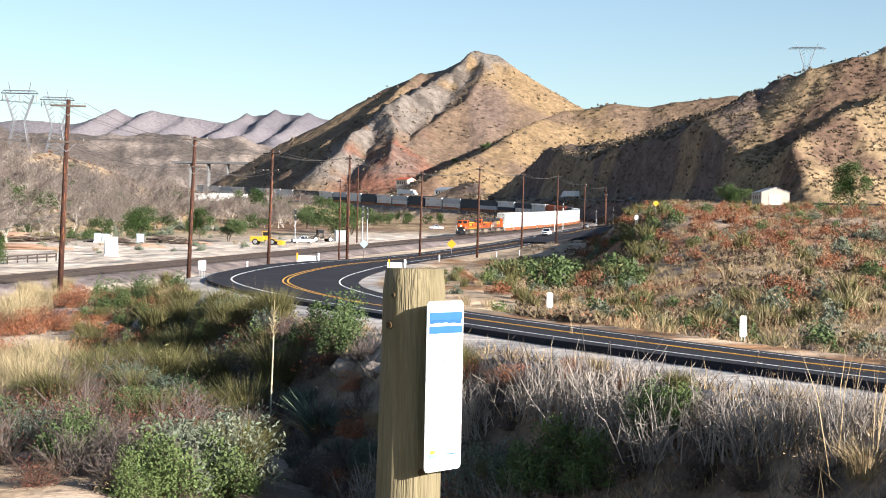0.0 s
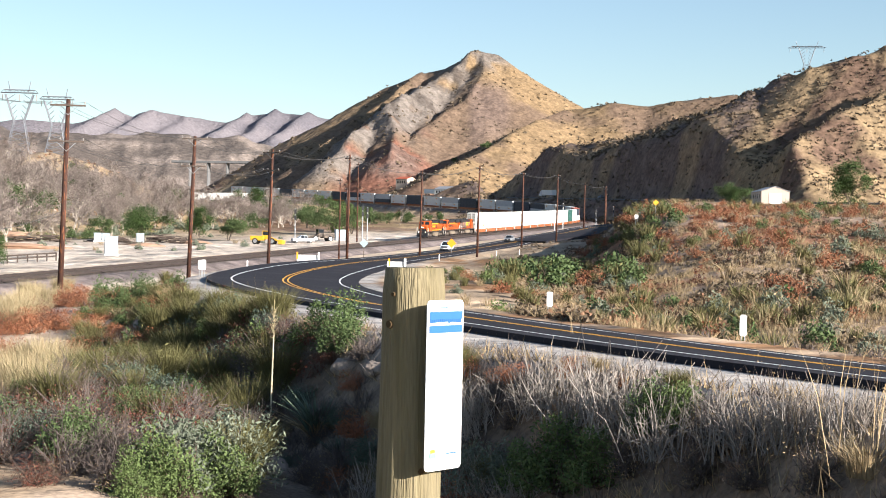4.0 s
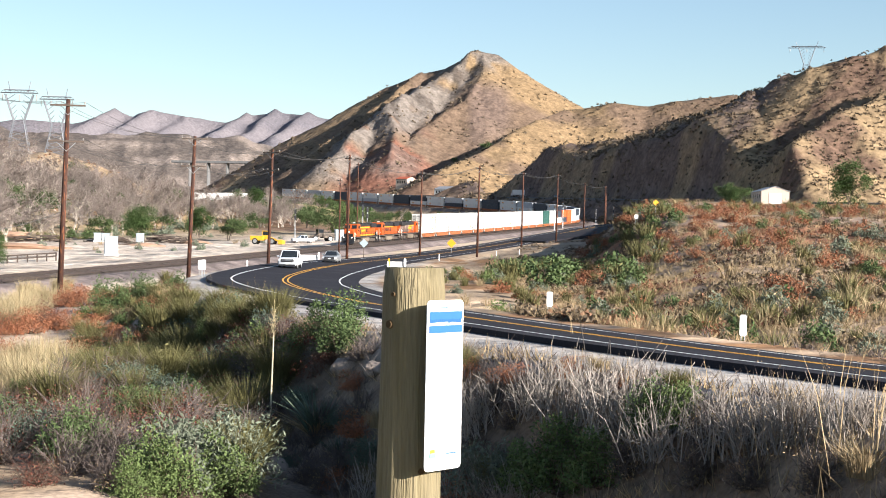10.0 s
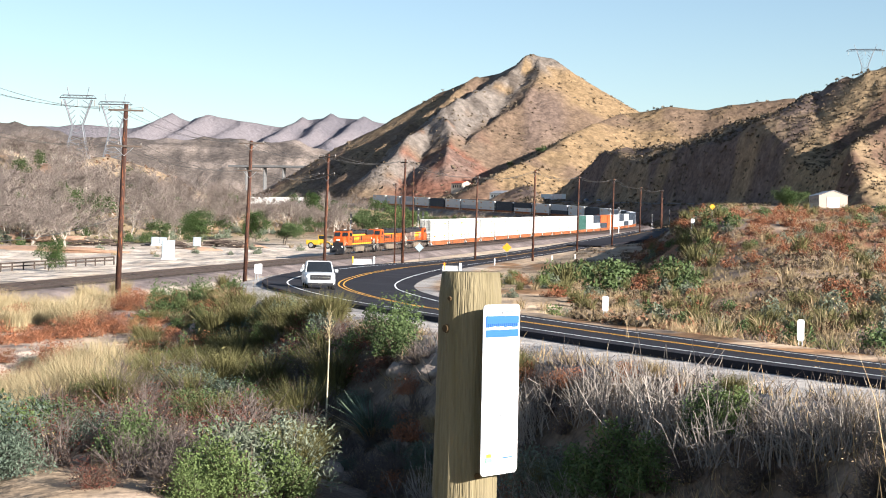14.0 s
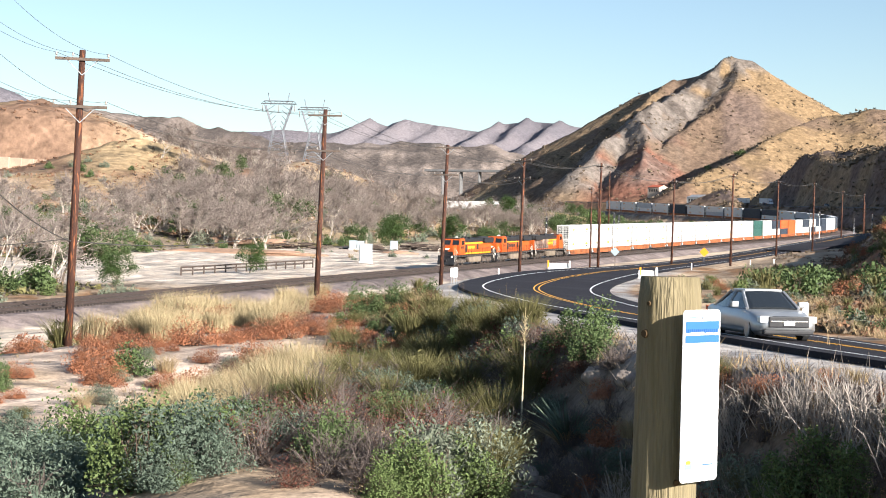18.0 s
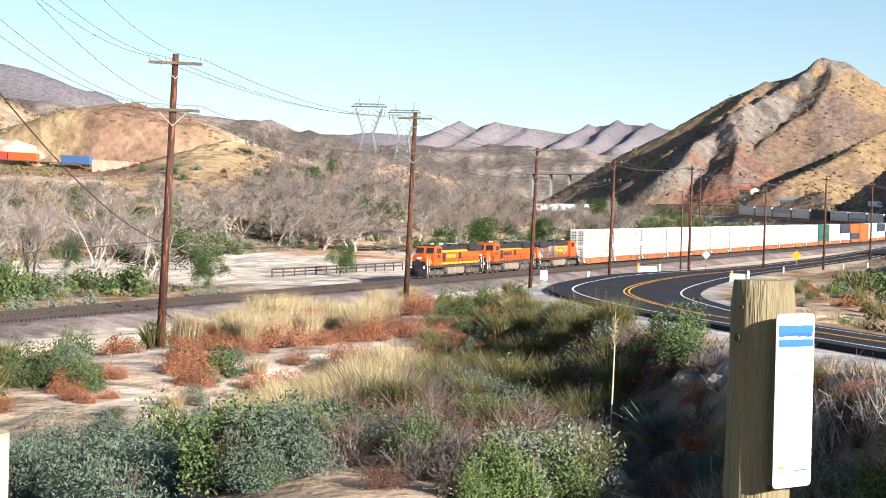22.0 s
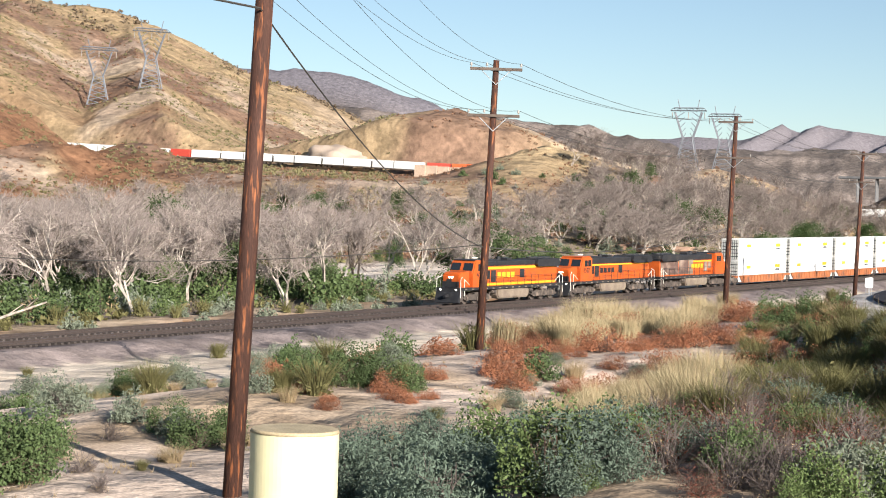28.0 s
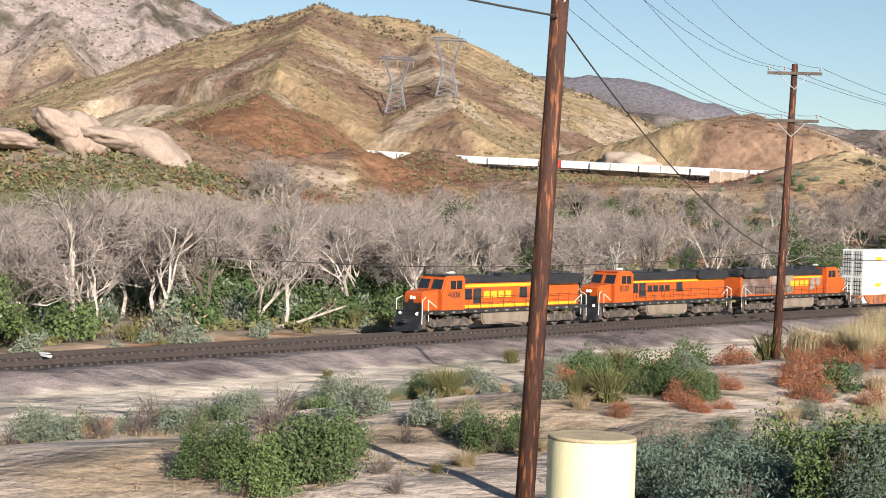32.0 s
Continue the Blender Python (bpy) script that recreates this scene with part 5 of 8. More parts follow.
for k in range(rings + 1):
    z = base_z + (9.932 - base_z) * k / rings
    rad = 0.0765 + 0.0025 * math.sin(z * 5) - 0.001 * k / rings
    if k >= rings:
        rad -= 0.006
    ring = [(rad + 0.0018 * math.sin(3 * a + z * 2) + 0.0012 * math.sin(9 * a + 1.3)) for a in np.linspace(0, 2 * math.pi, seg, endpoint=False)]
    vs = [bm.verts.new((q * math.cos(a) + 0.012 * (z - 9.93) * 0.6, q * math.sin(a), z)) for q, a in zip(ring, np.linspace(0, 2 * math.pi, seg, endpoint=False))]
    if k:
        for i in range(seg):
            bm.faces.new((prev[i], prev[(i + 1) % seg], vs[(i + 1) % seg], vs[i]))
    prev = vs
bm.faces.new(prev)
part("shaft", bm, M_post, post, shade=True)
for a, z, r in ((-2.2, 9.87, 0.006), (-2.35, 9.80, 0.011), (-1.2, 9.46, 0.008)):
    bm = bmesh.new()
    rod(bm, (0.0735 * math.cos(a), 0.0735 * math.sin(a), z), (0.079 * math.cos(a), 0.079 * math.sin(a), z), r, r * 0.8, n=10)
    part("knot", bm, M_knot, post, "dark knot in the timber")
post.location = (post_x, post_y, 0)
# the sign faces the sun's side, turned well away from the viewpoint
sign = new("sign_panel", None)
sign.parent = post
sign.matrix_basis = pose(0.076, -0.066, 9.662, 0, 0, 52)


def sign_box(name, x0, x1, z0, z1, depth, m_, lab="", bev=0.0):
    bm = bmesh.new()
    if bev:
        ring = [(cx + bev * math.cos(a), cz + bev * math.sin(a)) for cx, cz, a0 in ((x1 - bev, z1 - bev, 0), (x0 + bev, z1 - bev, 90), (x0 + bev, z0 + bev, 180), (x1 - bev, z0 + bev, 270)) for a in np.radians(np.arange(a0, a0 + 91, 15))]
        f, k = [bm.verts.new((u, depth - 0.0016, v)) for u, v in ring], [bm.verts.new((u, depth, v)) for u, v in ring]
        bm.faces.new(f), bm.faces.new(k[::-1])
        for i in range(len(f)):
            bm.faces.new((f[i], k[i], k[(i + 1) % len(f)], f[(i + 1) % len(f)]))
        bmesh.ops.recalc_face_normals(bm, faces=bm.faces)
    else:
        box(bm, x0, x1, depth - 0.0016, depth, z0, z1)
    ob = part(name, bm, m_, sign, lab)
    return ob


W2, H2 = 0.0685, 0.197
sign_box("plate", -W2, W2, -H2, H2, 0.0, M_sign, "white enamelled plate", 0.012)
sign_box("title_band", -W2 + 0.008, W2 - 0.006, H2 - 0.044, H2 - 0.026, -0.0022, M_blue, "blue printed band")
sign_box("title_band", -W2 + 0.008, W2 - 0.006, H2 - 0.075, H2 - 0.058, -0.0022, M_blue, "blue printed band")
rg = np.random.default_rng(5)
for k in range(16):
    a = -W2 + 0.009 + k * 0.0075
    sign_box("title_word", a, a + 0.0055, H2 - 0.050 - 0.003 * rg.random(), H2 - 0.0435, -0.0024, M_blue, "ragged lower edge of the printed band")
sign_box("rule", -W2 + 0.01, W2 - 0.01, H2 - 0.017, H2 - 0.0158, -0.0022, M_blue)
sign_box("rule", -W2 + 0.01, W2 - 0.01, -H2 + 0.016, -H2 + 0.0172, -0.0022, M_blue)
sign_box("emblem", -W2 + 0.016, -W2 + 0.040, -H2 + 0.03, -H2 + 0.042, -0.0022, M_teal, "small green emblem")
sign_box("emblem", -W2 + 0.02, -W2 + 0.036, -H2 + 0.042, -H2 + 0.05, -0.0022, M_yellow, "small yellow emblem")
sign_box("caption", 0.01, 0.05, -H2 + 0.036, -H2 + 0.039, -0.0022, M_blue, "illegible caption bar")
for z in (H2 - 0.02, 0.06, -0.06):
    bm = bmesh.new()
    rod(bm, (0.0, -0.005, z), (0.0, 0.0, z), 0.0022, n=8)
    part("screw", bm, M_galv, sign)
M_pipe = mat("cream_pipe_paint", (0.74, 0.66, 0.40), 0.45, var=0.07, scale=4, dirt=(0.42, 0.30, 0.14), dirt_scale=9, dirt_lo=0.66, dirt_hi=0.78)
M_rim_rust = mat("rusty_rim", (0.42, 0.33, 0.20), 0.7, var=0.3, scale=20)
pipe = new("steel_pipe_post", None)
tagged(pipe, "cream-painted capped steel pipe post with a stained rim", "pipe")
bm = bmesh.new()
zb = gz(-1.785, 3.45) - 0.3
rod(bm, (0, 0, zb), (0, 0, 9.548), 0.101, n=64)
part("tube", bm, M_pipe, pipe, shade=False)
bm = bmesh.new()
rod(bm, (0, 0, 9.548), (0, 0, 9.556), 0.1025, 0.0985, n=64)
part("cap", bm, M_rim_rust, pipe, "stained metal cap")
for f in pipe.children[0].data.polygons:
    f.use_smooth = len(f.vertices) == 4
pipe.location = (-1.785, 3.45, 0)


# ---------------------------------------------------------------- roadside: markers, barriers, signs
M_concrete = mat("pale_concrete", (0.62, 0.60, 0.56), 0.85, var=0.15, scale=2, bump=0.2)
M_orange_sign = mat("orange_sign", (0.85, 0.30, 0.02), 0.5, var=0.05)
M_sign_back = mat("sign_back_metal", (0.40, 0.50, 0.54), 0.45, metal=0.3, var=0.08)


def stand(ob, x, y, turn=0.0, sink=0.02):
    ob.matrix_basis = pose(x, y, gz(x, y) - sink, 0, 0, turn)
    return ob


def marker(x, y, h, pw, ph, label="white reflective road marker on a thin post", group="road markers", turn=8):
    root = new("road_marker", None)
    tagged(root, label, "road marker", group)
    bm = bmesh.new()
    for sx in (-0.25, 0.25):
        box(bm, sx * pw - 0.022, sx * pw + 0.022, -0.012, 0.012, 0, h - ph * 0.5)
    part("stem", bm, M_galv, root)
    bm = bmesh.new()
    box(bm, -pw / 2, pw / 2, -0.02, -0.012, h - ph, h, 0.0)
    bmesh.ops.bevel(bm, geom=[e for e in bm.edges if abs(e.verts[0].co.y - e.verts[1].co.y) > 0.001], offset=pw * 0.15, segments=3, affect="EDGES")
    part("panel", bm, M_white, root)
    return stand(root, x, y, turn)


marker(13.35, 75.0, 2.0, 0.32, 0.95)
marker(6.1, 96, 1.75, 0.34, 0.85)
marker(-18.6, 132, 1.35, 0.34, 0.8, "white double marker panel beside the hairpin")
marker(-19.0, 133, 1.3, 0.34, 0.75, "white double marker panel beside the hairpin")
for x, y in ((-6.0, 186), (-4.6, 205), (-0.5, 245), (9.5, 300), (14.0, 310), (-20.5, 178), (-20, 198)):
    marker(x, y, 1.05, 0.16, 0.9, "short white delineator post at the road", "delineators at the road")


def barrier(x, y, length, turn):
    root = new("concrete_barrier", None)
    tagged(root, "pale concrete road barrier with an orange end board", "barrier", "barriers at the hairpin")
    bm = bmesh.new()
    prism(bm, [(-0.3, 0), (-0.3, 0.08), (-0.13, 0.33), (-0.08, 0.85), (0.08, 0.85), (0.13, 0.33), (0.3, 0.08), (0.3, 0)], -length / 2, length / 2)
    part("block", bm, M_concrete, root)
    for k, sx in enumerate((-1, 1)):
        bm = bmesh.new()
        box(bm, sx * length / 2 - 0.1, sx * length / 2 + 0.1, -0.36, -0.33, 0.3, 1.2)
        part("end_board", bm, M_orange_sign if k == 0 else M_white, root, "orange striped end board" if k == 0 else "white end board")
    return stand(root, x, y, turn)


barrier(-16.9, 212.0, 2.7, 12)
barrier(-5.3, 196.0, 1.9, 8)


def diamond_sign(x, y, h, size, m_, label, turn=0):
    root = new("road_sign", None)
    tagged(root, label, "road sign")
    bm = bmesh.new()
    box(bm, -0.05, 0.05, -0.04, 0.04, 0, h - size * 0.3)
    part("post", bm, M_galv if m_ is not M_sign_back else M_arm, root)
    bm = bmesh.new()
    box(bm, -size / 2, size / 2, -0.05, -0.045, -size / 2, size / 2)
    bmesh.ops.rotate(bm, verts=bm.verts, cent=(0, 0, 0), matrix=Matrix.Rotation(radians(45), 3, "Y"))
    bmesh.ops.translate(bm, verts=bm.verts, vec=(0, 0, h))
    part("panel", bm, m_, root)
    return stand(root, x, y, turn)


diamond_sign(-12.6, 270.0, 2.3, 1.0, M_sign_back, "blue-grey back of a diamond road sign on a post")
diamond_sign(1.6, 320.0, 2.0, 1.25, M_orange_sign, "orange diamond road-work sign at the road")
diamond_sign(24.5, 196.0, 1.6, 0.5, M_yellow, "small yellow diamond sign on the rise")
marker(22.4, 197, 1.3, 0.45, 0.5, "small round white sign on the rise", "signs on the rise")

# ---------------------------------------------------------------- yard beyond the line
M_cab = mat("grey_cabinet_paint", (0.33, 0.38, 0.41), 0.5, metal=0.2, var=0.06)
M_scrap = mat("stacked_old_ties", (0.07, 0.052, 0.042), 0.9, var=0.4, scale=2, island=0.4)
M_clay = mat("clay_heap", (0.30, 0.19, 0.13), 0.95, var=0.25, scale=0.8)
M_machine = mat("machine_yellow", (0.65, 0.36, 0.03), 0.5, var=0.15)


def cabinet(x, y, w, dpt, h, label="grey steel signal cabinet on a pad beside the tracks"):
    root = new("signal_cabinet", None)
    tagged(root, label, "cabinet", "cabinets in the yard")
    bm = bmesh.new()
    box(bm, -w / 2, w / 2, -dpt / 2, dpt / 2, 0.25, h, 0.04)
    part("case", bm, M_cab, root)
    bm = bmesh.new()
    box(bm, -w / 2 - 0.1, w / 2 + 0.1, -dpt / 2 - 0.1, dpt / 2 + 0.1, h, h + 0.1, 0.03)
    part("roof", bm, M_cab, root)
    bm = bmesh.new()
    box(bm, -w / 2 - 0.15, w / 2 + 0.15, -dpt / 2 - 0.15, dpt / 2 + 0.15, -0.3, 0.25, 0.02)
    part("pad", bm, M_concrete, root)
    for sx in (-0.25, 0.25):
        bm = bmesh.new()
        box(bm, sx * w - w * 0.22, sx * w + w * 0.22, -dpt / 2 - 0.02, -dpt / 2, 0.4, h - 0.2, 0.005)
        part("door", bm, M_cab, root)
    return stand(root, x, y, 14)


cabinet(-60.3, 308.0, 2.3, 2.0, 3.4)
cabinet(-26.8, 440.0, 2.6, 2.0, 3.0)
cabinet(-80.5, 395.0, 1.7, 1.5, 2.0, "small grey equipment crate in the yard")
cabinet(-79.0, 397.0, 1.7, 1.5, 2.0, "small grey equipment crate in the yard")
cabinet(-71.5, 400.0, 1.8, 1.5, 2.3, "small grey equipment crate in the yard")


def tie_stack(x, y, w, dpt, h, n, turn):
    """A heap of old ties lying about."""
    rng = np.random.default_rng(int(abs(x) * 10 + y))
    root = new("tie_stack", None)
    tagged(root, "heap of old dark railway ties on the sand", "timber heap", "tie heaps in the yard")
    for k in range(n):
        bm = bmesh.new()
        box(bm, -1.3, 1.3, -0.12, 0.12, -0.1, 0.1, 0.015)
        lvl = (k / n) ** 1.5
        m = pose(rng.uniform(-w, w) * (1 - 0.7 * lvl) / 2, rng.uniform(-dpt, dpt) * (1 - 0.6 * lvl) / 2, 0.1 + h * lvl * rng.uniform(0.6, 1), rng.uniform(-8, 8), rng.uniform(-10, 10), rng.uniform(-25, 25))
        bmesh.ops.transform(bm, matrix=m, verts=bm.verts)
        part("tie", bm, M_scrap, root)
    return stand(root, x, y, turn)


for x, y, w, dpt, h, n, turn in ((-66.5, 409, 16, 7, 2.2, 60, 10), (-94.5, 391, 24, 7, 1.8, 70, 5), (-78, 398, 11, 5, 1.5, 40, 0), (-120, 385, 20, 6, 1.6, 50, 0), (-60, 396, 9, 4, 1.0, 28, -10), (-67.5, 371, 6, 3, 0.7, 16, 0)):
    tie_stack(x, y, w, dpt, h, n, turn)


def heap(x, y, w, dpt, h, m_, label):
    bm = bmesh.new()
    bmesh.ops.create_icosphere(bm, subdivisions=4, radius=1)
    for v in bm.verts:
        n = noise.fractal(v.co * 1.6 + Vector((x, y, 0)), 0.9, 2.0, 4)
        v.co = Vector((v.co.x * w / 2, v.co.y * dpt / 2, max(v.co.z, -0.3) * h)) * (1 + 0.25 * n)
    ob = part("earth_mound", bm, m_, None, shade=True)
    tagged(ob, label, "earth mound", "mounds of earth")
    return stand(ob, x, y, 0, 0.1)


heap(-65.5, 371, 9, 5, 0.9, M_clay, "low reddish heap of earth in the yard")
heap(-58.5, 397, 8, 5, 0.9, M_clay, "low reddish heap of earth in the yard")
heap(-92, 335, 34, 6, 0.9, M_clay, "long low bank of dark earth in the yard")
heap(-115, 392, 40, 8, 1.5, M_clay, "long low bank of dark earth in the yard")


def loader(x, y, turn, m_, label):
    root = new("wheel_loader", None)
    tagged(root, label, "loader", "machines in the yard")
    bm = bmesh.new()
    box(bm, -1.1, 1.1, 1.2, 4.4, 0.9, 2.0, 0.1)
    part("engine_body", bm, m_, root)
    bm = bmesh.new()
    box(bm, -0.75, 0.75, 0.0, 1.5, 1.2, 2.2, 0.08)
    box(bm, -0.8, 0.8, -0.1, 1.6, 3.05, 3.2, 0.05)
    for sx in (-0.7, 0.7):
        for yy in (0.0, 1.45):
            rod(bm, (sx, yy, 2.1), (sx, yy, 3.1), 0.05, n=6)
    part("cab", bm, m_, root)
    bm = bmesh.new()
    box(bm, -0.7, 0.7, 0.05, 1.4, 2.2, 3.05)
    part("cab_glass", bm, M_glass, root)
    bm = bmesh.new()
    prism(bm, [(-3.4, 0.1), (-3.6, 1.0), (-2.7, 1.2), (-2.4, 0.4), (-2.6, 0.1)], -1.35, 1.35)
    part("bucket", bm, m_, root)
    bm = bmesh.new()
    for sx in (-0.6, 0.6):
        rod(bm, (sx, -2.6, 0.7), (sx, 0.2, 1.8), 0.12, n=6)
    part("lift_arm", bm, m_, root)
    wheels(root, 1.0, (-0.9, 3.2), 0.75)
    return stand(root, x, y, turn)


loader(-41.0, 400, 80, M_machine, "yellow wheel loader parked in the yard")
loader(-31.5, 424, -60, M_under, "dark rusty machine parked in the yard")
wreck = road_car("pickup_truck", "white parked work truck beside the machines", M_white_car, (5.6, 0.98, 0.92),
                 [(0.0, 0.80, 0.42, 0.8, 0.95), (0.12, 0.92, 0.36, 0.95, 1.08), (1.7, 0.99, 0.36, 1.1, 1.2), (5.3, 0.98, 0.42, 1.08, 1.18), (5.55, 0.94, 0.5, 1.0, 1.16)],
                 [(1.45, 0.90, 1.15, 0.84, 1.2), (2.25, 0.92, 1.15, 0.76, 1.84), (3.5, 0.92, 1.15, 0.76, 1.84), (3.8, 0.90, 1.15, 0.82, 1.2)], (1.0, 4.45), 0.39, 0.83, (3.95, 5.45, 1.17))
stand(wreck, -36.5, 409, -70)
stand(copy_thing(wreck, Matrix.Identity(4)), -5.5, 640, -80)


def rail_fence(x0, y0, x1, y1, n, h):
    root = new("guard_fence", None)
    tagged(root, "dark low guard fence of posts and rails beside the track", "fence")
    for k in range(n):
        u = k / (n - 1)
        x, y = x0 + u * (x1 - x0), y0 + u * (y1 - y0)
        bm = bmesh.new()
        box(bm, x - 0.1, x + 0.1, y - 0.1, y + 0.1, gz(x, y) - 0.3, gz(x, y) + h)
        part("fence_post", bm, M_scrap, root)
    for zz in (0.55, 0.95):
        bm = bmesh.new()
        rod(bm, (x0, y0, gz(x0, y0) + h * zz), (x1, y1, gz(x1, y1) + h * zz), 0.12, n=6)
        part("fence_rail", bm, M_scrap, root)


rail_fence(-76, 245, -65, 285, 14, 1.3)
rail_fence(-25, 190, -22, 240, 12, 1.0)


def signal_mast(x, y, h, label="grey railway signal mast with heads", heads=2, m_=None):
    root = new("signal_mast", None)
    tagged(root, label, "railway signal", "signals of the line")
    bm = bmesh.new()
    rod(bm, (0, 0, -0.2), (0, 0, h), 0.11, 0.08, n=10)
    part("mast", bm, m_ or M_galv, root)
    for k in range(heads):
        bm = bmesh.new()
        box(bm, -0.3, 0.3, -0.3, -0.1, h - 1.4 - 1.6 * k, h - 0.3 - 1.6 * k, 0.05)
        part("signal_head", bm, M_black, root)
    bm = bmesh.new()
    for k in range(10):
        box(bm, -0.2, 0.2, 0.1, 0.13, 0.4 + k * 0.35, 0.44 + k * 0.35)
    for sx in (-0.2, 0.2):
        box(bm, sx - 0.02, sx + 0.02, 0.1, 0.14, 0.2, 4.2)
    part("ladder", bm, M_galv, root)
    return stand(root, x, y, 10)


for x, y, h in ((-38.5, 440, 8.5), (-21.0, 440, 9.5), (-20.0, 445, 9.0), (36.8, 562, 10.5), (40.5, 575, 10.5), (80, 800, 8), (62, 690, 8)):
    signal_mast(x, y, h, heads=2 if h < 10 else 1, m_=None if h < 10 else M_white)
# two white marker boards on the ballast
for dx in (0, 1.1):
    p, a = on_track(-34 + dx * 0.8, 1.6 - dx * 1.4)
    bm = bmesh.new()
    box(bm, -0.55, 0.55, -0.16, 0.16, 0, 0.12, 0.02)
    ob = part("marker_board", bm, M_white)
    tagged(ob, "small white board lying between the rails", "board", "boards on the track")
    ob.matrix_basis = pose(p[0], p[1], p[2] - 0.1, 0, 0, -20)

# ---------------------------------------------------------------- shed, far buildings, bridge, retaining wall
M_shed = mat("cream_metal_siding", (0.44, 0.36, 0.295), 0.6, var=0.08, scale=0.8)
M_roof = mat("pale_metal_roof", (0.30, 0.30, 0.31), 0.5, metal=0.3, var=0.1)
M_red = mat("red_roof", (0.40, 0.10, 0.05), 0.7, var=0.15)


def gable_building(name, x, y, w, length, eave, top, turn, wall_m, roof_m, label, category, door=True, group=""):
    root = new(name, None)
    tagged(root, label, category, group)
    bm = bmesh.new()
    a = [bm.verts.new(q) for q in ((-w / 2, 0, -2), (w / 2, 0, -2), (w / 2, 0, eave), (0, 0, top), (-w / 2, 0, eave))]
    b = [bm.verts.new(q.co + Vector((0, length, 0))) for q in a]
    bm.faces.new(a)
    bm.faces.new(b[::-1])
    for i in range(5):
        bm.faces.new((a[(i + 1) % 5], a[i], b[i], b[(i + 1) % 5]))
    bmesh.ops.recalc_face_normals(bm, faces=bm.faces)
    part("wall", bm, wall_m, root)
    for sx in (-1, 1):
        bm = bmesh.new()
        v = [bm.verts.new(q) for q in ((0, -0.25, top + 0.06), (0, length + 0.25, top + 0.06), (sx * (w / 2 + 0.3), length + 0.25, eave + 0.0), (sx * (w / 2 + 0.3), -0.25, eave + 0.0))]
        f = bm.faces.new(v)
        r = bmesh.ops.extrude_face_region(bm, geom=[f])
        bmesh.ops.translate(bm, verts=[q for q in r["geom"] if isinstance(q, bmesh.types.BMVert)], vec=(0, 0, 0.12))
        bmesh.ops.recalc_face_normals(bm, faces=bm.faces)
        part("roof", bm, roof_m, root)
    if door:
        bm = bmesh.new()
        box(bm, -w * 0.22, w * 0.22, -0.06, 0.0, 0, eave * 0.85, 0.01)
        d = part("door", bm, M_white, root, "white roll-up door")
        bm = bmesh.new()
        for q in (-1, 1):
            box(bm, q * w * 0.23 - 0.08, q * w * 0.23 + 0.08, -0.09, 0.0, 0, eave * 0.87)
        part("door_frame", bm, wall_m, d)
    for k in range(4):
        bm = bmesh.new()
        box(bm, -w / 2 - 0.04, -w / 2, length * (0.15 + 0.2 * k), length * (0.15 + 0.2 * k) + 1.1, eave * 0.45, eave * 0.8)
        part("window", bm, M_glass, root)
    return stand(root, x, y, turn)


gable_building("shed", 107.4, 549.5, 9.2, 14.0, 4.0, 5.6, 3, M_shed, M_roof, "cream metal shed with a white roll-up door", "shed")
for b, dd, w, l, e, t_, m1, m2 in ((-5.4, 1330, 14, 10, 5, 7, M_shed, M_red), (-4.9, 1310, 16, 10, 5, 7, M_concrete, M_red), (-4.2, 1290, 16, 9, 4, 6, M_concrete, M_roof), (-3.7, 1270, 12, 9, 4, 6, M_shed, M_roof),
                                   (-11.6, 1900, 20, 12, 6, 8, M_shed, M_roof), (-9.6, 2100, 24, 12, 7, 9, M_white, M_roof), (-1.1, 1300, 14, 10, 6, 8, M_shed, M_red), (0.3, 1150, 16, 10, 5, 7, M_concrete, M_roof)):
    x, y = at(b, dd)
    gable_building("house", x, y, w, l, e, t_, 60, m1, m2, "far pale building with a pitched roof in the valley", "house", False, "far buildings in the valley")
for b, dd, l in ((-10.6, 820, 14), (-9.6, 800, 16), (-8.2, 790, 16), (-7.2, 780, 16)):
    x, y = at(b, dd)
    bm = bmesh.new()
    box(bm, -l / 2, l / 2, -1.3, 1.3, 0.9, 4.2, 0.05)
    ob = new("parked_trailer", None)
    tagged(ob, "white box trailer parked beyond the trees", "trailer", "far trailers")
    part("trailer_box", bm, M_cont["white"], ob)
    bm = bmesh.new()
    for q in (-0.3, 0.3):
        box(bm, q * l - 0.5, q * l + 0.5, -1.1, 1.1, -1.5, 0.9)
    part("undercarriage", bm, M_under, ob)
    ob.matrix_basis = pose(x, y, gz(x, y) + 0.9, 0, 0, -8)
M_bridge = mat("weathered_concrete", (0.15, 0.147, 0.145), 0.9, var=0.2, scale=0.3)
bridge = new("bridge", None)
tagged(bridge, "grey concrete highway bridge far up the valley", "bridge")
bx, by = at(-7.6, 2250)
bm = bmesh.new()
box(bm, -62, 62, -8, 8, 10.6, 13.4)
part("deck", bm, M_bridge, bridge)
for q in (-38, -13, 13, 38):
    bm = bmesh.new()
    box(bm, q - 0.5, q + 0.5, -6, 6, -20, 10.6)
    part("pier", bm, M_bridge, bridge)
bridge.matrix_basis = pose(bx, by, 10 + 0.0425 * 2250 - 12, 0, 0, -10)

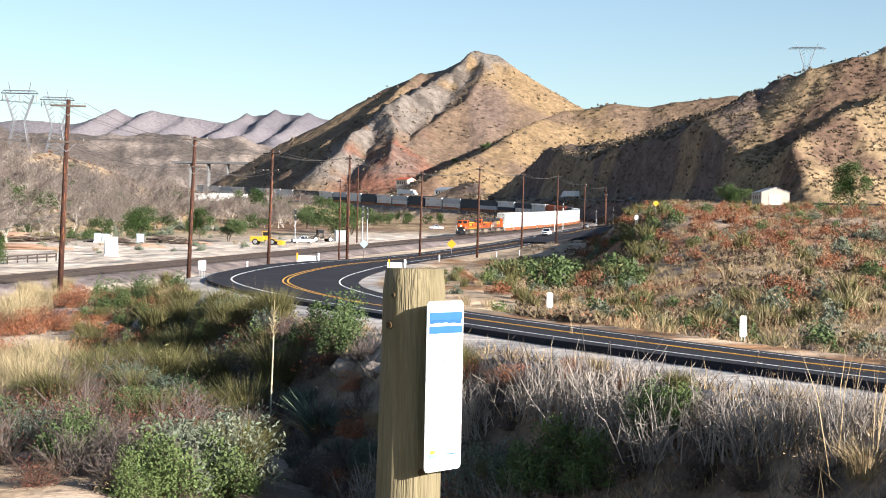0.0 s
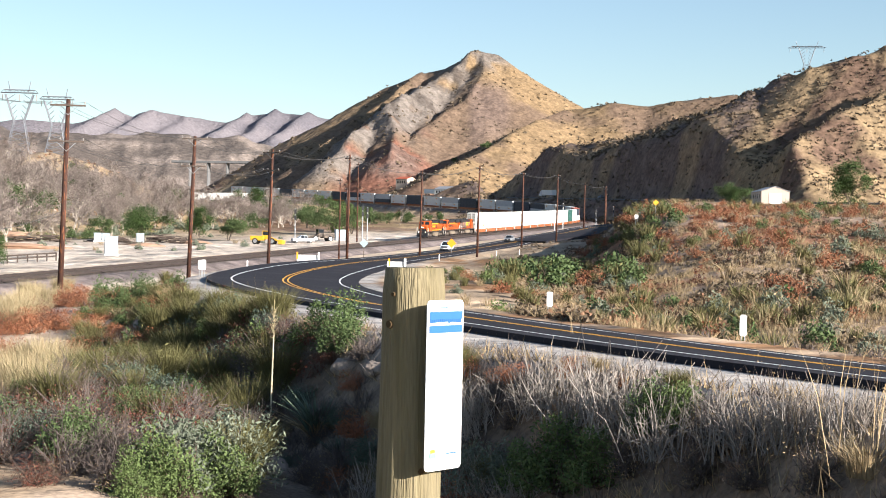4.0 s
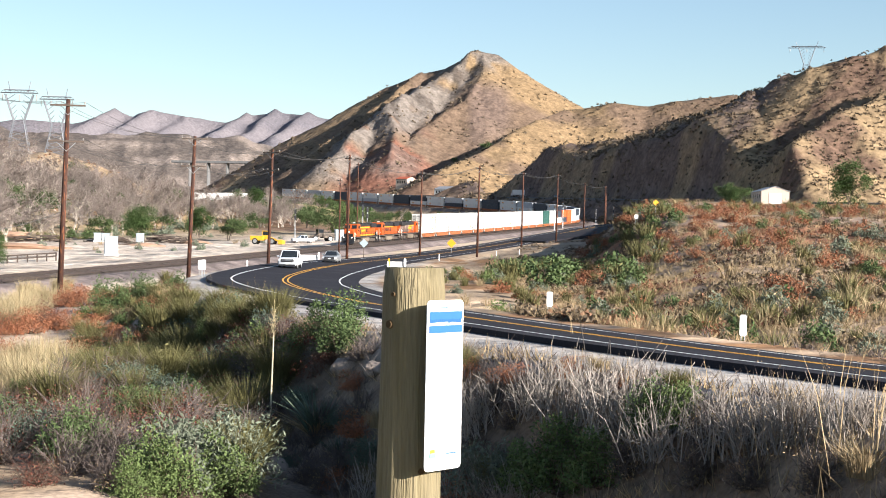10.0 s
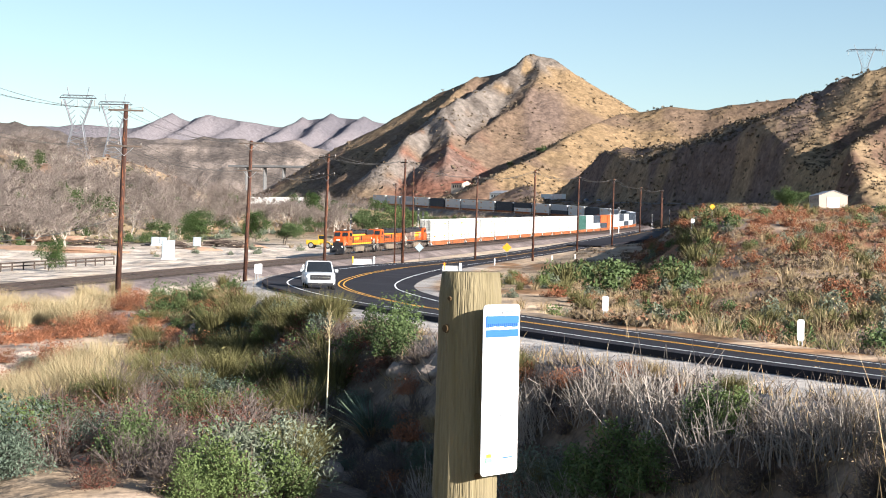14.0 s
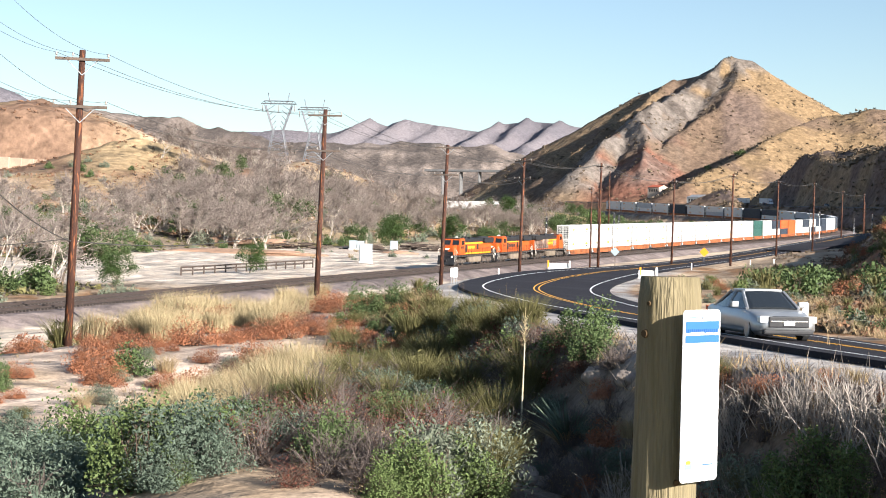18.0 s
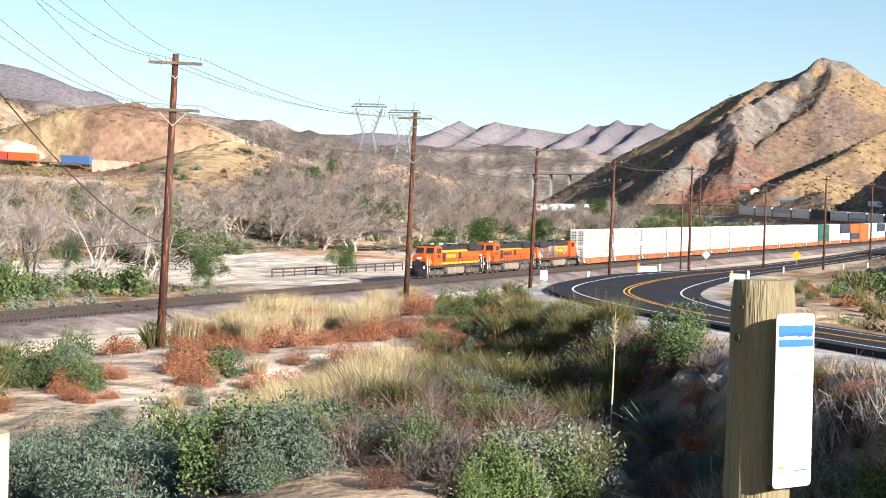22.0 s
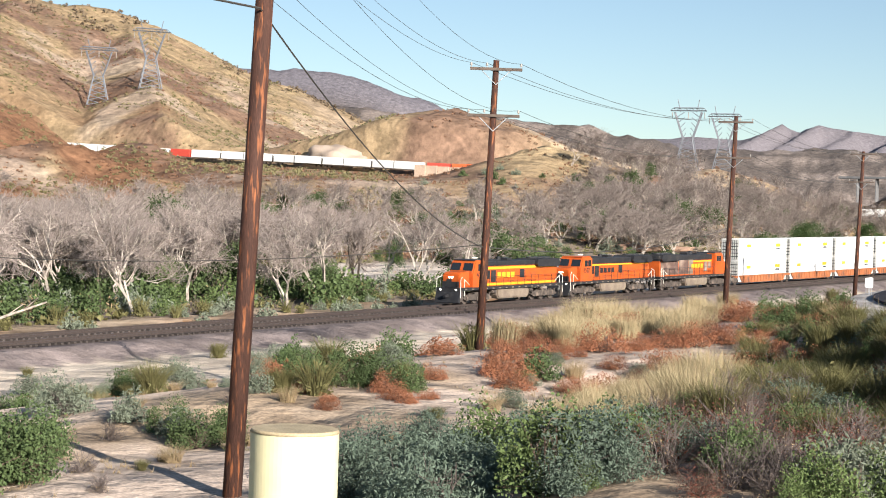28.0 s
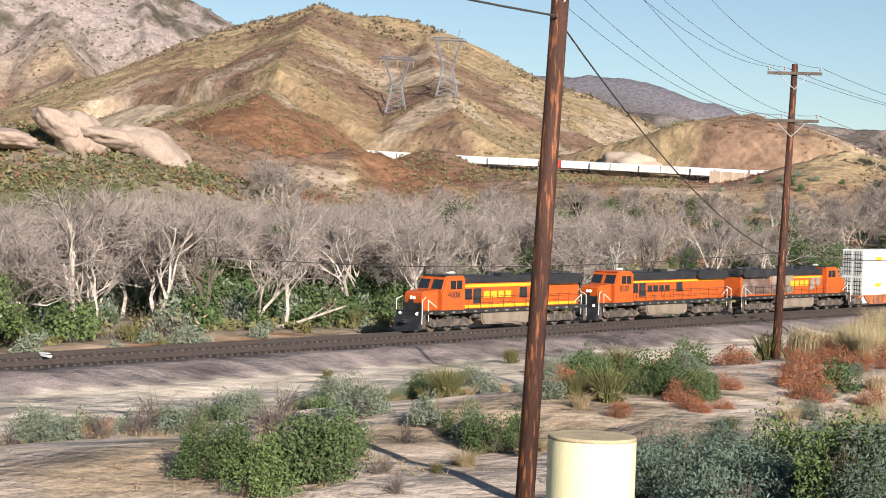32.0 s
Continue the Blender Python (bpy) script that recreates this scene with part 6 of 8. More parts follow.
M_tan_wall = mat("tan_shotcrete", (0.42, 0.31, 0.23), 0.9, var=0.2, scale=0.3, bump=0.3)
wall = new("retaining_wall", None)
tagged(wall, "long tan retaining wall on the far hillside", "wall")
for k in range(10):
    bm = bmesh.new()
    box(bm, -232.5 + k * 4.0, -228.6 + k * 4.0, 541.0 + k * 0.9, 542.0 + k * 0.9, 26, 35.2 - 0.2 * k)
    part("wall_panel", bm, M_tan_wall, wall)
M_dune = mat("pale_cut_sand", (0.40, 0.31, 0.24), 0.95, var=0.12, scale=0.2, bump=0.4)
for b, dd, w, dpt, h in ((-25.85, 629, 30, 18, 7.0), (-23.6, 626, 34, 18, 5.0)):
    x, y = at(b, dd)
    ob = heap(x, y, w, dpt, h, M_dune, "pale mound of cut sand on the far hillside")
    ob.location.z = 36.0
# the other train, far off: flat cars with single boxes
far_movers = []
M_cont["red"] = mat("red_box", (0.45, 0.06, 0.04), 0.6, var=0.1)


def far_box(kind, length, label):
    root = new("container", None)
    tagged(root, label, "container", "containers on the far train")
    bm = bmesh.new()
    box(bm, -1.3, 1.3, 0, length, 0, 2.7, 0.04)
    part("shell", bm, M_cont[kind], root)
    bm = bmesh.new()
    for q in (0.15, length * 0.5, length - 0.15):
        box(bm, 1.3, 1.34, q - 0.08, q + 0.08, 0, 2.7)
        box(bm, -1.34, -1.3, q - 0.08, q + 0.08, 0, 2.7)
    part("frame_rail", bm, M_cont[kind], root)
    return root


def far_flat_car():
    root = new("flat_car", None)
    tagged(root, "dark low flat car of a far freight train", "rail car", "cars of the far train")
    bm = bmesh.new()
    box(bm, -1.3, 1.3, 0, 20.2, 0.7, 1.05, 0.03)
    part("deck", bm, M_under, root)
    for q in (2.0, 18.2):
        bm = bmesh.new()
        for e in (-0.9, 0.9):
            for sx in (-0.75, 0.75):
                rod(bm, (sx - 0.07, q + e, 0.42), (sx + 0.07, q + e, 0.42), 0.42, n=12)
        part("bogie", bm, M_under, root)
    return root


for k, (a, b) in enumerate([("blue", ""), ("orange", "red")] + [("white", "white")] * 4 + [("white", "red")] + [("white", "white")] * 5):
    far_movers.append((far_flat_car(), k * 20.9 + 20.2, 0.0))
    far_movers.append((far_box(a, 11.0, f"{a} box on a flat car of the far train"), k * 20.9 + 11.2, 1.05))
    if b:
        far_movers.append((far_box(b, 8.3, f"{b} box on a flat car of the far train"), k * 20.9 + 20.0, 1.05))


# ---------------------------------------------------------------- transmission towers
M_tower = mat("dull_tower_steel", (0.20, 0.21, 0.23), 0.6, metal=0.3, var=0.1)


def pylon(x, y, zb, h, half, turn, label="far grey lattice transmission tower"):
    root = new("transmission_tower", None)
    tagged(root, label, "transmission tower", "transmission towers")
    t_ = max(0.13, h * 0.008)
    w0, w1 = h * 0.16, h * 0.10
    hz = h * 0.82
    for sx in (-1, 1):
        for sy in (-1, 1):
            bm = bmesh.new()
            rod(bm, (sx * w0, sy * w0 * 0.6, 0), (sx * w1 * 0.7, sy * w1 * 0.5, h * 0.45), t_, n=4)
            rod(bm, (sx * w1 * 0.7, sy * w1 * 0.5, h * 0.45), (sx * w0 * 1.2, sy * w1 * 0.5, hz), t_, n=4)
            part("leg", bm, M_tower, root)
    for k in range(6):
        z0, z1 = h * 0.075 * k, h * 0.075 * (k + 1)
        wa, wb = w0 + (w1 * 0.7 - w0) * z0 / (h * 0.45), w0 + (w1 * 0.7 - w0) * z1 / (h * 0.45)
        for s in (-1, 1):
            bm = bmesh.new()
            rod(bm, (s * wa, -wa * 0.6, z0), (-s * wb, -wb * 0.6, z1), t_ * 0.6, n=4)
            part("brace", bm, M_tower, root)
    for k in range(5):
        z0, z1 = h * (0.45 + 0.074 * k), h * (0.45 + 0.074 * (k + 1))
        wa, wb = (w1 * 0.7 + (w0 * 1.2 - w1 * 0.7) * (z / h - 0.45) / 0.37 for z in (z0, z1))
        for s in (-1, 1):
            bm = bmesh.new()
            rod(bm, (s * wa, 0, z0), (s * wb * 0.3, 0, z1), t_ * 0.6, n=4)
            part("brace", bm, M_tower, root)
    bm = bmesh.new()
    for sy in (-0.6, 0.6):
        rod(bm, (-half, 0, hz + h * 0.02), (half, 0, hz + h * 0.02), t_, n=4)
        rod(bm, (-half * 0.8, sy, hz + h * 0.06), (half * 0.8, sy, hz + h * 0.06), t_ * 0.8, n=4)
    for k in range(12):
        a, b = -half + half * k / 6, -half + half * (k + 1) / 6
        rod(bm, (a, 0, hz + h * (0.02 + 0.04 * (k % 2))), (b, 0, hz + h * (0.06 - 0.04 * (k % 2))), t_ * 0.5, n=4)
    part("crossarm", bm, M_tower, root)
    for s in (-1, 1):
        bm = bmesh.new()
        rod(bm, (s * half * 0.45, 0, hz), (s * half * 0.6, 0, h), t_ * 0.7, n=4)
        part("peak", bm, M_tower, root)
    for q in (-0.9, 0, 0.9):
        bm = bmesh.new()
        rod(bm, (q * half, 0, hz - h * 0.09), (q * half, 0, hz), t_ * 0.7, n=4)
        part("insulator_string", bm, M_insul, root)
    root.matrix_basis = pose(x, y, zb, 0, 0, turn)


pylon(*at(11.98, 892), gz(*at(11.98, 892)) - 1.5, 21, 9.5, -12)
pylon(-219.5, 873, 50, 37, 9.5, 5)
pylon(-204, 890, 50, 35, 9.0, 5)
pylon(-408, 608, gz(-408, 608) - 1, 28, 8, 40, "grey lattice transmission tower on the hillside")
pylon(-388, 617, gz(-388, 617) - 1, 29, 8, 40, "grey lattice transmission tower on the hillside")


# ---------------------------------------------------------------- sandstone outcrops on the green hill
M_rock = mat("pink_sandstone", (0.34, 0.255, 0.20), 0.95, var=0.18, scale=0.25, bump=0.6, dirt=(0.26, 0.185, 0.145), dirt_scale=0.2)
M_boulder = mat("pale_boulder", (0.27, 0.22, 0.185), 0.95, var=0.2, scale=1.5, bump=0.5)


def outcrop(b, dist, z, w, h, seed, m_=None, lean=20, label="rounded pink sandstone outcrop on the hillside", name="rock_outcrop"):
    bm = bmesh.new()
    bmesh.ops.create_icosphere(bm, subdivisions=4, radius=1)
    for v in bm.verts:
        n = noise.fractal(v.co * 1.3 + Vector((seed * 7.1, 0, 0)), 1.0, 2.1, 5) * 0.6
        n += 0.35 * abs(noise.noise(v.co * 3.1 + Vector((0, seed, 0))))
        v.co = Vector((v.co.x * w / 2, v.co.y * w / 2.4, v.co.z * h / 2)) * (1 + 0.36 * n)
    ob = part(name, bm, m_ or M_rock, None, shade=True)
    tagged(ob, label, "rock", "outcrops")
    x, y = at(b, dist)
    ob.matrix_basis = pose(x, y, z, 0, lean, -b)
    return ob


for k, (b, z, w, h, lean) in enumerate(((-44.9, 29.6, 9, 4, 24), (-44.35, 28.2, 8, 7, 50), (-43.9, 26.6, 7, 5, 30), (-43.3, 28.0, 12, 3.4, 4), (-42.7, 27.6, 9, 4.5, -8), (-42.2, 27.2, 11, 5.5, 14), (-41.75, 25.2, 12, 6.5, 32), (-41.35, 23.0, 12, 6.5, 42), (-41.0, 20.9, 11, 6, 44), (-40.6, 20.4, 5, 5, 10),
                                        (-40.45, 18.0, 9, 4.5, 36), (-40.0, 16.6, 9, 3.6, 30), (-39.6, 15.6, 7, 2.6, 24), (-46.6, 27.0, 9, 3, 6))):
    outcrop(b, 308, z - 2.9, w * 1.15, h * 1.1, k, lean=lean)
# ---------------------------------------------------------------- plants
def leaf_mat(name, col, island=0.35, rough=0.7):
    return mat(name, col, rough, var=0.15, scale=3, island=island, spec=0.15)


L_green = leaf_mat("green_leaves", (0.07, 0.10, 0.038))
L_bright = leaf_mat("bright_green_leaves", (0.095, 0.13, 0.045))
L_sage = leaf_mat("grey_green_leaves", (0.15, 0.17, 0.12))
L_blue = leaf_mat("blue_green_leaves", (0.095, 0.125, 0.09))
L_olive = leaf_mat("olive_twigs", (0.12, 0.11, 0.045))
L_rust = leaf_mat("rust_flower_heads", (0.255, 0.105, 0.055))
L_darkrust = leaf_mat("dark_rust_heads", (0.12, 0.042, 0.028))
L_straw = leaf_mat("straw_blades", (0.35, 0.285, 0.165))
L_tan = leaf_mat("tan_blades", (0.30, 0.22, 0.125))
L_grey = leaf_mat("grey_dead_twigs", (0.118, 0.094, 0.083))
L_pale = leaf_mat("pale_bleached_twigs", (0.30, 0.26, 0.225))
L_brown = leaf_mat("brown_twigs", (0.105, 0.072, 0.055))
L_mauve = leaf_mat("bare_grey_twigs", (0.25, 0.205, 0.18))
L_bark = mat("white_bark", (0.44, 0.38, 0.32), 0.85, var=0.3, scale=1.5, dirt=(0.22, 0.18, 0.15), dirt_scale=2)
L_dark_bark = mat("dark_bark", (0.11, 0.085, 0.065), 0.9, var=0.3, scale=2)
L_dark_green = leaf_mat("dark_green_leaves", (0.045, 0.075, 0.022))


def unit(v):
    return v / np.maximum(np.linalg.norm(v, axis=-1, keepdims=True), 1e-9)


def leaves(rng, pts, size, flat=0.0, long=1.6):
    """Diamond leaves, two triangles each, at points, in random directions."""
    n = len(pts)
    a = unit(rng.normal(size=(n, 3)) * [1, 1, 1 - flat] + [0, 0, 0.35])
    b = unit(np.cross(a, rng.normal(size=(n, 3))))
    s = size * rng.uniform(0.6, 1.3, (n, 1))
    p0, p1, p2, p3 = pts - a * s * long / 2, pts + b * s / 2, pts + a * s * long / 2, pts - b * s / 2
    return np.concatenate([np.stack([p0, p1, p2], 1), np.stack([p0, p2, p3], 1)])


def sticks(rng, a, b, w0, w1):
    """Thin tapered three-sided sticks from a to b."""
    d = unit(b - a)
    u = unit(np.cross(d, rng.normal(size=a.shape)))
    v = np.cross(d, u)
    out = []
    ang = [0, 2.094, 4.189]
    ra = [a + (u * math.cos(t) + v * math.sin(t)) * w0 for t in ang]
    rb = [b + (u * math.cos(t) + v * math.sin(t)) * w1 for t in ang]
    for i in range(3):
        j = (i + 1) % 3
        out += [np.stack([ra[i], ra[j], rb[j]], 1), np.stack([ra[i], rb[j], rb[i]], 1)]
    return np.concatenate(out)


def blades(rng, n, rad, h, w, lean, curl=0.35, spread=0.5):
    """Curved blades that rise from a disc, three triangles each."""
    ang, r = rng.uniform(0, 2 * math.pi, n), rad * np.sqrt(rng.random(n)) * spread
    base = np.stack([r * np.cos(ang), r * np.sin(ang), np.zeros(n)], 1)
    out = np.stack([np.cos(ang), np.sin(ang), np.zeros(n)], 1) * lean * rng.uniform(0.2, 1.2, (n, 1)) + rng.normal(size=(n, 3)) * [0.12, 0.12, 0]
    hh = h * rng.uniform(0.55, 1.1, (n, 1))
    m = base + out * hh * 0.45 + [0, 0, 1] * hh * 0.55
    t = base + out * hh * (1 + curl) + [0, 0, 1] * hh * rng.uniform(0.8, 1.0, (n, 1))
    side = unit(np.stack([-np.sin(ang), np.cos(ang), np.zeros(n)], 1) + rng.normal(size=(n, 3)) * 0.5) * w
    return np.concatenate([np.stack([base - side, base + side, m + side * 0.7], 1), np.stack([base - side, m + side * 0.7, m - side * 0.7], 1), np.stack([m - side * 0.7, m + side * 0.7, t], 1)])


def mound(rng, n, rx, rz, lumps=9, low=0.05):
    """Points in the outer shell of an uneven mound of lumps."""
    c = unit(rng.normal(size=(lumps, 3)) * [1, 1, 0.7])
    c[:, 2] = np.abs(c[:, 2])
    c = c * rng.uniform(0.35, 0.75, (lumps, 1)) * [rx, rx, rz]
    which = rng.integers(0, lumps, n)
    rr_ = rng.uniform(0.25, 0.5, lumps)[which][:, None]
    p = c[which] + unit(rng.normal(size=(n, 3))) * rr_ * [rx, rx, rz * 0.9] * rng.uniform(0.55, 1.05, (n, 1))
    p[:, 2] = np.abs(p[:, 2]) + low * rz
    return p


plain_blades, plain_mound, plain_leaves = blades, mound, leaves


def shrub_meshes(kind, seed, far=False):
    """Triangles and materials of the twigs and the leaves of one shrub about 1 m high and 1.2 m across; far ones have fewer, larger leaves."""
    rng = np.random.default_rng(seed)
    tri_mesh = lambda name, t, m_: (t, m_)
    thin, big = ((1.0, 1.0), (0.12, 2.6), (0.4, 1.6))[int(far)]
    blades = lambda rng, n, rad, h, w, *a: plain_blades(rng, max(4, int(n * thin)), rad, h, w * big, *a)
    mound = lambda rng, n, *a: plain_mound(rng, max(5, int(n * thin)), *a)
    leaves = lambda rng, p, s, **k: plain_leaves(rng, p, s * big, **k)

    def stems(n, rx, rz, w, m_, fork=3):
        n, w, fork = max(5, int(n * thin)), w * (1.2 if far else 1), (2 if far else fork)
        tip = plain_mound(rng, n, rx, rz)
        base = rng.normal(size=(n, 3)) * [0.06, 0.06, 0]
        mid = base + (tip - base) * 0.55 + rng.normal(size=(n, 3)) * 0.05
        t = [sticks(rng, base, mid, w, w * 0.7), sticks(rng, mid, tip, w * 0.7, w * 0.35)]
        for _ in range(fork):
            q = mid + (tip - mid) * rng.uniform(0.1, 0.9, (n, 1))
            e = q + (tip - mid) * 0.4 + rng.normal(size=(n, 3)) * 0.12
            t.append(sticks(rng, q, e, w * 0.4, w * 0.2))
        return tri_mesh("twigs", np.concatenate(t), m_)
    if kind == "green":
        return stems(40, 0.55, 0.9, 0.010, L_brown, 2), tri_mesh("leaves", leaves(rng, mound(rng, 5200, 0.62, 1.0, 22), 0.028), L_green)
    if kind == "bright":
        return stems(40, 0.55, 0.9, 0.010, L_brown, 2), tri_mesh("leaves", leaves(rng, mound(rng, 5000, 0.62, 1.0, 24), 0.027), L_bright)
    if kind == "sage":
        p = mound(rng, 4200, 0.62, 0.85, 18)
        return stems(50, 0.55, 0.8, 0.009, L_grey, 2), tri_mesh("leaves", np.concatenate([leaves(rng, p, 0.020, long=3.2)]), L_sage)
    if kind == "blue":
        p = mound(rng, 5200, 0.66, 0.9, 24)
        return stems(50, 0.55, 0.8, 0.009, L_grey, 2), tri_mesh("leaves", leaves(rng, p, 0.019, long=3.4), L_blue)
    if kind == "olive":
        return stems(30, 0.5, 0.8, 0.008, L_brown, 2), tri_mesh("leaves", np.concatenate([blades(rng, 900, 0.4, 1.0, 0.0065, 0.55, 0.1), leaves(rng, mound(rng, 700, 0.55, 0.9, 12), 0.03, long=3)]), L_olive)
    if kind == "rust":
        p = mound(rng, 3600, 0.65, 0.72, 18)
        return stems(50, 0.55, 0.65, 0.007, L_brown, 3), tri_mesh("leaves", leaves(rng, p, 0.022, long=1.6), L_rust)
    if kind == "darkrust":
        p = mound(rng, 900, 0.65, 0.8, 14)
        return stems(80, 0.6, 0.75, 0.007, L_brown, 4), tri_mesh("leaves", leaves(rng, p, 0.020, long=1.8), L_darkrust)
    if kind == "dead":
        p = mound(rng, 260, 0.62, 0.85, 12)
        return stems(80, 0.62, 0.95, 0.0125, L_grey, 5), tri_mesh("leaves", leaves(rng, p, 0.016, long=2.6), L_tan)
    if kind == "brittle":
        n = 70
        base = rng.normal(size=(n, 3)) * [0.28, 0.28, 0]
        tip = base + rng.normal(size=(n, 3)) * [0.24, 0.24, 0] + np.stack([np.zeros(n), np.zeros(n), rng.uniform(0.5, 1.1, n)], 1)
        mid = (base + tip) / 2 + rng.normal(size=(n, 3)) * 0.04
        t = [sticks(rng, base, mid, 0.011, 0.009), sticks(rng, mid, tip, 0.009, 0.004)]
        for _ in range(4):
            q = mid + (tip - mid) * rng.uniform(-0.6, 0.9, (n, 1))
            t.append(sticks(rng, q, q + (tip - mid) * 0.5 + rng.normal(size=(n, 3)) * 0.13, 0.0062, 0.0035))
        return tri_mesh("twigs", np.concatenate(t), L_pale), tri_mesh("leaves", leaves(rng, plain_mound(rng, 160, 0.5, 0.9), 0.016, long=2.6), L_tan)
    if kind == "straw":
        return tri_mesh("stalks", blades(rng, 260, 0.5, 1.15, 0.006, 0.14, 0.2, 1.0), L_tan), tri_mesh("leaves", blades(rng, 900, 0.55, 1.05, 0.0075, 0.22, 0.35, 1.0), L_straw)
    if kind == "tuft":
        return tri_mesh("stalks", blades(rng, 60, 0.25, 0.9, 0.005, 0.4, 0.4, 1.0), L_straw), tri_mesh("leaves", blades(rng, 360, 0.3, 0.75, 0.007, 0.55, 0.6, 1.0), L_tan)
    if kind == "yucca":
        return tri_mesh("old_leaves", blades(rng, 90, 0.2, 0.55, 0.016, 1.3, 0.1), L_tan), tri_mesh("leaves", blades(rng, 190, 0.2, 0.85, 0.017, 0.8, 0.05), L_blue)


SPEC = {  # label, category, copies of the shape
    "green": ("dense dark green leafy shrub on dry soil", "shrub"), "bright": ("bright green leafy shrub on dry soil", "shrub"), "sage": ("pale grey-green sagebrush mound on sandy soil", "shrub"),
    "blue": ("blue-green feathery sagebrush on the bank", "shrub"), "olive": ("olive-green broom-like shrub with upright twigs", "shrub"), "rust": ("rust-coloured dry buckwheat mound on sandy soil", "shrub"),
    "darkrust": ("dark reddish twiggy shrub on the bank", "shrub"), "dead": ("grey leafless dead brush with tangled twigs", "dead shrub"), "straw": ("tall blond dry grass clump", "grass"), "brittle": ("pale bleached brittle brush with upright twigs", "dead shrub"),
    "tuft": ("arching tan bunch grass tuft", "grass"), "yucca": ("spiky blue-green yucca rosette on the bank", "yucca")}
near_shapes = {k: [shrub_meshes(k, 100 * i + len(k) * 7 + sum(map(ord, k))) for i in range(3)] for k in SPEC}
shapes = {k: [tuple(tri_mesh(nm, *p) for nm, p in zip(("twigs", "leaves"), pair)) for pair in v_] for k, v_ in near_shapes.items()}
mid_shapes = {k: [shrub_meshes(k, 700 * i + sum(map(ord, k)), 2) for i in range(4)] for k in SPEC}
far_shapes = {k: [shrub_meshes(k, 900 * i + sum(map(ord, k)), True) for i in range(4)] for k in SPEC}
prng = np.random.default_rng(77)
joined = {}


def plant_far(kind, x, y, size, tall, z, area):
    """Adds a distant plant to the joined growth of an area."""
    (ta, ma), (tb, mb) = (near_shapes[kind][prng.integers(0, 3)] if area[0] == "b" else mid_shapes[kind][prng.integers(0, 4)] if area[0] == "f" else far_shapes[kind][prng.integers(0, 4)])
    a = prng.uniform(0, 2 * math.pi)
    rot = np.array([[math.cos(a), -math.sin(a), 0], [math.sin(a), math.cos(a), 0], [0, 0, tall]]) * size
    for t, m_ in ((ta, ma), (tb, mb)):
        joined.setdefault((area, kind), {}).setdefault(m_, []).append(t @ rot.T + np.array([x, y, z - 0.03]))


def plant(kind, x, y, size, tall=1.0, z=None):
    a, b = shapes[kind][prng.integers(0, 3)]
    root = new("yucca" if kind == "yucca" else "grass_clump" if kind in ("straw", "tuft") else "shrub", a)
    lab, cat = SPEC[kind]
    tagged(root, lab, cat, f"{kind} plants")
    child = new("leaves", b)
    child.parent = root
    zz = gz(x, y) if z is None else z
    root.matrix_basis = pose(x, y, zz - 0.03, prng.uniform(-6, 6), prng.uniform(-6, 6), prng.uniform(0, 360)) @ Matrix.Diagonal((size, size, size * tall, 1))
    return root


def scatter(n, b0, b1, d0, d1, mix, lo, hi, keep=None, tall=1.0, area=""):
    """Plants of a mix of kinds over a sector of the ground seen from the viewpoint."""
    kinds, wts = zip(*mix)
    wts = np.array(wts) / sum(wts)
    bb, dd = prng.uniform(b0, b1, n * 3), np.sqrt(prng.uniform(d0 * d0, d1 * d1, n * 3))
    x, y = dd * np.sin(np.radians(bb)), dd * np.cos(np.radians(bb))
    dr, _, _ = nearest(road, x, y, 2)
    dt, _, st = nearest(track, x, y, 8)
    ok = (dr > (7.4 if area[:1] in ('b', 'f') else 8.6)) & (np.abs(dt * st - 2.3) > 9.2)
    if keep:
        ok &= keep(x, y, dt * st)
    x, y = x[ok][:n], y[ok][:n]
    zz = ground(x, y)
    for i in range(len(x)):
        kind, size = str(prng.choice(kinds, p=wts)), prng.uniform(lo, hi)
        if area:
            plant_far(kind, x[i], y[i], size, tall, zz[i], area)
        else:
            plant(kind, x[i], y[i], size, tall, zz[i])


dense = lambda size, cut, seed: (lambda x, y, d: fbm(x, y, size, 3, seed) > cut)
bench_only = lambda x, y, d: d > 27
# sandy flat between the bank and the line
scatter(40, -21, -9.5, 62, 110, [("rust", 5), ("darkrust", 1)], 1.2, 2.5, lambda x, y, d: (d > 27) & (fbm(x, y, 12, 3, 41) > 0.47))
scatter(34, -30, -17, 58, 84, [("rust", 4), ("tuft", 1), ("sage", 1)], 0.6, 1.4, lambda x, y, d: (d > 27) & (fbm(x, y, 10, 3, 42) > 0.5))
scatter(44, -20.5, -13.0, 82, 108, [("straw", 1)], 1.0, 1.7, lambda x, y, d: (d > 27) & (fbm(x, y, 9, 3, 43) > 0.42))
scatter(44, -19.5, -12.0, 44, 70, [("straw", 1)], 0.9, 1.45, lambda x, y, d: np.abs(x + 14.6 + 0.10 * (y - 45)) < 1.5)
scatter(60, -44, -20, 74, 96, [("sage", 5), ("olive", 2), ("tuft", 1)], 0.8, 1.7, lambda x, y, d: (d > 28) & (d < 42), area="flat_growth")
scatter(18, -46, -22, 60, 84, [("green", 3), ("olive", 2), ("sage", 2), ("rust", 1)], 0.9, 2.0, lambda x, y, d: (d > 30) & (fbm(x, y, 11, 3, 44) > 0.46))
scatter(14, -48, -31, 44, 66, [("green", 2), ("dead", 2), ("sage", 2), ("tuft", 1)], 1.0, 2.0, lambda x, y, d: (d > 32) & (fbm(x, y, 9, 3, 45) > 0.45))
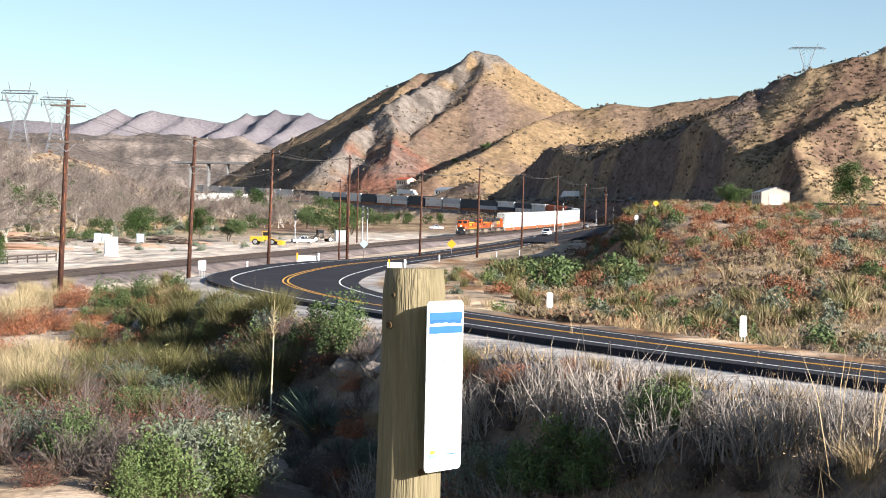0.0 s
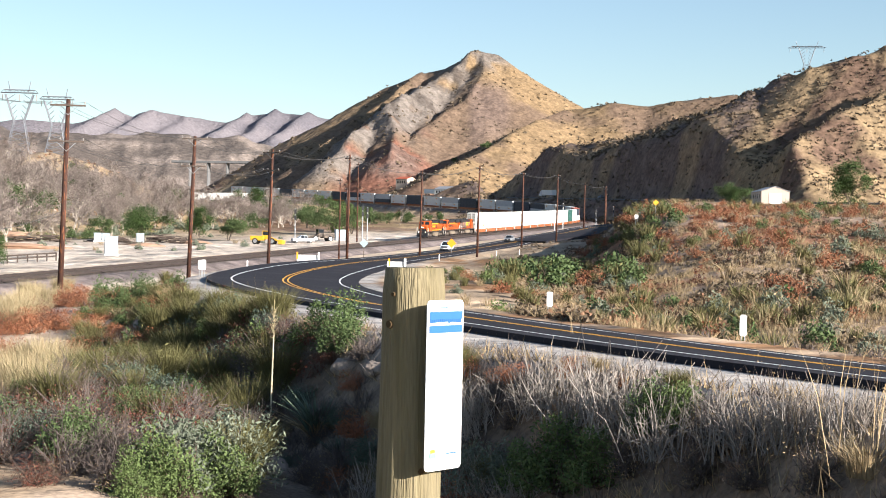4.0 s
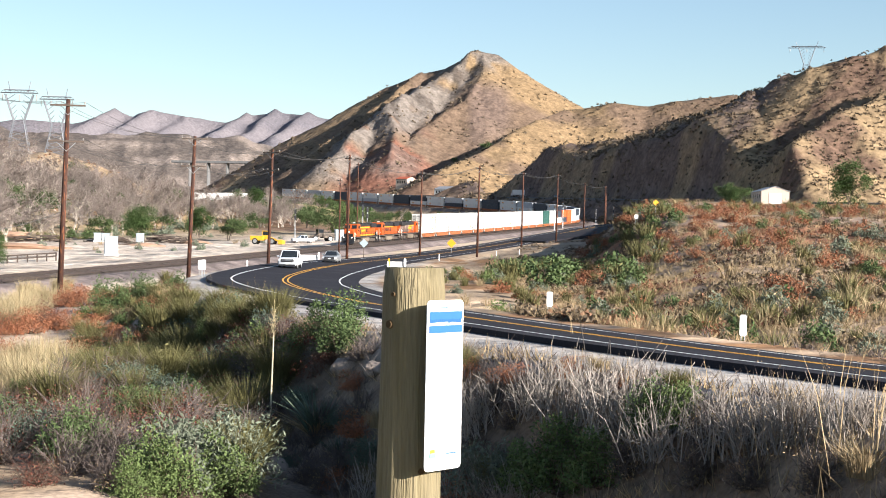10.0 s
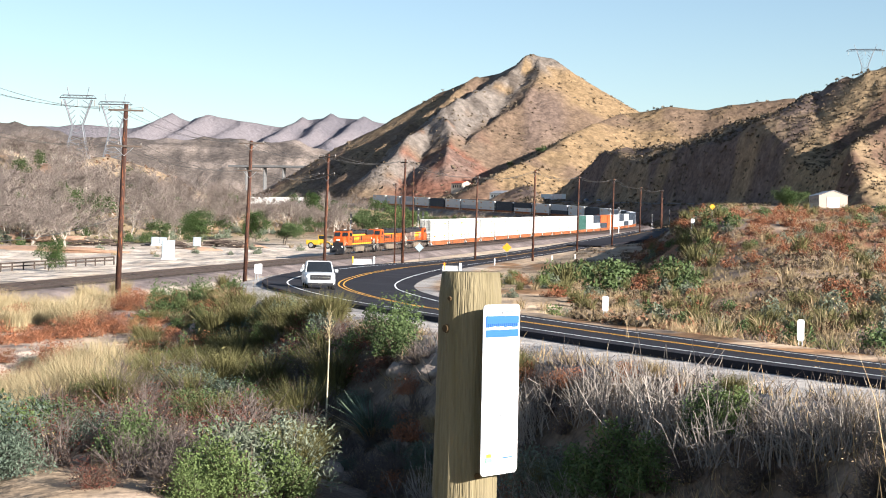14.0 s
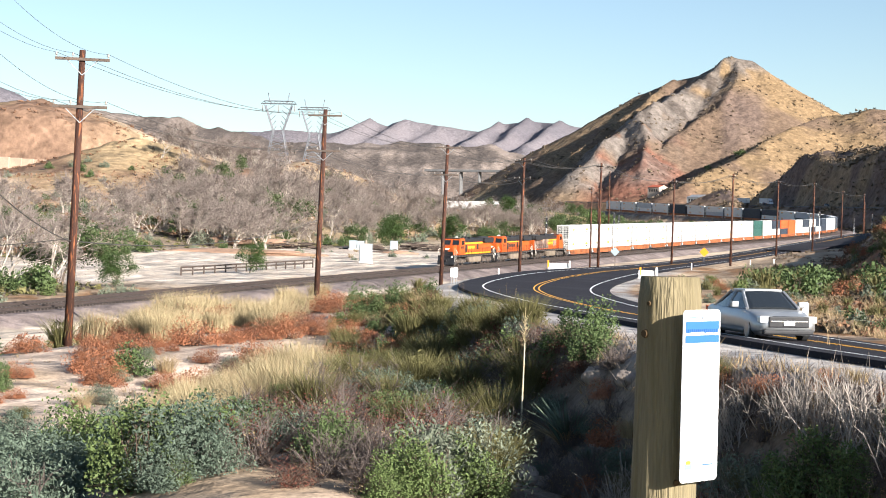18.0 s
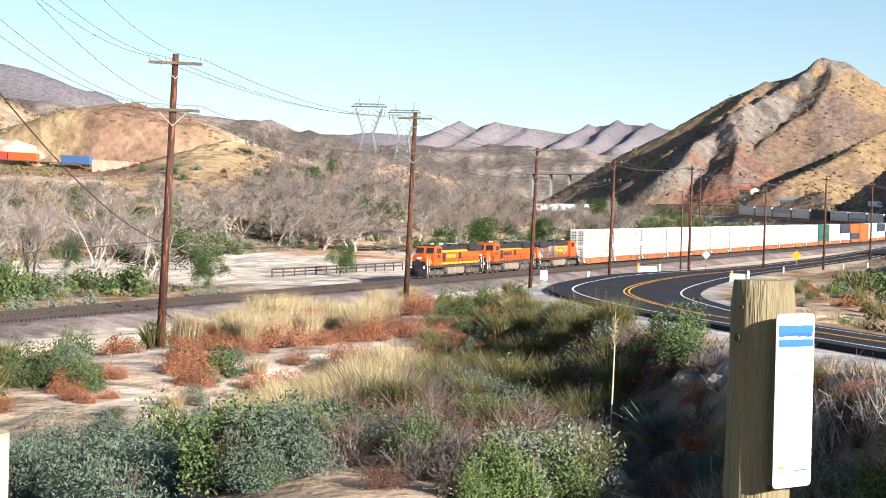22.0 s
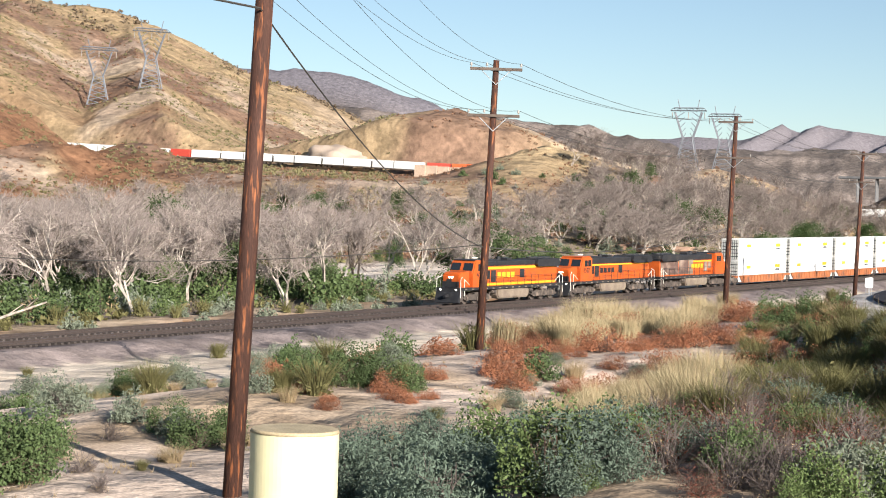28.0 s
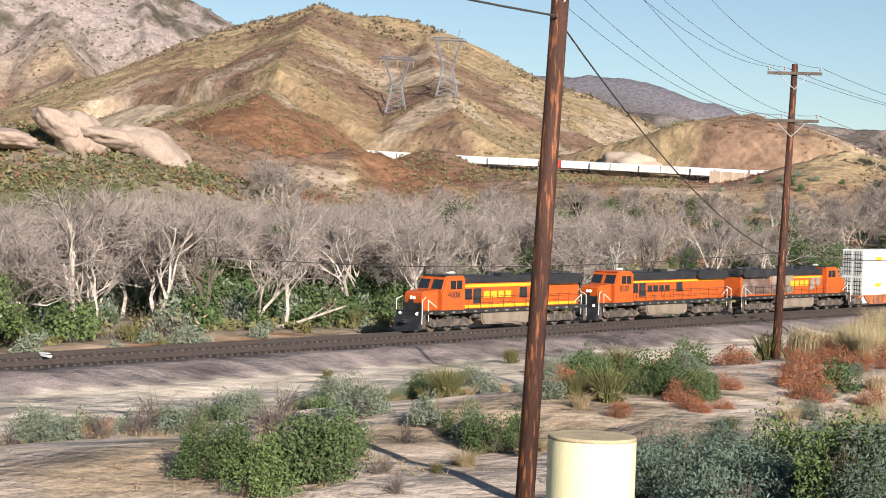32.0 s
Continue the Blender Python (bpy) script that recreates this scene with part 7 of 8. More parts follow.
scatter(30, -33, -14, 44, 70, [("tuft", 2), ("sage", 2), ("olive", 2)], 0.35, 0.8)
FLAT_PLANTS = (
    (-36.87, 43.3, "green", 2.46), (-35.95, 43.5, "green", 2.12), (-39.09, 44.8, "green", 2), (-40.17, 44.3, "green", 1.62), (-37.97, 41.8, "bright", 1.64), (-35.22, 48.4, "green", 1.57), (-30.32, 51.9, "green", 1.69), (-31.19, 54.3, "green", 1.32),
    (-29.38, 53.3, "green", 1.3), (-26.76, 62.6, "green", 1.53), (-25.42, 63.4, "green", 1.93), (-24.47, 63.7, "green", 1.81), (-23.32, 61.7, "green", 1.5), (-25.97, 57, "rust", 0.83), (-23.31, 59.1, "rust", 0.86), (-22.38, 67.6, "rust", 1.27),
    (-20.31, 71.6, "rust", 1.19), (-18.07, 75.1, "rust", 0.78), (-16.78, 80.1, "rust", 1), (-16.39, 72.4, "rust", 1.06), (-17.84, 67.6, "rust", 1.13), (-17.28, 65.5, "rust", 0.96), (-19.7, 59.2, "sage", 1.05), (-15.46, 71.1, "sage", 0.95),
    (-38.41, 95.9, "sage", 1.49), (-39.31, 89, "sage", 1.58), (-35.83, 101, "sage", 1.8), (-35.08, 62.9, "sage", 1.26), (-33.39, 99.5, "sage", 1.33), (-32.45, 100.1, "sage", 2), (-30.95, 104.6, "sage", 2.09), (-29.64, 120.6, "olive", 1.27),
    (-23.92, 73.4, "sage", 1.14), (-35.85, 109.4, "olive", 0.77), (-33.17, 53, "dead", 0.8), (-34.08, 44.8, "dead", 0.82), (-33.5, 41.7, "dead", 0.63), (-31.07, 47.5, "tuft", 0.79), (-16.97, 150.9, "straw", 3.2), (-17.9, 148.3, "straw", 2.7),
    (-16.05, 153.6, "straw", 3.03), (-15.13, 163.2, "straw", 2.47), (-17.53, 160.7, "straw", 2.92), (-16.42, 162.2, "straw", 2.95), (-13.69, 183.8, "straw", 2.23), (-12.62, 198.7, "straw", 2.11), (-13.59, 50.4, "straw", 1.68), (-14.49, 50.2, "straw", 1.52),
    (-15.22, 49.5, "straw", 1.35), (-12.89, 65.9, "straw", 1.8), (-13.96, 58.7, "straw", 1.78), (-13.26, 69.2, "straw", 1.68), (-15.95, 49, "straw", 1.04), (-14.57, 84.1, "rust", 1.93), (-13.66, 84.8, "rust", 2.12), (-12.59, 86.9, "rust", 1.99),
    (-15.3, 84.1, "rust", 1.4), (-13.13, 88.7, "darkrust", 1.97), (-12.64, 36.5, "darkrust", 0.81), (-16.84, 36.8, "blue", 1.35), (-17.94, 37, "blue", 1.23), (-19.06, 39.7, "blue", 1.19), (-15.73, 36.1, "blue", 1.2), (-22.46, 42.5, "blue", 0.85),
    (-21.32, 41.1, "blue", 0.82), (-23.4, 42, "blue", 0.7), (-20.19, 40.7, "blue", 0.95), (-17.38, 35.2, "bright", 0.83), (-20.14, 138.8, "green", 1.69), (-19.2, 141.3, "olive", 1.49), (-22.51, 49.9, "tuft", 0.52), (-23.84, 49.9, "tuft", 0.52),
    (-28.48, 112.9, "sage", 2.01), (-27.73, 118.3, "sage", 2.1), (-27.52, 60.8, "olive", 1.07), (-29.03, 57.9, "dead", 0.88))
for b, d, k, s in FLAT_PLANTS:
    plant(k, *at(b, d), s)
scatter(34, -29, -16, 60, 88, [("rust", 4), ("green", 1.2), ("olive", 1), ("sage", 1)], 0.9, 1.7, lambda x, y, d: (d > 27) & (fbm(x, y, 12, 3, 47) > 0.46), area="flat_growth")
scatter(16, -46, -30, 52, 80, [("green", 2), ("sage", 2), ("rust", 1)], 0.9, 1.7, lambda x, y, d: d > 28, area="flat_growth")
# blue-green sage at the foot of the bank
scatter(14, -24.5, -15.5, 40, 50, [("blue", 1)], 1.3, 2.0)
scatter(26, -25.5, -14.5, 36, 45, [("blue", 7), ("bright", 0.5), ("green", 0.7)], 1.3, 2.2)
scatter(9, -18.5, -15.5, 35, 42, [("bright", 2), ("green", 2), ("blue", 1)], 1.2, 1.8)
scatter(26, -15.8, -11.5, 35, 50, [("darkrust", 4), ("dead", 2)], 1.2, 2.0)
# the shaded bank and gully in front of the road
scatter(120, -13.5, -2, 36, 64, [("dead", 4), ("darkrust", 4), ("olive", 2), ("green", 1), ("blue", 1.4)], 0.9, 1.7, lambda x, y, d: (x < -0.10 * y) | (y > 44), area="bank_growth")
scatter(90, -13, -1.5, 44, 118, [("dead", 3), ("darkrust", 2), ("olive", 2), ("green", 2), ("rust", 0.7), ("tuft", 1)], 0.7, 1.3, lambda x, y, d: (nearest(road, x, y, 2)[0] < 13) & (x < np.interp(y, road[:90, 1], road[:90, 0])), area="flat_growth")
scatter(22, -7.5, -1.5, 37, 46, [("blue", 2), ("dead", 2)], 0.5, 0.9, area="bank_growth")
scatter(70, -12, -3.5, 50, 96, [("olive", 5), ("bright", 0.6), ("green", 1.6), ("darkrust", 2.5), ("dead", 3), ("tuft", 1.6), ("rust", 1)], 0.7, 1.35, lambda x, y, d: x > -0.19 * y - 4, area="flat_growth")
scatter(16, -12.5, -8.5, 35, 44, [("dead", 3), ("darkrust", 2), ("green", 1)], 1.2, 1.9)
scatter(150, -13, 0, 46, 70, [("dead", 4), ("darkrust", 4), ("olive", 3.5), ("green", 0.7), ("blue", 1), ("tuft", 0.6)], 0.7, 1.3, area="flat_growth")
scatter(26, 0, 15, 22, 40, [("dead", 5), ("brittle", 0.4), ("darkrust", 2), ("olive", 2), ("green", 1)], 0.7, 1.3, lambda x, y, d: nearest(road, x, y, 2)[0] > 8.6, area="flat_growth")
BANK_PLANTS = (
    (-7.66, 50.9, "olive", 1.61), (-9.07, 52.7, "olive", 1.48), (-10.41, 34.7, "dead", 1.47), (-11.8, 38.5, "dead", 1.4), (-6.59, 41.1, "dead", 1.37), (-8.45, 35.1, "sage", 2.19), (-7.14, 36.4, "sage", 1.94), (-9, 33.9, "bright", 1.6),
    (-7.13, 35, "bright", 1.37), (-10.3, 33.2, "bright", 1.04), (-11.04, 33.5, "dead", 1.12), (-9.6, 44, "dead", 0.93), (-13.98, 39.9, "darkrust", 1.48), (-12.73, 46.4, "darkrust", 1.2), (-13.42, 33.9, "darkrust", 1.13), (-9.83, 68.3, "bright", 1.07),
    (-13.82, 49.1, "bright", 1.16), (-10.05, 101.8, "green", 2.07), (-4.14, 41.4, "yucca", 1.38), (-3.36, 39, "yucca", 0.81), (-2.84, 41.5, "rust", 0.87), (-4.94, 47.1, "darkrust", 0.87), (-7, 49.3, "rust", 0.62), (-4.19, 46, "dead", 0.84),
    (-2.67, 42.7, "dead", 0.78), (-5.73, 53.4, "dead", 0.81), (-6.67, 57.1, "olive", 1.2), (-8.55, 68.1, "olive", 1.67), (-7.61, 60, "green", 1.22), (-9.48, 74.5, "olive", 1.83), (-10.97, 94.4, "green", 2.3), (-11.68, 71.7, "olive", 1.51),
    (-10.58, 74.7, "dead", 1.36), (-3.77, 41.3, "dead", 1), (-5.66, 44.4, "dead", 1.21), (-2.63, 39.8, "dead", 0.96), (-4.49, 38.7, "dead", 1.06), (-4.21, 48.1, "tuft", 1), (-5.93, 56.1, "tuft", 0.93), (4.1, 29.5, "bright", 1.51),
    (5.43, 28.6, "bright", 1.12), (2.96, 30.5, "bright", 1.08), (7.27, 28.3, "green", 1.04), (8.02, 27.9, "bright", 0.88), (8, 28.9, "olive", 0.51), (9.53, 26.4, "dead", 0.96), (10.09, 25.9, "brittle", 1.02), (11.38, 25.3, "brittle", 0.84),
    (6.15, 29, "brittle", 1.32), (4.81, 30.4, "brittle", 1.1), (3.47, 31.9, "brittle", 1.06), (1.75, 34, "dead", 1.03), (2.34, 32.7, "dead", 0.89), (13.56, 24.4, "brittle", 0.66), (12.1, 25.1, "brittle", 0.84), (14.26, 24.4, "brittle", 0.52),
    (14.12, 23.5, "tuft", 0.78), (1.43, 31.9, "sage", 1.42), (2.38, 31.1, "sage", 1.11), (4.4, 32.4, "rust", 0.68), (5.34, 32.1, "tuft", 0.54), (6.11, 30.5, "rust", 0.51), (1.54, 35.1, "dead", 0.64), (2.88, 33.4, "dead", 0.61),
    (6.87, 29.7, "dead", 0.54), (8.95, 27.3, "dead", 0.74), (10.82, 25.9, "dead", 0.71), (4.26, 30.3, "dead", 0.92), (6.55, 28, "dead", 0.93), (8.62, 26.4, "dead", 0.96), (10.48, 25.2, "dead", 0.84), (12.68, 24, "dead", 0.87),
    (7.67, 27.5, "brittle", 1), (1.2, 33.7, "brittle", 1.02))
for b, d, k, s in BANK_PLANTS:
    plant(k, *at(b, d), s)
scatter(26, 0, 15, 22.5, 34, [("brittle", 1.2), ("dead", 5), ("tuft", 1), ("olive", 1)], 0.8, 1.25, lambda x, y, d: (nearest(road, x, y, 2)[0] < 11.3) & (nearest(road, x, y, 2)[0] > 8.8), area="bank_growth")
scatter(34, -4, 6, 30, 46, [("brittle", 0.8), ("dead", 5), ("rust", 0.7), ("tuft", 0.5)], 0.7, 1.15, lambda x, y, d: (nearest(road, x, y, 2)[0] < 11) & (nearest(road, x, y, 2)[0] > 8.6), area="bank_growth")
scatter(40, -3, 15, 20, 33, [("dead", 6), ("blue", 1)], 0.9, 1.5, lambda x, y, d: nearest(road, x, y, 2)[0] > 10.5, area="bank_growth")
scatter(24, -2, 14, 34, 46, [("rust", 1), ("tuft", 2), ("bright", 1), ("olive", 1)], 0.5, 0.9, area="bank_growth")
# slope beyond the hairpin
scatter(520, 4.5, 15.5, 70, 235, [("olive", 2.5), ("rust", 6), ("sage", 1.2), ("tuft", 2), ("dead", 4), ("green", 1.0), ("darkrust", 3)], 0.9, 2.0, lambda x, y, d: fbm(x, y, 16, 3, 46) > 0.42, area="slope_growth")
scatter(130, 4.5, 15.5, 60, 100, [("tuft", 3), ("straw", 1), ("olive", 3), ("sage", 2), ("dead", 3), ("green", 1.5)], 0.8, 1.6, area="slope_growth")
scatter(190, -3.5, 7, 85, 200, [("bright", 1.5), ("olive", 3), ("sage", 2), ("tuft", 2), ("rust", 1.5)], 0.7, 1.5, lambda x, y, d: (x > -0.06 * y) & (d > 40), area="slope_growth")
scatter(24, 1.5, 8, 120, 190, [("green", 3), ("olive", 2)], 1.8, 3.0, lambda x, y, d: x > 0.03 * y, area="slope_growth")
scatter(60, 6, 15.5, 210, 420, [("rust", 3), ("olive", 2), ("tuft", 2)], 1.2, 2.4, lambda x, y, d: d > 40, area="slope_growth")
# verge of the line and the roadside near the hairpin
scatter(50, -16, -5, 112, 200, [("tuft", 3), ("straw", 2), ("olive", 1), ("sage", 1)], 0.6, 1.2, lambda x, y, d: (d > 24) & (x < -17), area="river_growth")
scatter(140, -50, -14, 105, 210, [("sage", 5), ("olive", 2), ("bright", 1)], 1.0, 2.2, lambda x, y, d: (d < -8) & (d > -17), area="river_growth")
scatter(560, -50, -19, 125, 300, [("green", 4), ("bright", 2), ("sage", 2), ("dead", 3)], 1.6, 4.2, lambda x, y, d: (d < -16) & (d > -70) & (y < 200) & (np.hypot(x, y) < 255), area="river_growth")
scatter(200, -24, -3, 330, 560, [("green", 2), ("sage", 2), ("dead", 1)], 2.0, 4.0, lambda x, y, d: (d < -75), area="river_growth")
scatter(30, -14, -4, 330, 470, [("sage", 2), ("tuft", 1)], 1.0, 2.0, lambda x, y, d: (d < -20) & (d > -60), area="river_growth")


for (area, kind), by in joined.items():
    mats = list(by)
    tr = [np.concatenate(by[m_]) for m_ in mats]
    tri_object(area, np.concatenate(tr), mats, SPEC[kind][0] + {"s": ", on the far rise", "r": ", beside the river wood", "b": ", on the roadside bank", "f": ", on the sandy flat"}[area[0]], "brush", "stuff", np.repeat(np.arange(len(mats)), [len(t) for t in tr]))


# dry stalks near the viewpoint and the tall yucca stem
def stalk_bunch(x, y, n, h, spread, m_, label, name="dry_stalks"):
    rng = np.random.default_rng(int(abs(x * 100 + y)))
    tr = blades(rng, max(3, n // 2), spread, h, 0.0085, 0.10, 0.15, 1.0)
    ob = new(name, tri_mesh(name, tr, m_))
    tagged(ob, label, "dry grass", kind="stuff")
    ob.location = (x, y, gz(x, y) - 0.05)
    n = max(3, n // 2)
    top = tr[-n:, 2]
    tuft_pts = np.repeat(top, 7, 0) + rng.normal(size=(n * 7, 3)) * [0.03, 0.03, 0.07]
    ch = new("seed_heads", tri_mesh("seed_heads", leaves(rng, tuft_pts, 0.014, long=3), L_tan))
    ch.parent = ob


for b, d, n, h, sp in ((12.2, 24.5, 16, 1.9, 0.6), (13.2, 24, 16, 2.5, 0.6), (11.2, 25, 12, 1.6, 0.6), (14.3, 23.5, 16, 2.0, 0.5), (9.8, 25.5, 10, 1.5, 0.6), (6.2, 27, 6, 1.7, 0.5), (5.2, 27.5, 5, 1.8, 0.4), (13.8, 24.5, 14, 1.9, 0.6), (10.4, 25, 10, 1.3, 0.7), (12.8, 23.5, 12, 1.4, 0.7), (7.4, 26.5, 6, 1.3, 0.6), (4.4, 48, 12, 1.5, 0.5), (-6.3, 62, 12, 1.4, 0.8), (-8.0, 90, 10, 1.3, 0.8)):
    stalk_bunch(*at(b, d), n, h, sp, L_tan, "tall dry tan stalks with thin seed heads")
M_stem = mat("pale_stem", (0.52, 0.44, 0.30), 0.8, var=0.2, scale=4)
stem = new("yucca_stalk", None)
tagged(stem, "tall pale dry yucca flower stalk on the bank", "yucca stalk")
bm = bmesh.new()
rod(bm, (0, 0, -0.1), (0.06, 0, 2.6), 0.028, 0.016, 8)
part("stem", bm, M_stem, stem)
srng = np.random.default_rng(3)
ca_ = np.column_stack([np.full(60, 0.055), np.zeros(60), srng.uniform(2.45, 3.2, 60)])
cb_ = ca_ + srng.normal(size=(60, 3)) * [0.07, 0.07, 0.08] + [0, 0, 0.10]
fl = new("flower_stems", tri_mesh("flower_stems", sticks(srng, ca_, cb_, 0.006, 0.004), L_straw))
fl.parent = stem
sx_, sy_ = at(-5.72, 44)
stem.location = (sx_, sy_, gz(sx_, sy_))
for b, d, w, h in ((-5.75, 39, 0.9, 0.6), (-3.2, 43, 0.7, 0.5), (-2.2, 41, 0.6, 0.4)):
    x, y = at(b, d)
    outcrop(b, d, gz(x, y) + 0.12, w, h, int(d), M_boulder, 0, "pale rounded boulder lying on the bank", "boulder")


# ---------------------------------------------------------------- trees
def tree_parts(seed, h, bare, spread=0.42):
    """Trunk and limbs (white or dark bark) and the crown: fine twigs, or leaves in clumps."""
    rng = np.random.default_rng(seed)
    segs, tips = [], []
    todo = []
    for k in range(rng.integers(1, 4) if bare else 2):
        todo.append((np.array([rng.normal() * 0.12, rng.normal() * 0.12, -0.3]), unit(np.array([rng.normal() * 0.22, rng.normal() * 0.22, 1.0])), h * rng.uniform(0.32, 0.45), h * 0.018 * rng.uniform(0.7, 1.1), 0))
    while todo:
        p, d, l, w, lv = todo.pop()
        m = p + d * l * 0.5 + rng.normal(size=3) * l * 0.05
        d2 = unit(d + rng.normal(size=3) * 0.16 + np.array([0, 0, 0.06]))
        e = m + d2 * l * 0.5
        segs += [(p, m, w, w * 0.85), (m, e, w * 0.85, w * 0.66)]
        if lv >= 3:
            tips.append((m, e, l))
            continue
        for _ in range(3 if lv < 2 else 4):
            q = m + (e - m) * rng.uniform(0.2, 1.0)
            todo.append((q, unit(d2 + rng.normal(size=3) * (spread + 0.12 * lv) + np.array([0, 0, 0.12])), l * rng.uniform(0.52, 0.8), w * rng.uniform(0.42, 0.6), lv + 1))
    tr = [sticks(rng, np.array([s[0]]), np.array([s[1]]), s[2], s[3]) for s in segs]
    trunk = np.concatenate(tr)
    A, B = np.array([t[0] for t in tips]), np.array([t[1] for t in tips])
    if bare:
        out = []
        for _ in range(11):
            q = A + (B - A) * rng.uniform(-0.4, 1.0, (len(A), 1))
            e = q + (B - A) * rng.uniform(0.4, 1.1, (len(A), 1)) + rng.normal(size=A.shape) * h * 0.055
            out.append(sticks(rng, q, e, 0.017, 0.008))
        return trunk, np.concatenate(out)
    pts = B[rng.integers(0, len(B), 7600)] + rng.normal(size=(7600, 3)) * h * 0.06
    return trunk, leaves(rng, pts, h * 0.019, long=1.5)


bare_arrays = [tree_parts(500 + k, 8.0, True) for k in range(6)]
green_arrays = [tree_parts(600 + k, 7.0, False, 0.6) for k in range(4)]
bare_shapes = [tuple(tri_mesh(nm, t, m_) for nm, t, m_ in zip(("trunk", "crown"), bare_arrays[k], (L_bark if k < 4 else L_dark_bark, L_mauve))) for k in range(6)]
green_shapes = [tuple(tri_mesh(nm, t, m_) for nm, t, m_ in zip(("trunk", "crown"), green_arrays[k], (L_dark_bark, lm))) for k, lm in enumerate((L_green, L_dark_green, L_bright, L_green))]


def tree(shape, x, y, size, label, group, lean=0.0, wide=1.0):
    root = new("tree", None)
    tagged(root, label, "tree", group)
    for nm, me_ in zip(("trunk", "crown"), shape):
        c = new(nm, me_)
        c.parent = root
    root.matrix_basis = pose(x, y, gz(x, y), prng.uniform(-5, 5) + lean, prng.uniform(-5, 5), prng.uniform(0, 360)) @ Matrix.Diagonal((size * wide, size * wide, size, 1))


def wood(n, b0, b1, d0, d1, keep, lo, hi, share, far=False):
    bb, dd = prng.uniform(b0, b1, n * 6), np.sqrt(prng.uniform(d0 * d0, d1 * d1, n * 6))
    x, y = dd * np.sin(np.radians(bb)), dd * np.cos(np.radians(bb))
    dt, _, st = nearest(track, x, y, 8)
    ok = keep(x, y, dt * st)
    if far:
        xs, ys = x[ok][:n], y[ok][:n]
        got = [[], [], [], []]
        for px, py, pz in zip(xs, ys, ground(xs, ys)):
            green = prng.random() < share
            tk, cr = (green_arrays[prng.integers(0, 4)] if green else bare_arrays[prng.integers(0, 6)])
            a, s = prng.uniform(0, 6.28), prng.uniform(lo, hi)
            rot = np.array([[math.cos(a) * 1.15, -math.sin(a) * 1.15, 0], [math.sin(a) * 1.15, math.cos(a) * 1.15, 0], [0, 0, 1]]) * s * (0.85 if green else 1)
            got[0 if green else 1].append(tk[::2] @ rot.T + [px, py, pz])
            c_ = cr[::4]
            mid_ = c_.mean(1, keepdims=True)
            got[2 if green else 3].append((mid_ + (c_ - mid_) * (2.0, 2.6)[not green]) @ rot.T + [px, py, pz])
        mats = [L_dark_bark, L_bark, L_green, L_mauve]
        tr = [np.concatenate(g) if g else np.zeros((0, 3, 3)) for g in got]
        tri_object("river_wood", np.concatenate(tr), mats, "far riverside wood of bare and green trees", "wood", "stuff", np.repeat(np.arange(4), [len(t) for t in tr]))
        return
    for px, py in zip(x[ok][:n], y[ok][:n]):
        if prng.random() < share:
            tree(green_shapes[prng.integers(0, 4)], px, py, prng.uniform(lo, hi) * 0.8, "green leafy tree among bare riverside trees", "riverside trees", wide=1.2)
        else:
            tree(bare_shapes[prng.integers(0, 6)], px, py, prng.uniform(lo, hi), "leafless white-barked tree with grey twigs", "riverside trees")


wood(150, -50, -18, 128, 262, lambda x, y, d: (d < -17) & (d > -80) & (y < 205) & ((x / y > -0.80) | (np.hypot(x, y) < 250)), 1.05, 1.65, 0.12)
wood(190, -44, -14, 240, 470, lambda x, y, d: (d < -75) & (d > -230) & ((x / y > -0.80) | (np.hypot(x, y) < 262)), 1.0, 1.45, 0.10, True)
wood(230, -18, -3.5, 400, 620, lambda x, y, d: (d < -82) & (d > -210), 1.0, 1.6, 0.14, True)
wood(60, -7, 1, 520, 860, lambda x, y, d: (d < -55) & (d > -170), 0.8, 1.2, 0.7, True)
wood(70, -12, 1.5, 900, 1400, lambda x, y, d: d < -40, 1.0, 1.6, 0.9, True)
for b, d, k, s in ((-24.0, 262, 1, 0.62), (-10.0, 420, 1, 1.25), (-7.2, 440, 0, 0.95), (-8.2, 455, 1, 1.15), (-14.95, 262, 1, 0.62), (-19.3, 215, 1, 0.62), (-31.4, 240, 1, 1.5), (-3.1, 520, 2, 1.7), (-3.6, 500, 0, 1.4), (-4.6, 560, 0, 1.3), (-6.4, 640, 1, 1.6), (-5.7, 650, 0, 1.5)):
    tree(green_shapes[k], *at(b, d), s, "dense dark green tree beside the yard", "green trees", wide=1.3)
tree(green_shapes[1], *at(13.45, 300), 1.2, "dark green spreading tree on the rise", "trees on the rise", wide=1.05)
tree(green_shapes[1], *at(9.65, 330), 0.62, "dark green spreading tree on the rise", "trees on the rise", wide=1.2)
tree(green_shapes[0], *at(9.9, 620), 1.3, "green tree behind the shed", "trees on the rise", wide=1.3)
# a fallen bleached trunk by the line
frng = np.random.default_rng(8)
p0 = np.array([*at(-37.2, 150), 0])
p0[2] = gz(p0[0], p0[1])
bm = bmesh.new()
rod(bm, (0, 0, 0.3), (5.0, 0.5, 2.2), 0.14, 0.08, 8)
rod(bm, (3, 0.3, 1.45), (4.6, -0.8, 2.6), 0.06, 0.03, 6)
rod(bm, (1.5, 0.15, 0.85), (2.8, 1.0, 1.9), 0.05, 0.03, 6)
rod(bm, (0, 0, 0.3), (-1.5, -0.2, 0.05), 0.14, 0.17, 8)
log = tagged(part("fallen_trunk", bm, L_bark), "bleached fallen trunk beside the line", "log")
log.matrix_basis = pose(*p0, 0, 0, 20)


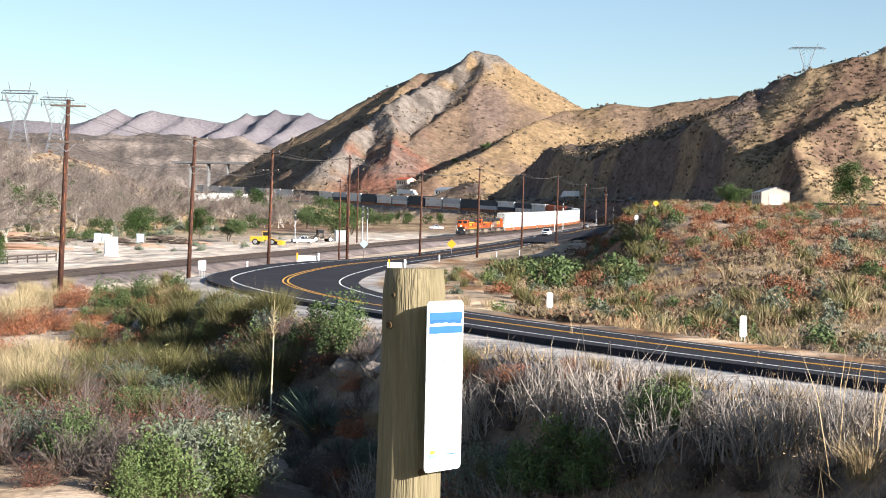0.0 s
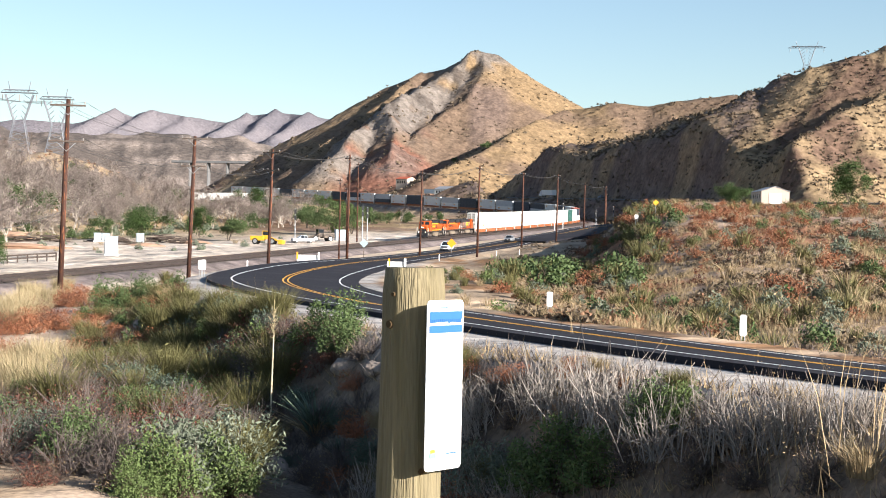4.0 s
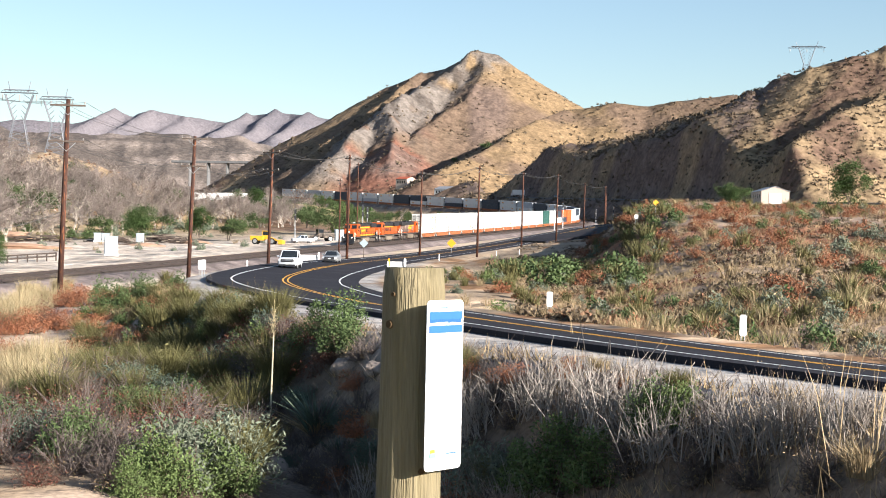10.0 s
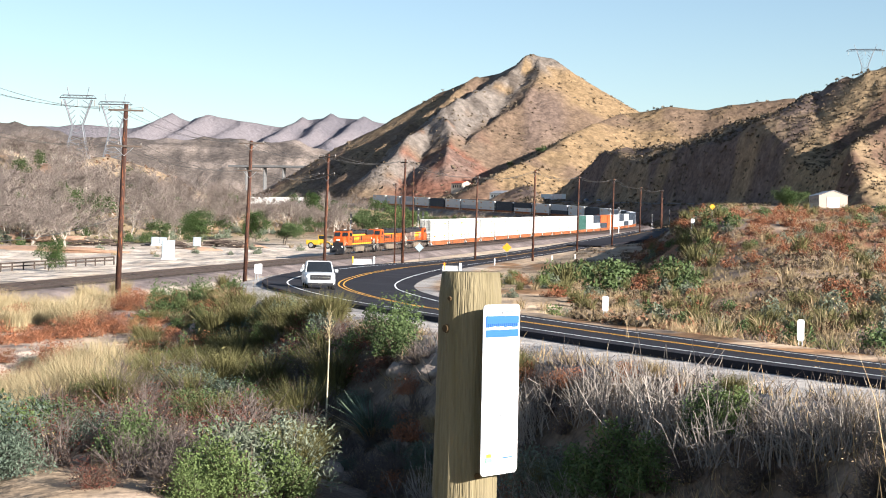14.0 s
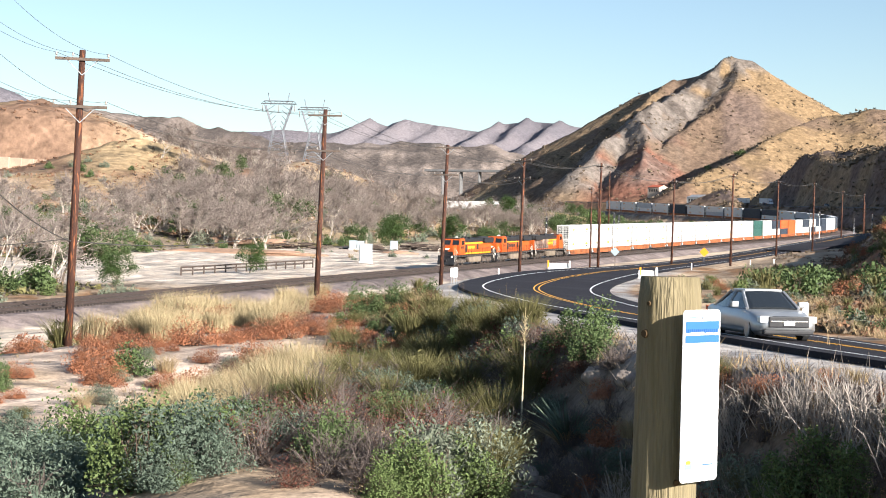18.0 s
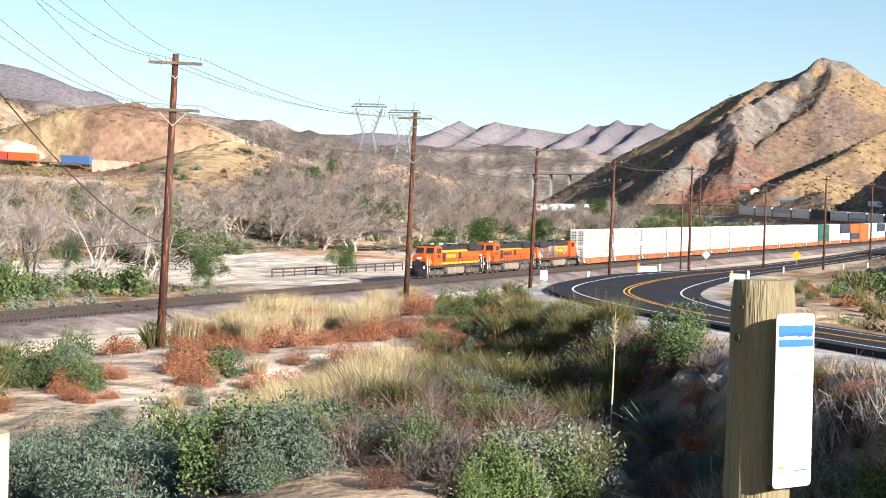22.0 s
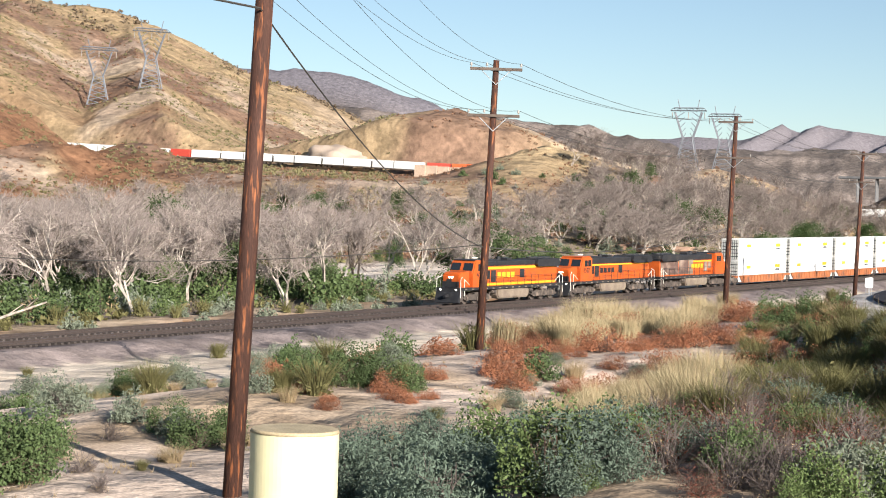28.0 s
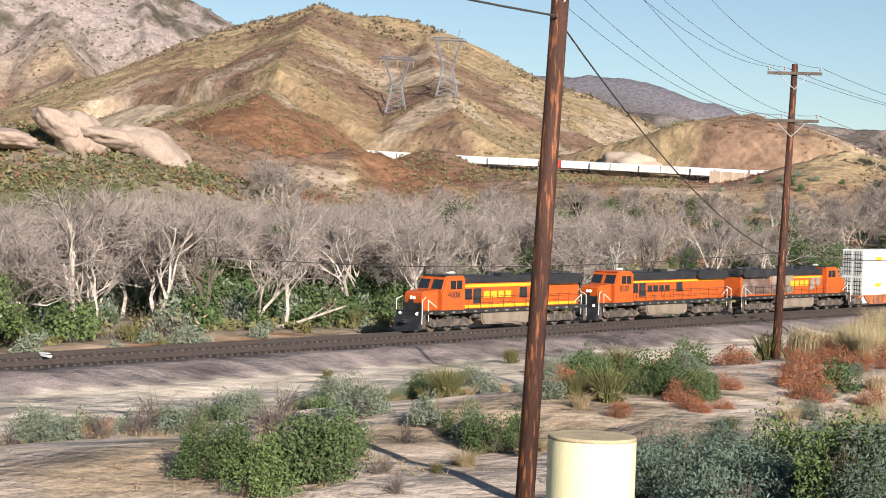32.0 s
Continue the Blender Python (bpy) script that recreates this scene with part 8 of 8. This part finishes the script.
# ---------------------------------------------------------------- uncounted growth: brush on the hills, dry grass on the flats
def brush(name, n, b0, b1, d0, d1, lo, hi, m_, label, keep=None, seed=0, tris=9, leaf=0.34, blade=False):
    """Loose clumps of a few leaves each, over a sector; one joined object."""
    rng = np.random.default_rng(seed)
    bb, dd = rng.uniform(b0, b1, n), np.exp(rng.uniform(math.log(d0), math.log(d1), n))
    x, y = dd * np.sin(np.radians(bb)), dd * np.cos(np.radians(bb))
    dt, _, st = nearest(track, x, y, 8)
    dr, _, _ = nearest(road, x, y, 2)
    dh, _, _ = nearest(highway, x, y, 1)
    ok = (np.abs(dt * st - 2.3) > 9) & (dr > 6.5) & (dh > 14)
    if keep:
        ok &= keep(x, y, dt * st)
    x, y = x[ok], y[ok]
    z = ground(x, y)
    s = rng.uniform(lo, hi, len(x))[:, None]
    c = np.repeat(np.stack([x, y, z], 1), tris, 0)
    s = np.repeat(s, tris, 0)
    p = unit(rng.normal(size=c.shape) * [1, 1, 0.8]) * rng.uniform(0.3, 1.0, (len(c), 1)) * s * [0.55, 0.55, 0.5]
    p[:, 2] = np.abs(p[:, 2]) + 0.05 * s[:, 0]
    a = unit(rng.normal(size=c.shape)) * s * leaf
    b = unit(np.cross(a, rng.normal(size=c.shape))) * s * leaf
    q = c + p
    if blade:
        q = c + p * [1, 1, 0]
        up = unit(rng.normal(size=c.shape) * [0.5, 0.5, 0.1] + [0, 0, 0.8]) * s * rng.uniform(0.5, 1.2, (len(c), 1))
        w_ = unit(np.cross(up, rng.normal(size=c.shape))) * (0.006 + 0.012 * s)
        tagged(tri_object(name, np.stack([q - w_, q + w_, q + up], 1), m_, label, "dry grass", "stuff"))
        return
    tagged(tri_object(name, np.stack([q - a, q + b, q + a - b * 0.5], 1), m_, label, "brush", "stuff"))


L_hill_dark = leaf_mat("hill_brush_dark", (0.14, 0.105, 0.07), 0.5)
L_hill_olive = leaf_mat("hill_brush_olive", (0.14, 0.125, 0.06), 0.5)
L_hill_green = leaf_mat("hill_brush_green", (0.105, 0.115, 0.05), 0.5)
L_hill_red = leaf_mat("hill_brush_red", (0.23, 0.125, 0.075), 0.5)
brush("hill_brush", 30000, -50, 17, 900, 2000, 1.2, 3.6, L_hill_dark, "dark low brush dotted over the hills", lambda x, y, d: (np.abs(d) > 30) & (fbm(x, y, 60, 3, 51) > 0.42), 1, 6)
brush("hill_brush", 13000, 0.5, 16, 720, 1150, 0.8, 2.2, L_hill_dark, "dark low brush dotted over the burnt hill", None, 2, 6)
brush("hill_brush", 7000, -24, -8, 290, 1050, 0.8, 2.2, L_hill_red, "rust brush dotted over the low hills", lambda x, y, d: (d < -90) & (fbm(x, y, 40, 3, 52) > 0.46), 18, 8, leaf=0.22)
brush("hill_brush", 18000, -50, -24, 290, 1050, 0.8, 2.4, L_hill_olive, "olive brush dotted over the near hills", lambda x, y, d: (d < -90) & (fbm(x, y, 40, 3, 52) > 0.42), 3, 8, leaf=0.22)
brush("hill_brush", 12000, -50, -24, 290, 1050, 0.8, 2.0, L_hill_red, "reddish dry brush over the near hills", lambda x, y, d: (d < -90) & (fbm(x, y, 45, 3, 21) > 0.47), 4, 8, leaf=0.22)
brush("hill_brush", 7000, -50, -38.5, 255, 345, 0.5, 1.3, L_hill_green, "green brush on the hill above the river", lambda x, y, d: fbm(x, y, 18, 3, 25) > 0.36, 5, 14, leaf=0.15)
brush("slope_brush", 6500, 2, 16, 60, 240, 0.3, 0.8, L_tan, "low dry grass and brush on the rise", lambda x, y, d: x > 0.045 * y, 6, 14, blade=True)
brush("slope_brush", 4000, 2, 16, 66, 420, 0.4, 1.1, L_hill_red, "low rust-brown brush on the rise", lambda x, y, d: (x > 0.045 * y) & (fbm(x, y, 14, 3, 12) > 0.5), 17, 14, leaf=0.14)
brush("slope_brush", 7000, 2, 16, 66, 420, 0.4, 1.1, L_hill_dark, "low brown brush on the rise", lambda x, y, d: (x > 0.045 * y) & (fbm(x, y, 14, 3, 53) > 0.45), 7, 16, leaf=0.16)
brush("river_brush", 9000, -50, -5, 130, 520, 0.6, 1.8, L_olive, "low growth under the riverside trees", lambda x, y, d: (d < -15) & ((y < 205) | (d < -80)), 8, 16, leaf=0.2)
brush("river_brush", 7000, -50, -5, 130, 520, 0.6, 1.6, L_grey, "grey dead twigs under the riverside trees", lambda x, y, d: (d < -15) & ((y < 205) | (d < -80)), 9, 12, blade=True)
brush("bank_litter", 4500, -13, 15, 20, 60, 0.2, 0.55, L_grey, "dry grey litter and grass on the bank", lambda x, y, d: nearest(road, x, y, 2)[0] < 10, 10, 9, blade=True)
brush("bank_litter", 3000, -4, 15, 20, 90, 0.2, 0.5, L_tan, "dry tan litter and grass on the bank", lambda x, y, d: nearest(road, x, y, 2)[0] < 9, 11, 9, blade=True)
brush("flat_litter", 2600, -48, -10, 38, 105, 0.12, 0.35, L_tan, "sparse dry tufts on the sandy flat", lambda x, y, d: (d > 26) & (fbm(x, y, 9, 3, 54) > 0.5), 12, 9, blade=True)
# ---------------------------------------------------------------- what moves
NOSE = [(0, 389), (6, 311.5), (13, 225.8), (19, 154), (23, 106), (28, 47.4), (32, 0)]      # seconds, metres before the end position
road_s = np.concatenate([[0], np.cumsum(np.hypot(*np.diff(road[:, :2], axis=0).T))])


def on_line(line, s, side, sign):
    """Pose on a line s metres along it, with the front facing back along it (sign 1) or on along it (-1)."""
    ss = np.concatenate([[0], np.cumsum(np.hypot(*np.diff(line[:, :2], axis=0).T))])
    p, q = (np.array([np.interp(s + e, ss, line[:, k]) for k in range(3)]) for e in (-2.0, 2.0))
    if s + 2 > ss[-1] or s - 2 < 0:
        e = line[-1] - line[-3] if s > 10 else line[2] - line[0]
        base = line[-1] if s > 10 else line[0]
        over = s - ss[-1] if s > 10 else s
        e = e / np.linalg.norm(e)
        p, q = base + e * (over - 2), base + e * (over + 2)
    a = (q - p) / np.linalg.norm(q - p)
    c = (p + q) / 2 + np.array([a[1], -a[0], 0]) * side
    up = math.degrees(math.asin(a[2]))
    turn = -math.degrees(math.atan2(a[0], a[1]))
    return pose(*c, up, 0, turn) if sign > 0 else pose(*c, -up, 0, turn + 180)


def motions():
    ts, ss = zip(*NOSE)
    run = np.polyfit(ts, ss, 3)
    for ob, off, lift in movers:
        rows = []
        for t in range(0, 33, 2):
            p, _ = on_track(float(np.polyval(run, t)) + off)
            q, _ = on_track(float(np.polyval(run, t)) + off + 16.5)
            rows.append((t, pose(p[0], p[1], p[2] + lift, math.degrees(math.asin((q[2] - p[2]) / 16.5)), 0, -math.degrees(math.atan2(q[0] - p[0], q[1] - p[1])))))
        walk(ob, rows)
    for ob, stations, side in ((pickup, PICKUP, -1.9), (sedan, SEDAN, -1.9)):
        tt, sv = zip(*stations)
        times = [0, 2, 4] + [5 + 0.5 * k for k in range(28)] + [20, 24, 32]
        rows = []
        for t in times:
            s = float(np.interp(t, tt, sv))
            m = on_line(road, s, side * float(np.interp(s, road_s, road_wide)), 1)
            m.translation.z += 0.056
            rows.append((t, m))
        walk(ob, rows)
    for ob, back, lift in far_movers:
        walk(ob, [(t, Matrix.Translation((0, 0, lift)) @ on_line(far_line, 342 + 7.6 * (t - 24) - back, 0, 1)) for t in range(0, 33, 2)])
    for ob, s0, v, side in FREEWAY:
        walk(ob, [(t, Matrix.Translation((0, 0, 0.32)) @ on_line(highway, s0 + v * t, side, -1 if v > 0 else 1)) for t in range(0, 33, 2)])


PICKUP = [(0, 448), (5.5, 285), (6, 270), (9, 181.5), (9.5, 172), (10.5, 160), (11.5, 147), (12.5, 131), (13, 122.5), (13.5, 114), (14, 104.5), (14.5, 93.5), (15, 82.5), (15.5, 71.5), (17.5, 25), (20, -35), (32, -320)]
SEDAN = [(0, 540), (6, 327), (9, 221), (10.5, 191), (11.5, 172), (13, 149), (14.5, 127), (15.5, 107), (18, 45.5), (20, 0), (32, -270)]
FREEWAY = [(semi, 330, -8.0, 5.0), (semi2, 90, 7.5, -5.0), (van, 420, -10.0, 5.0), (white_car, 140, 10.0, -5.0)]
motions()
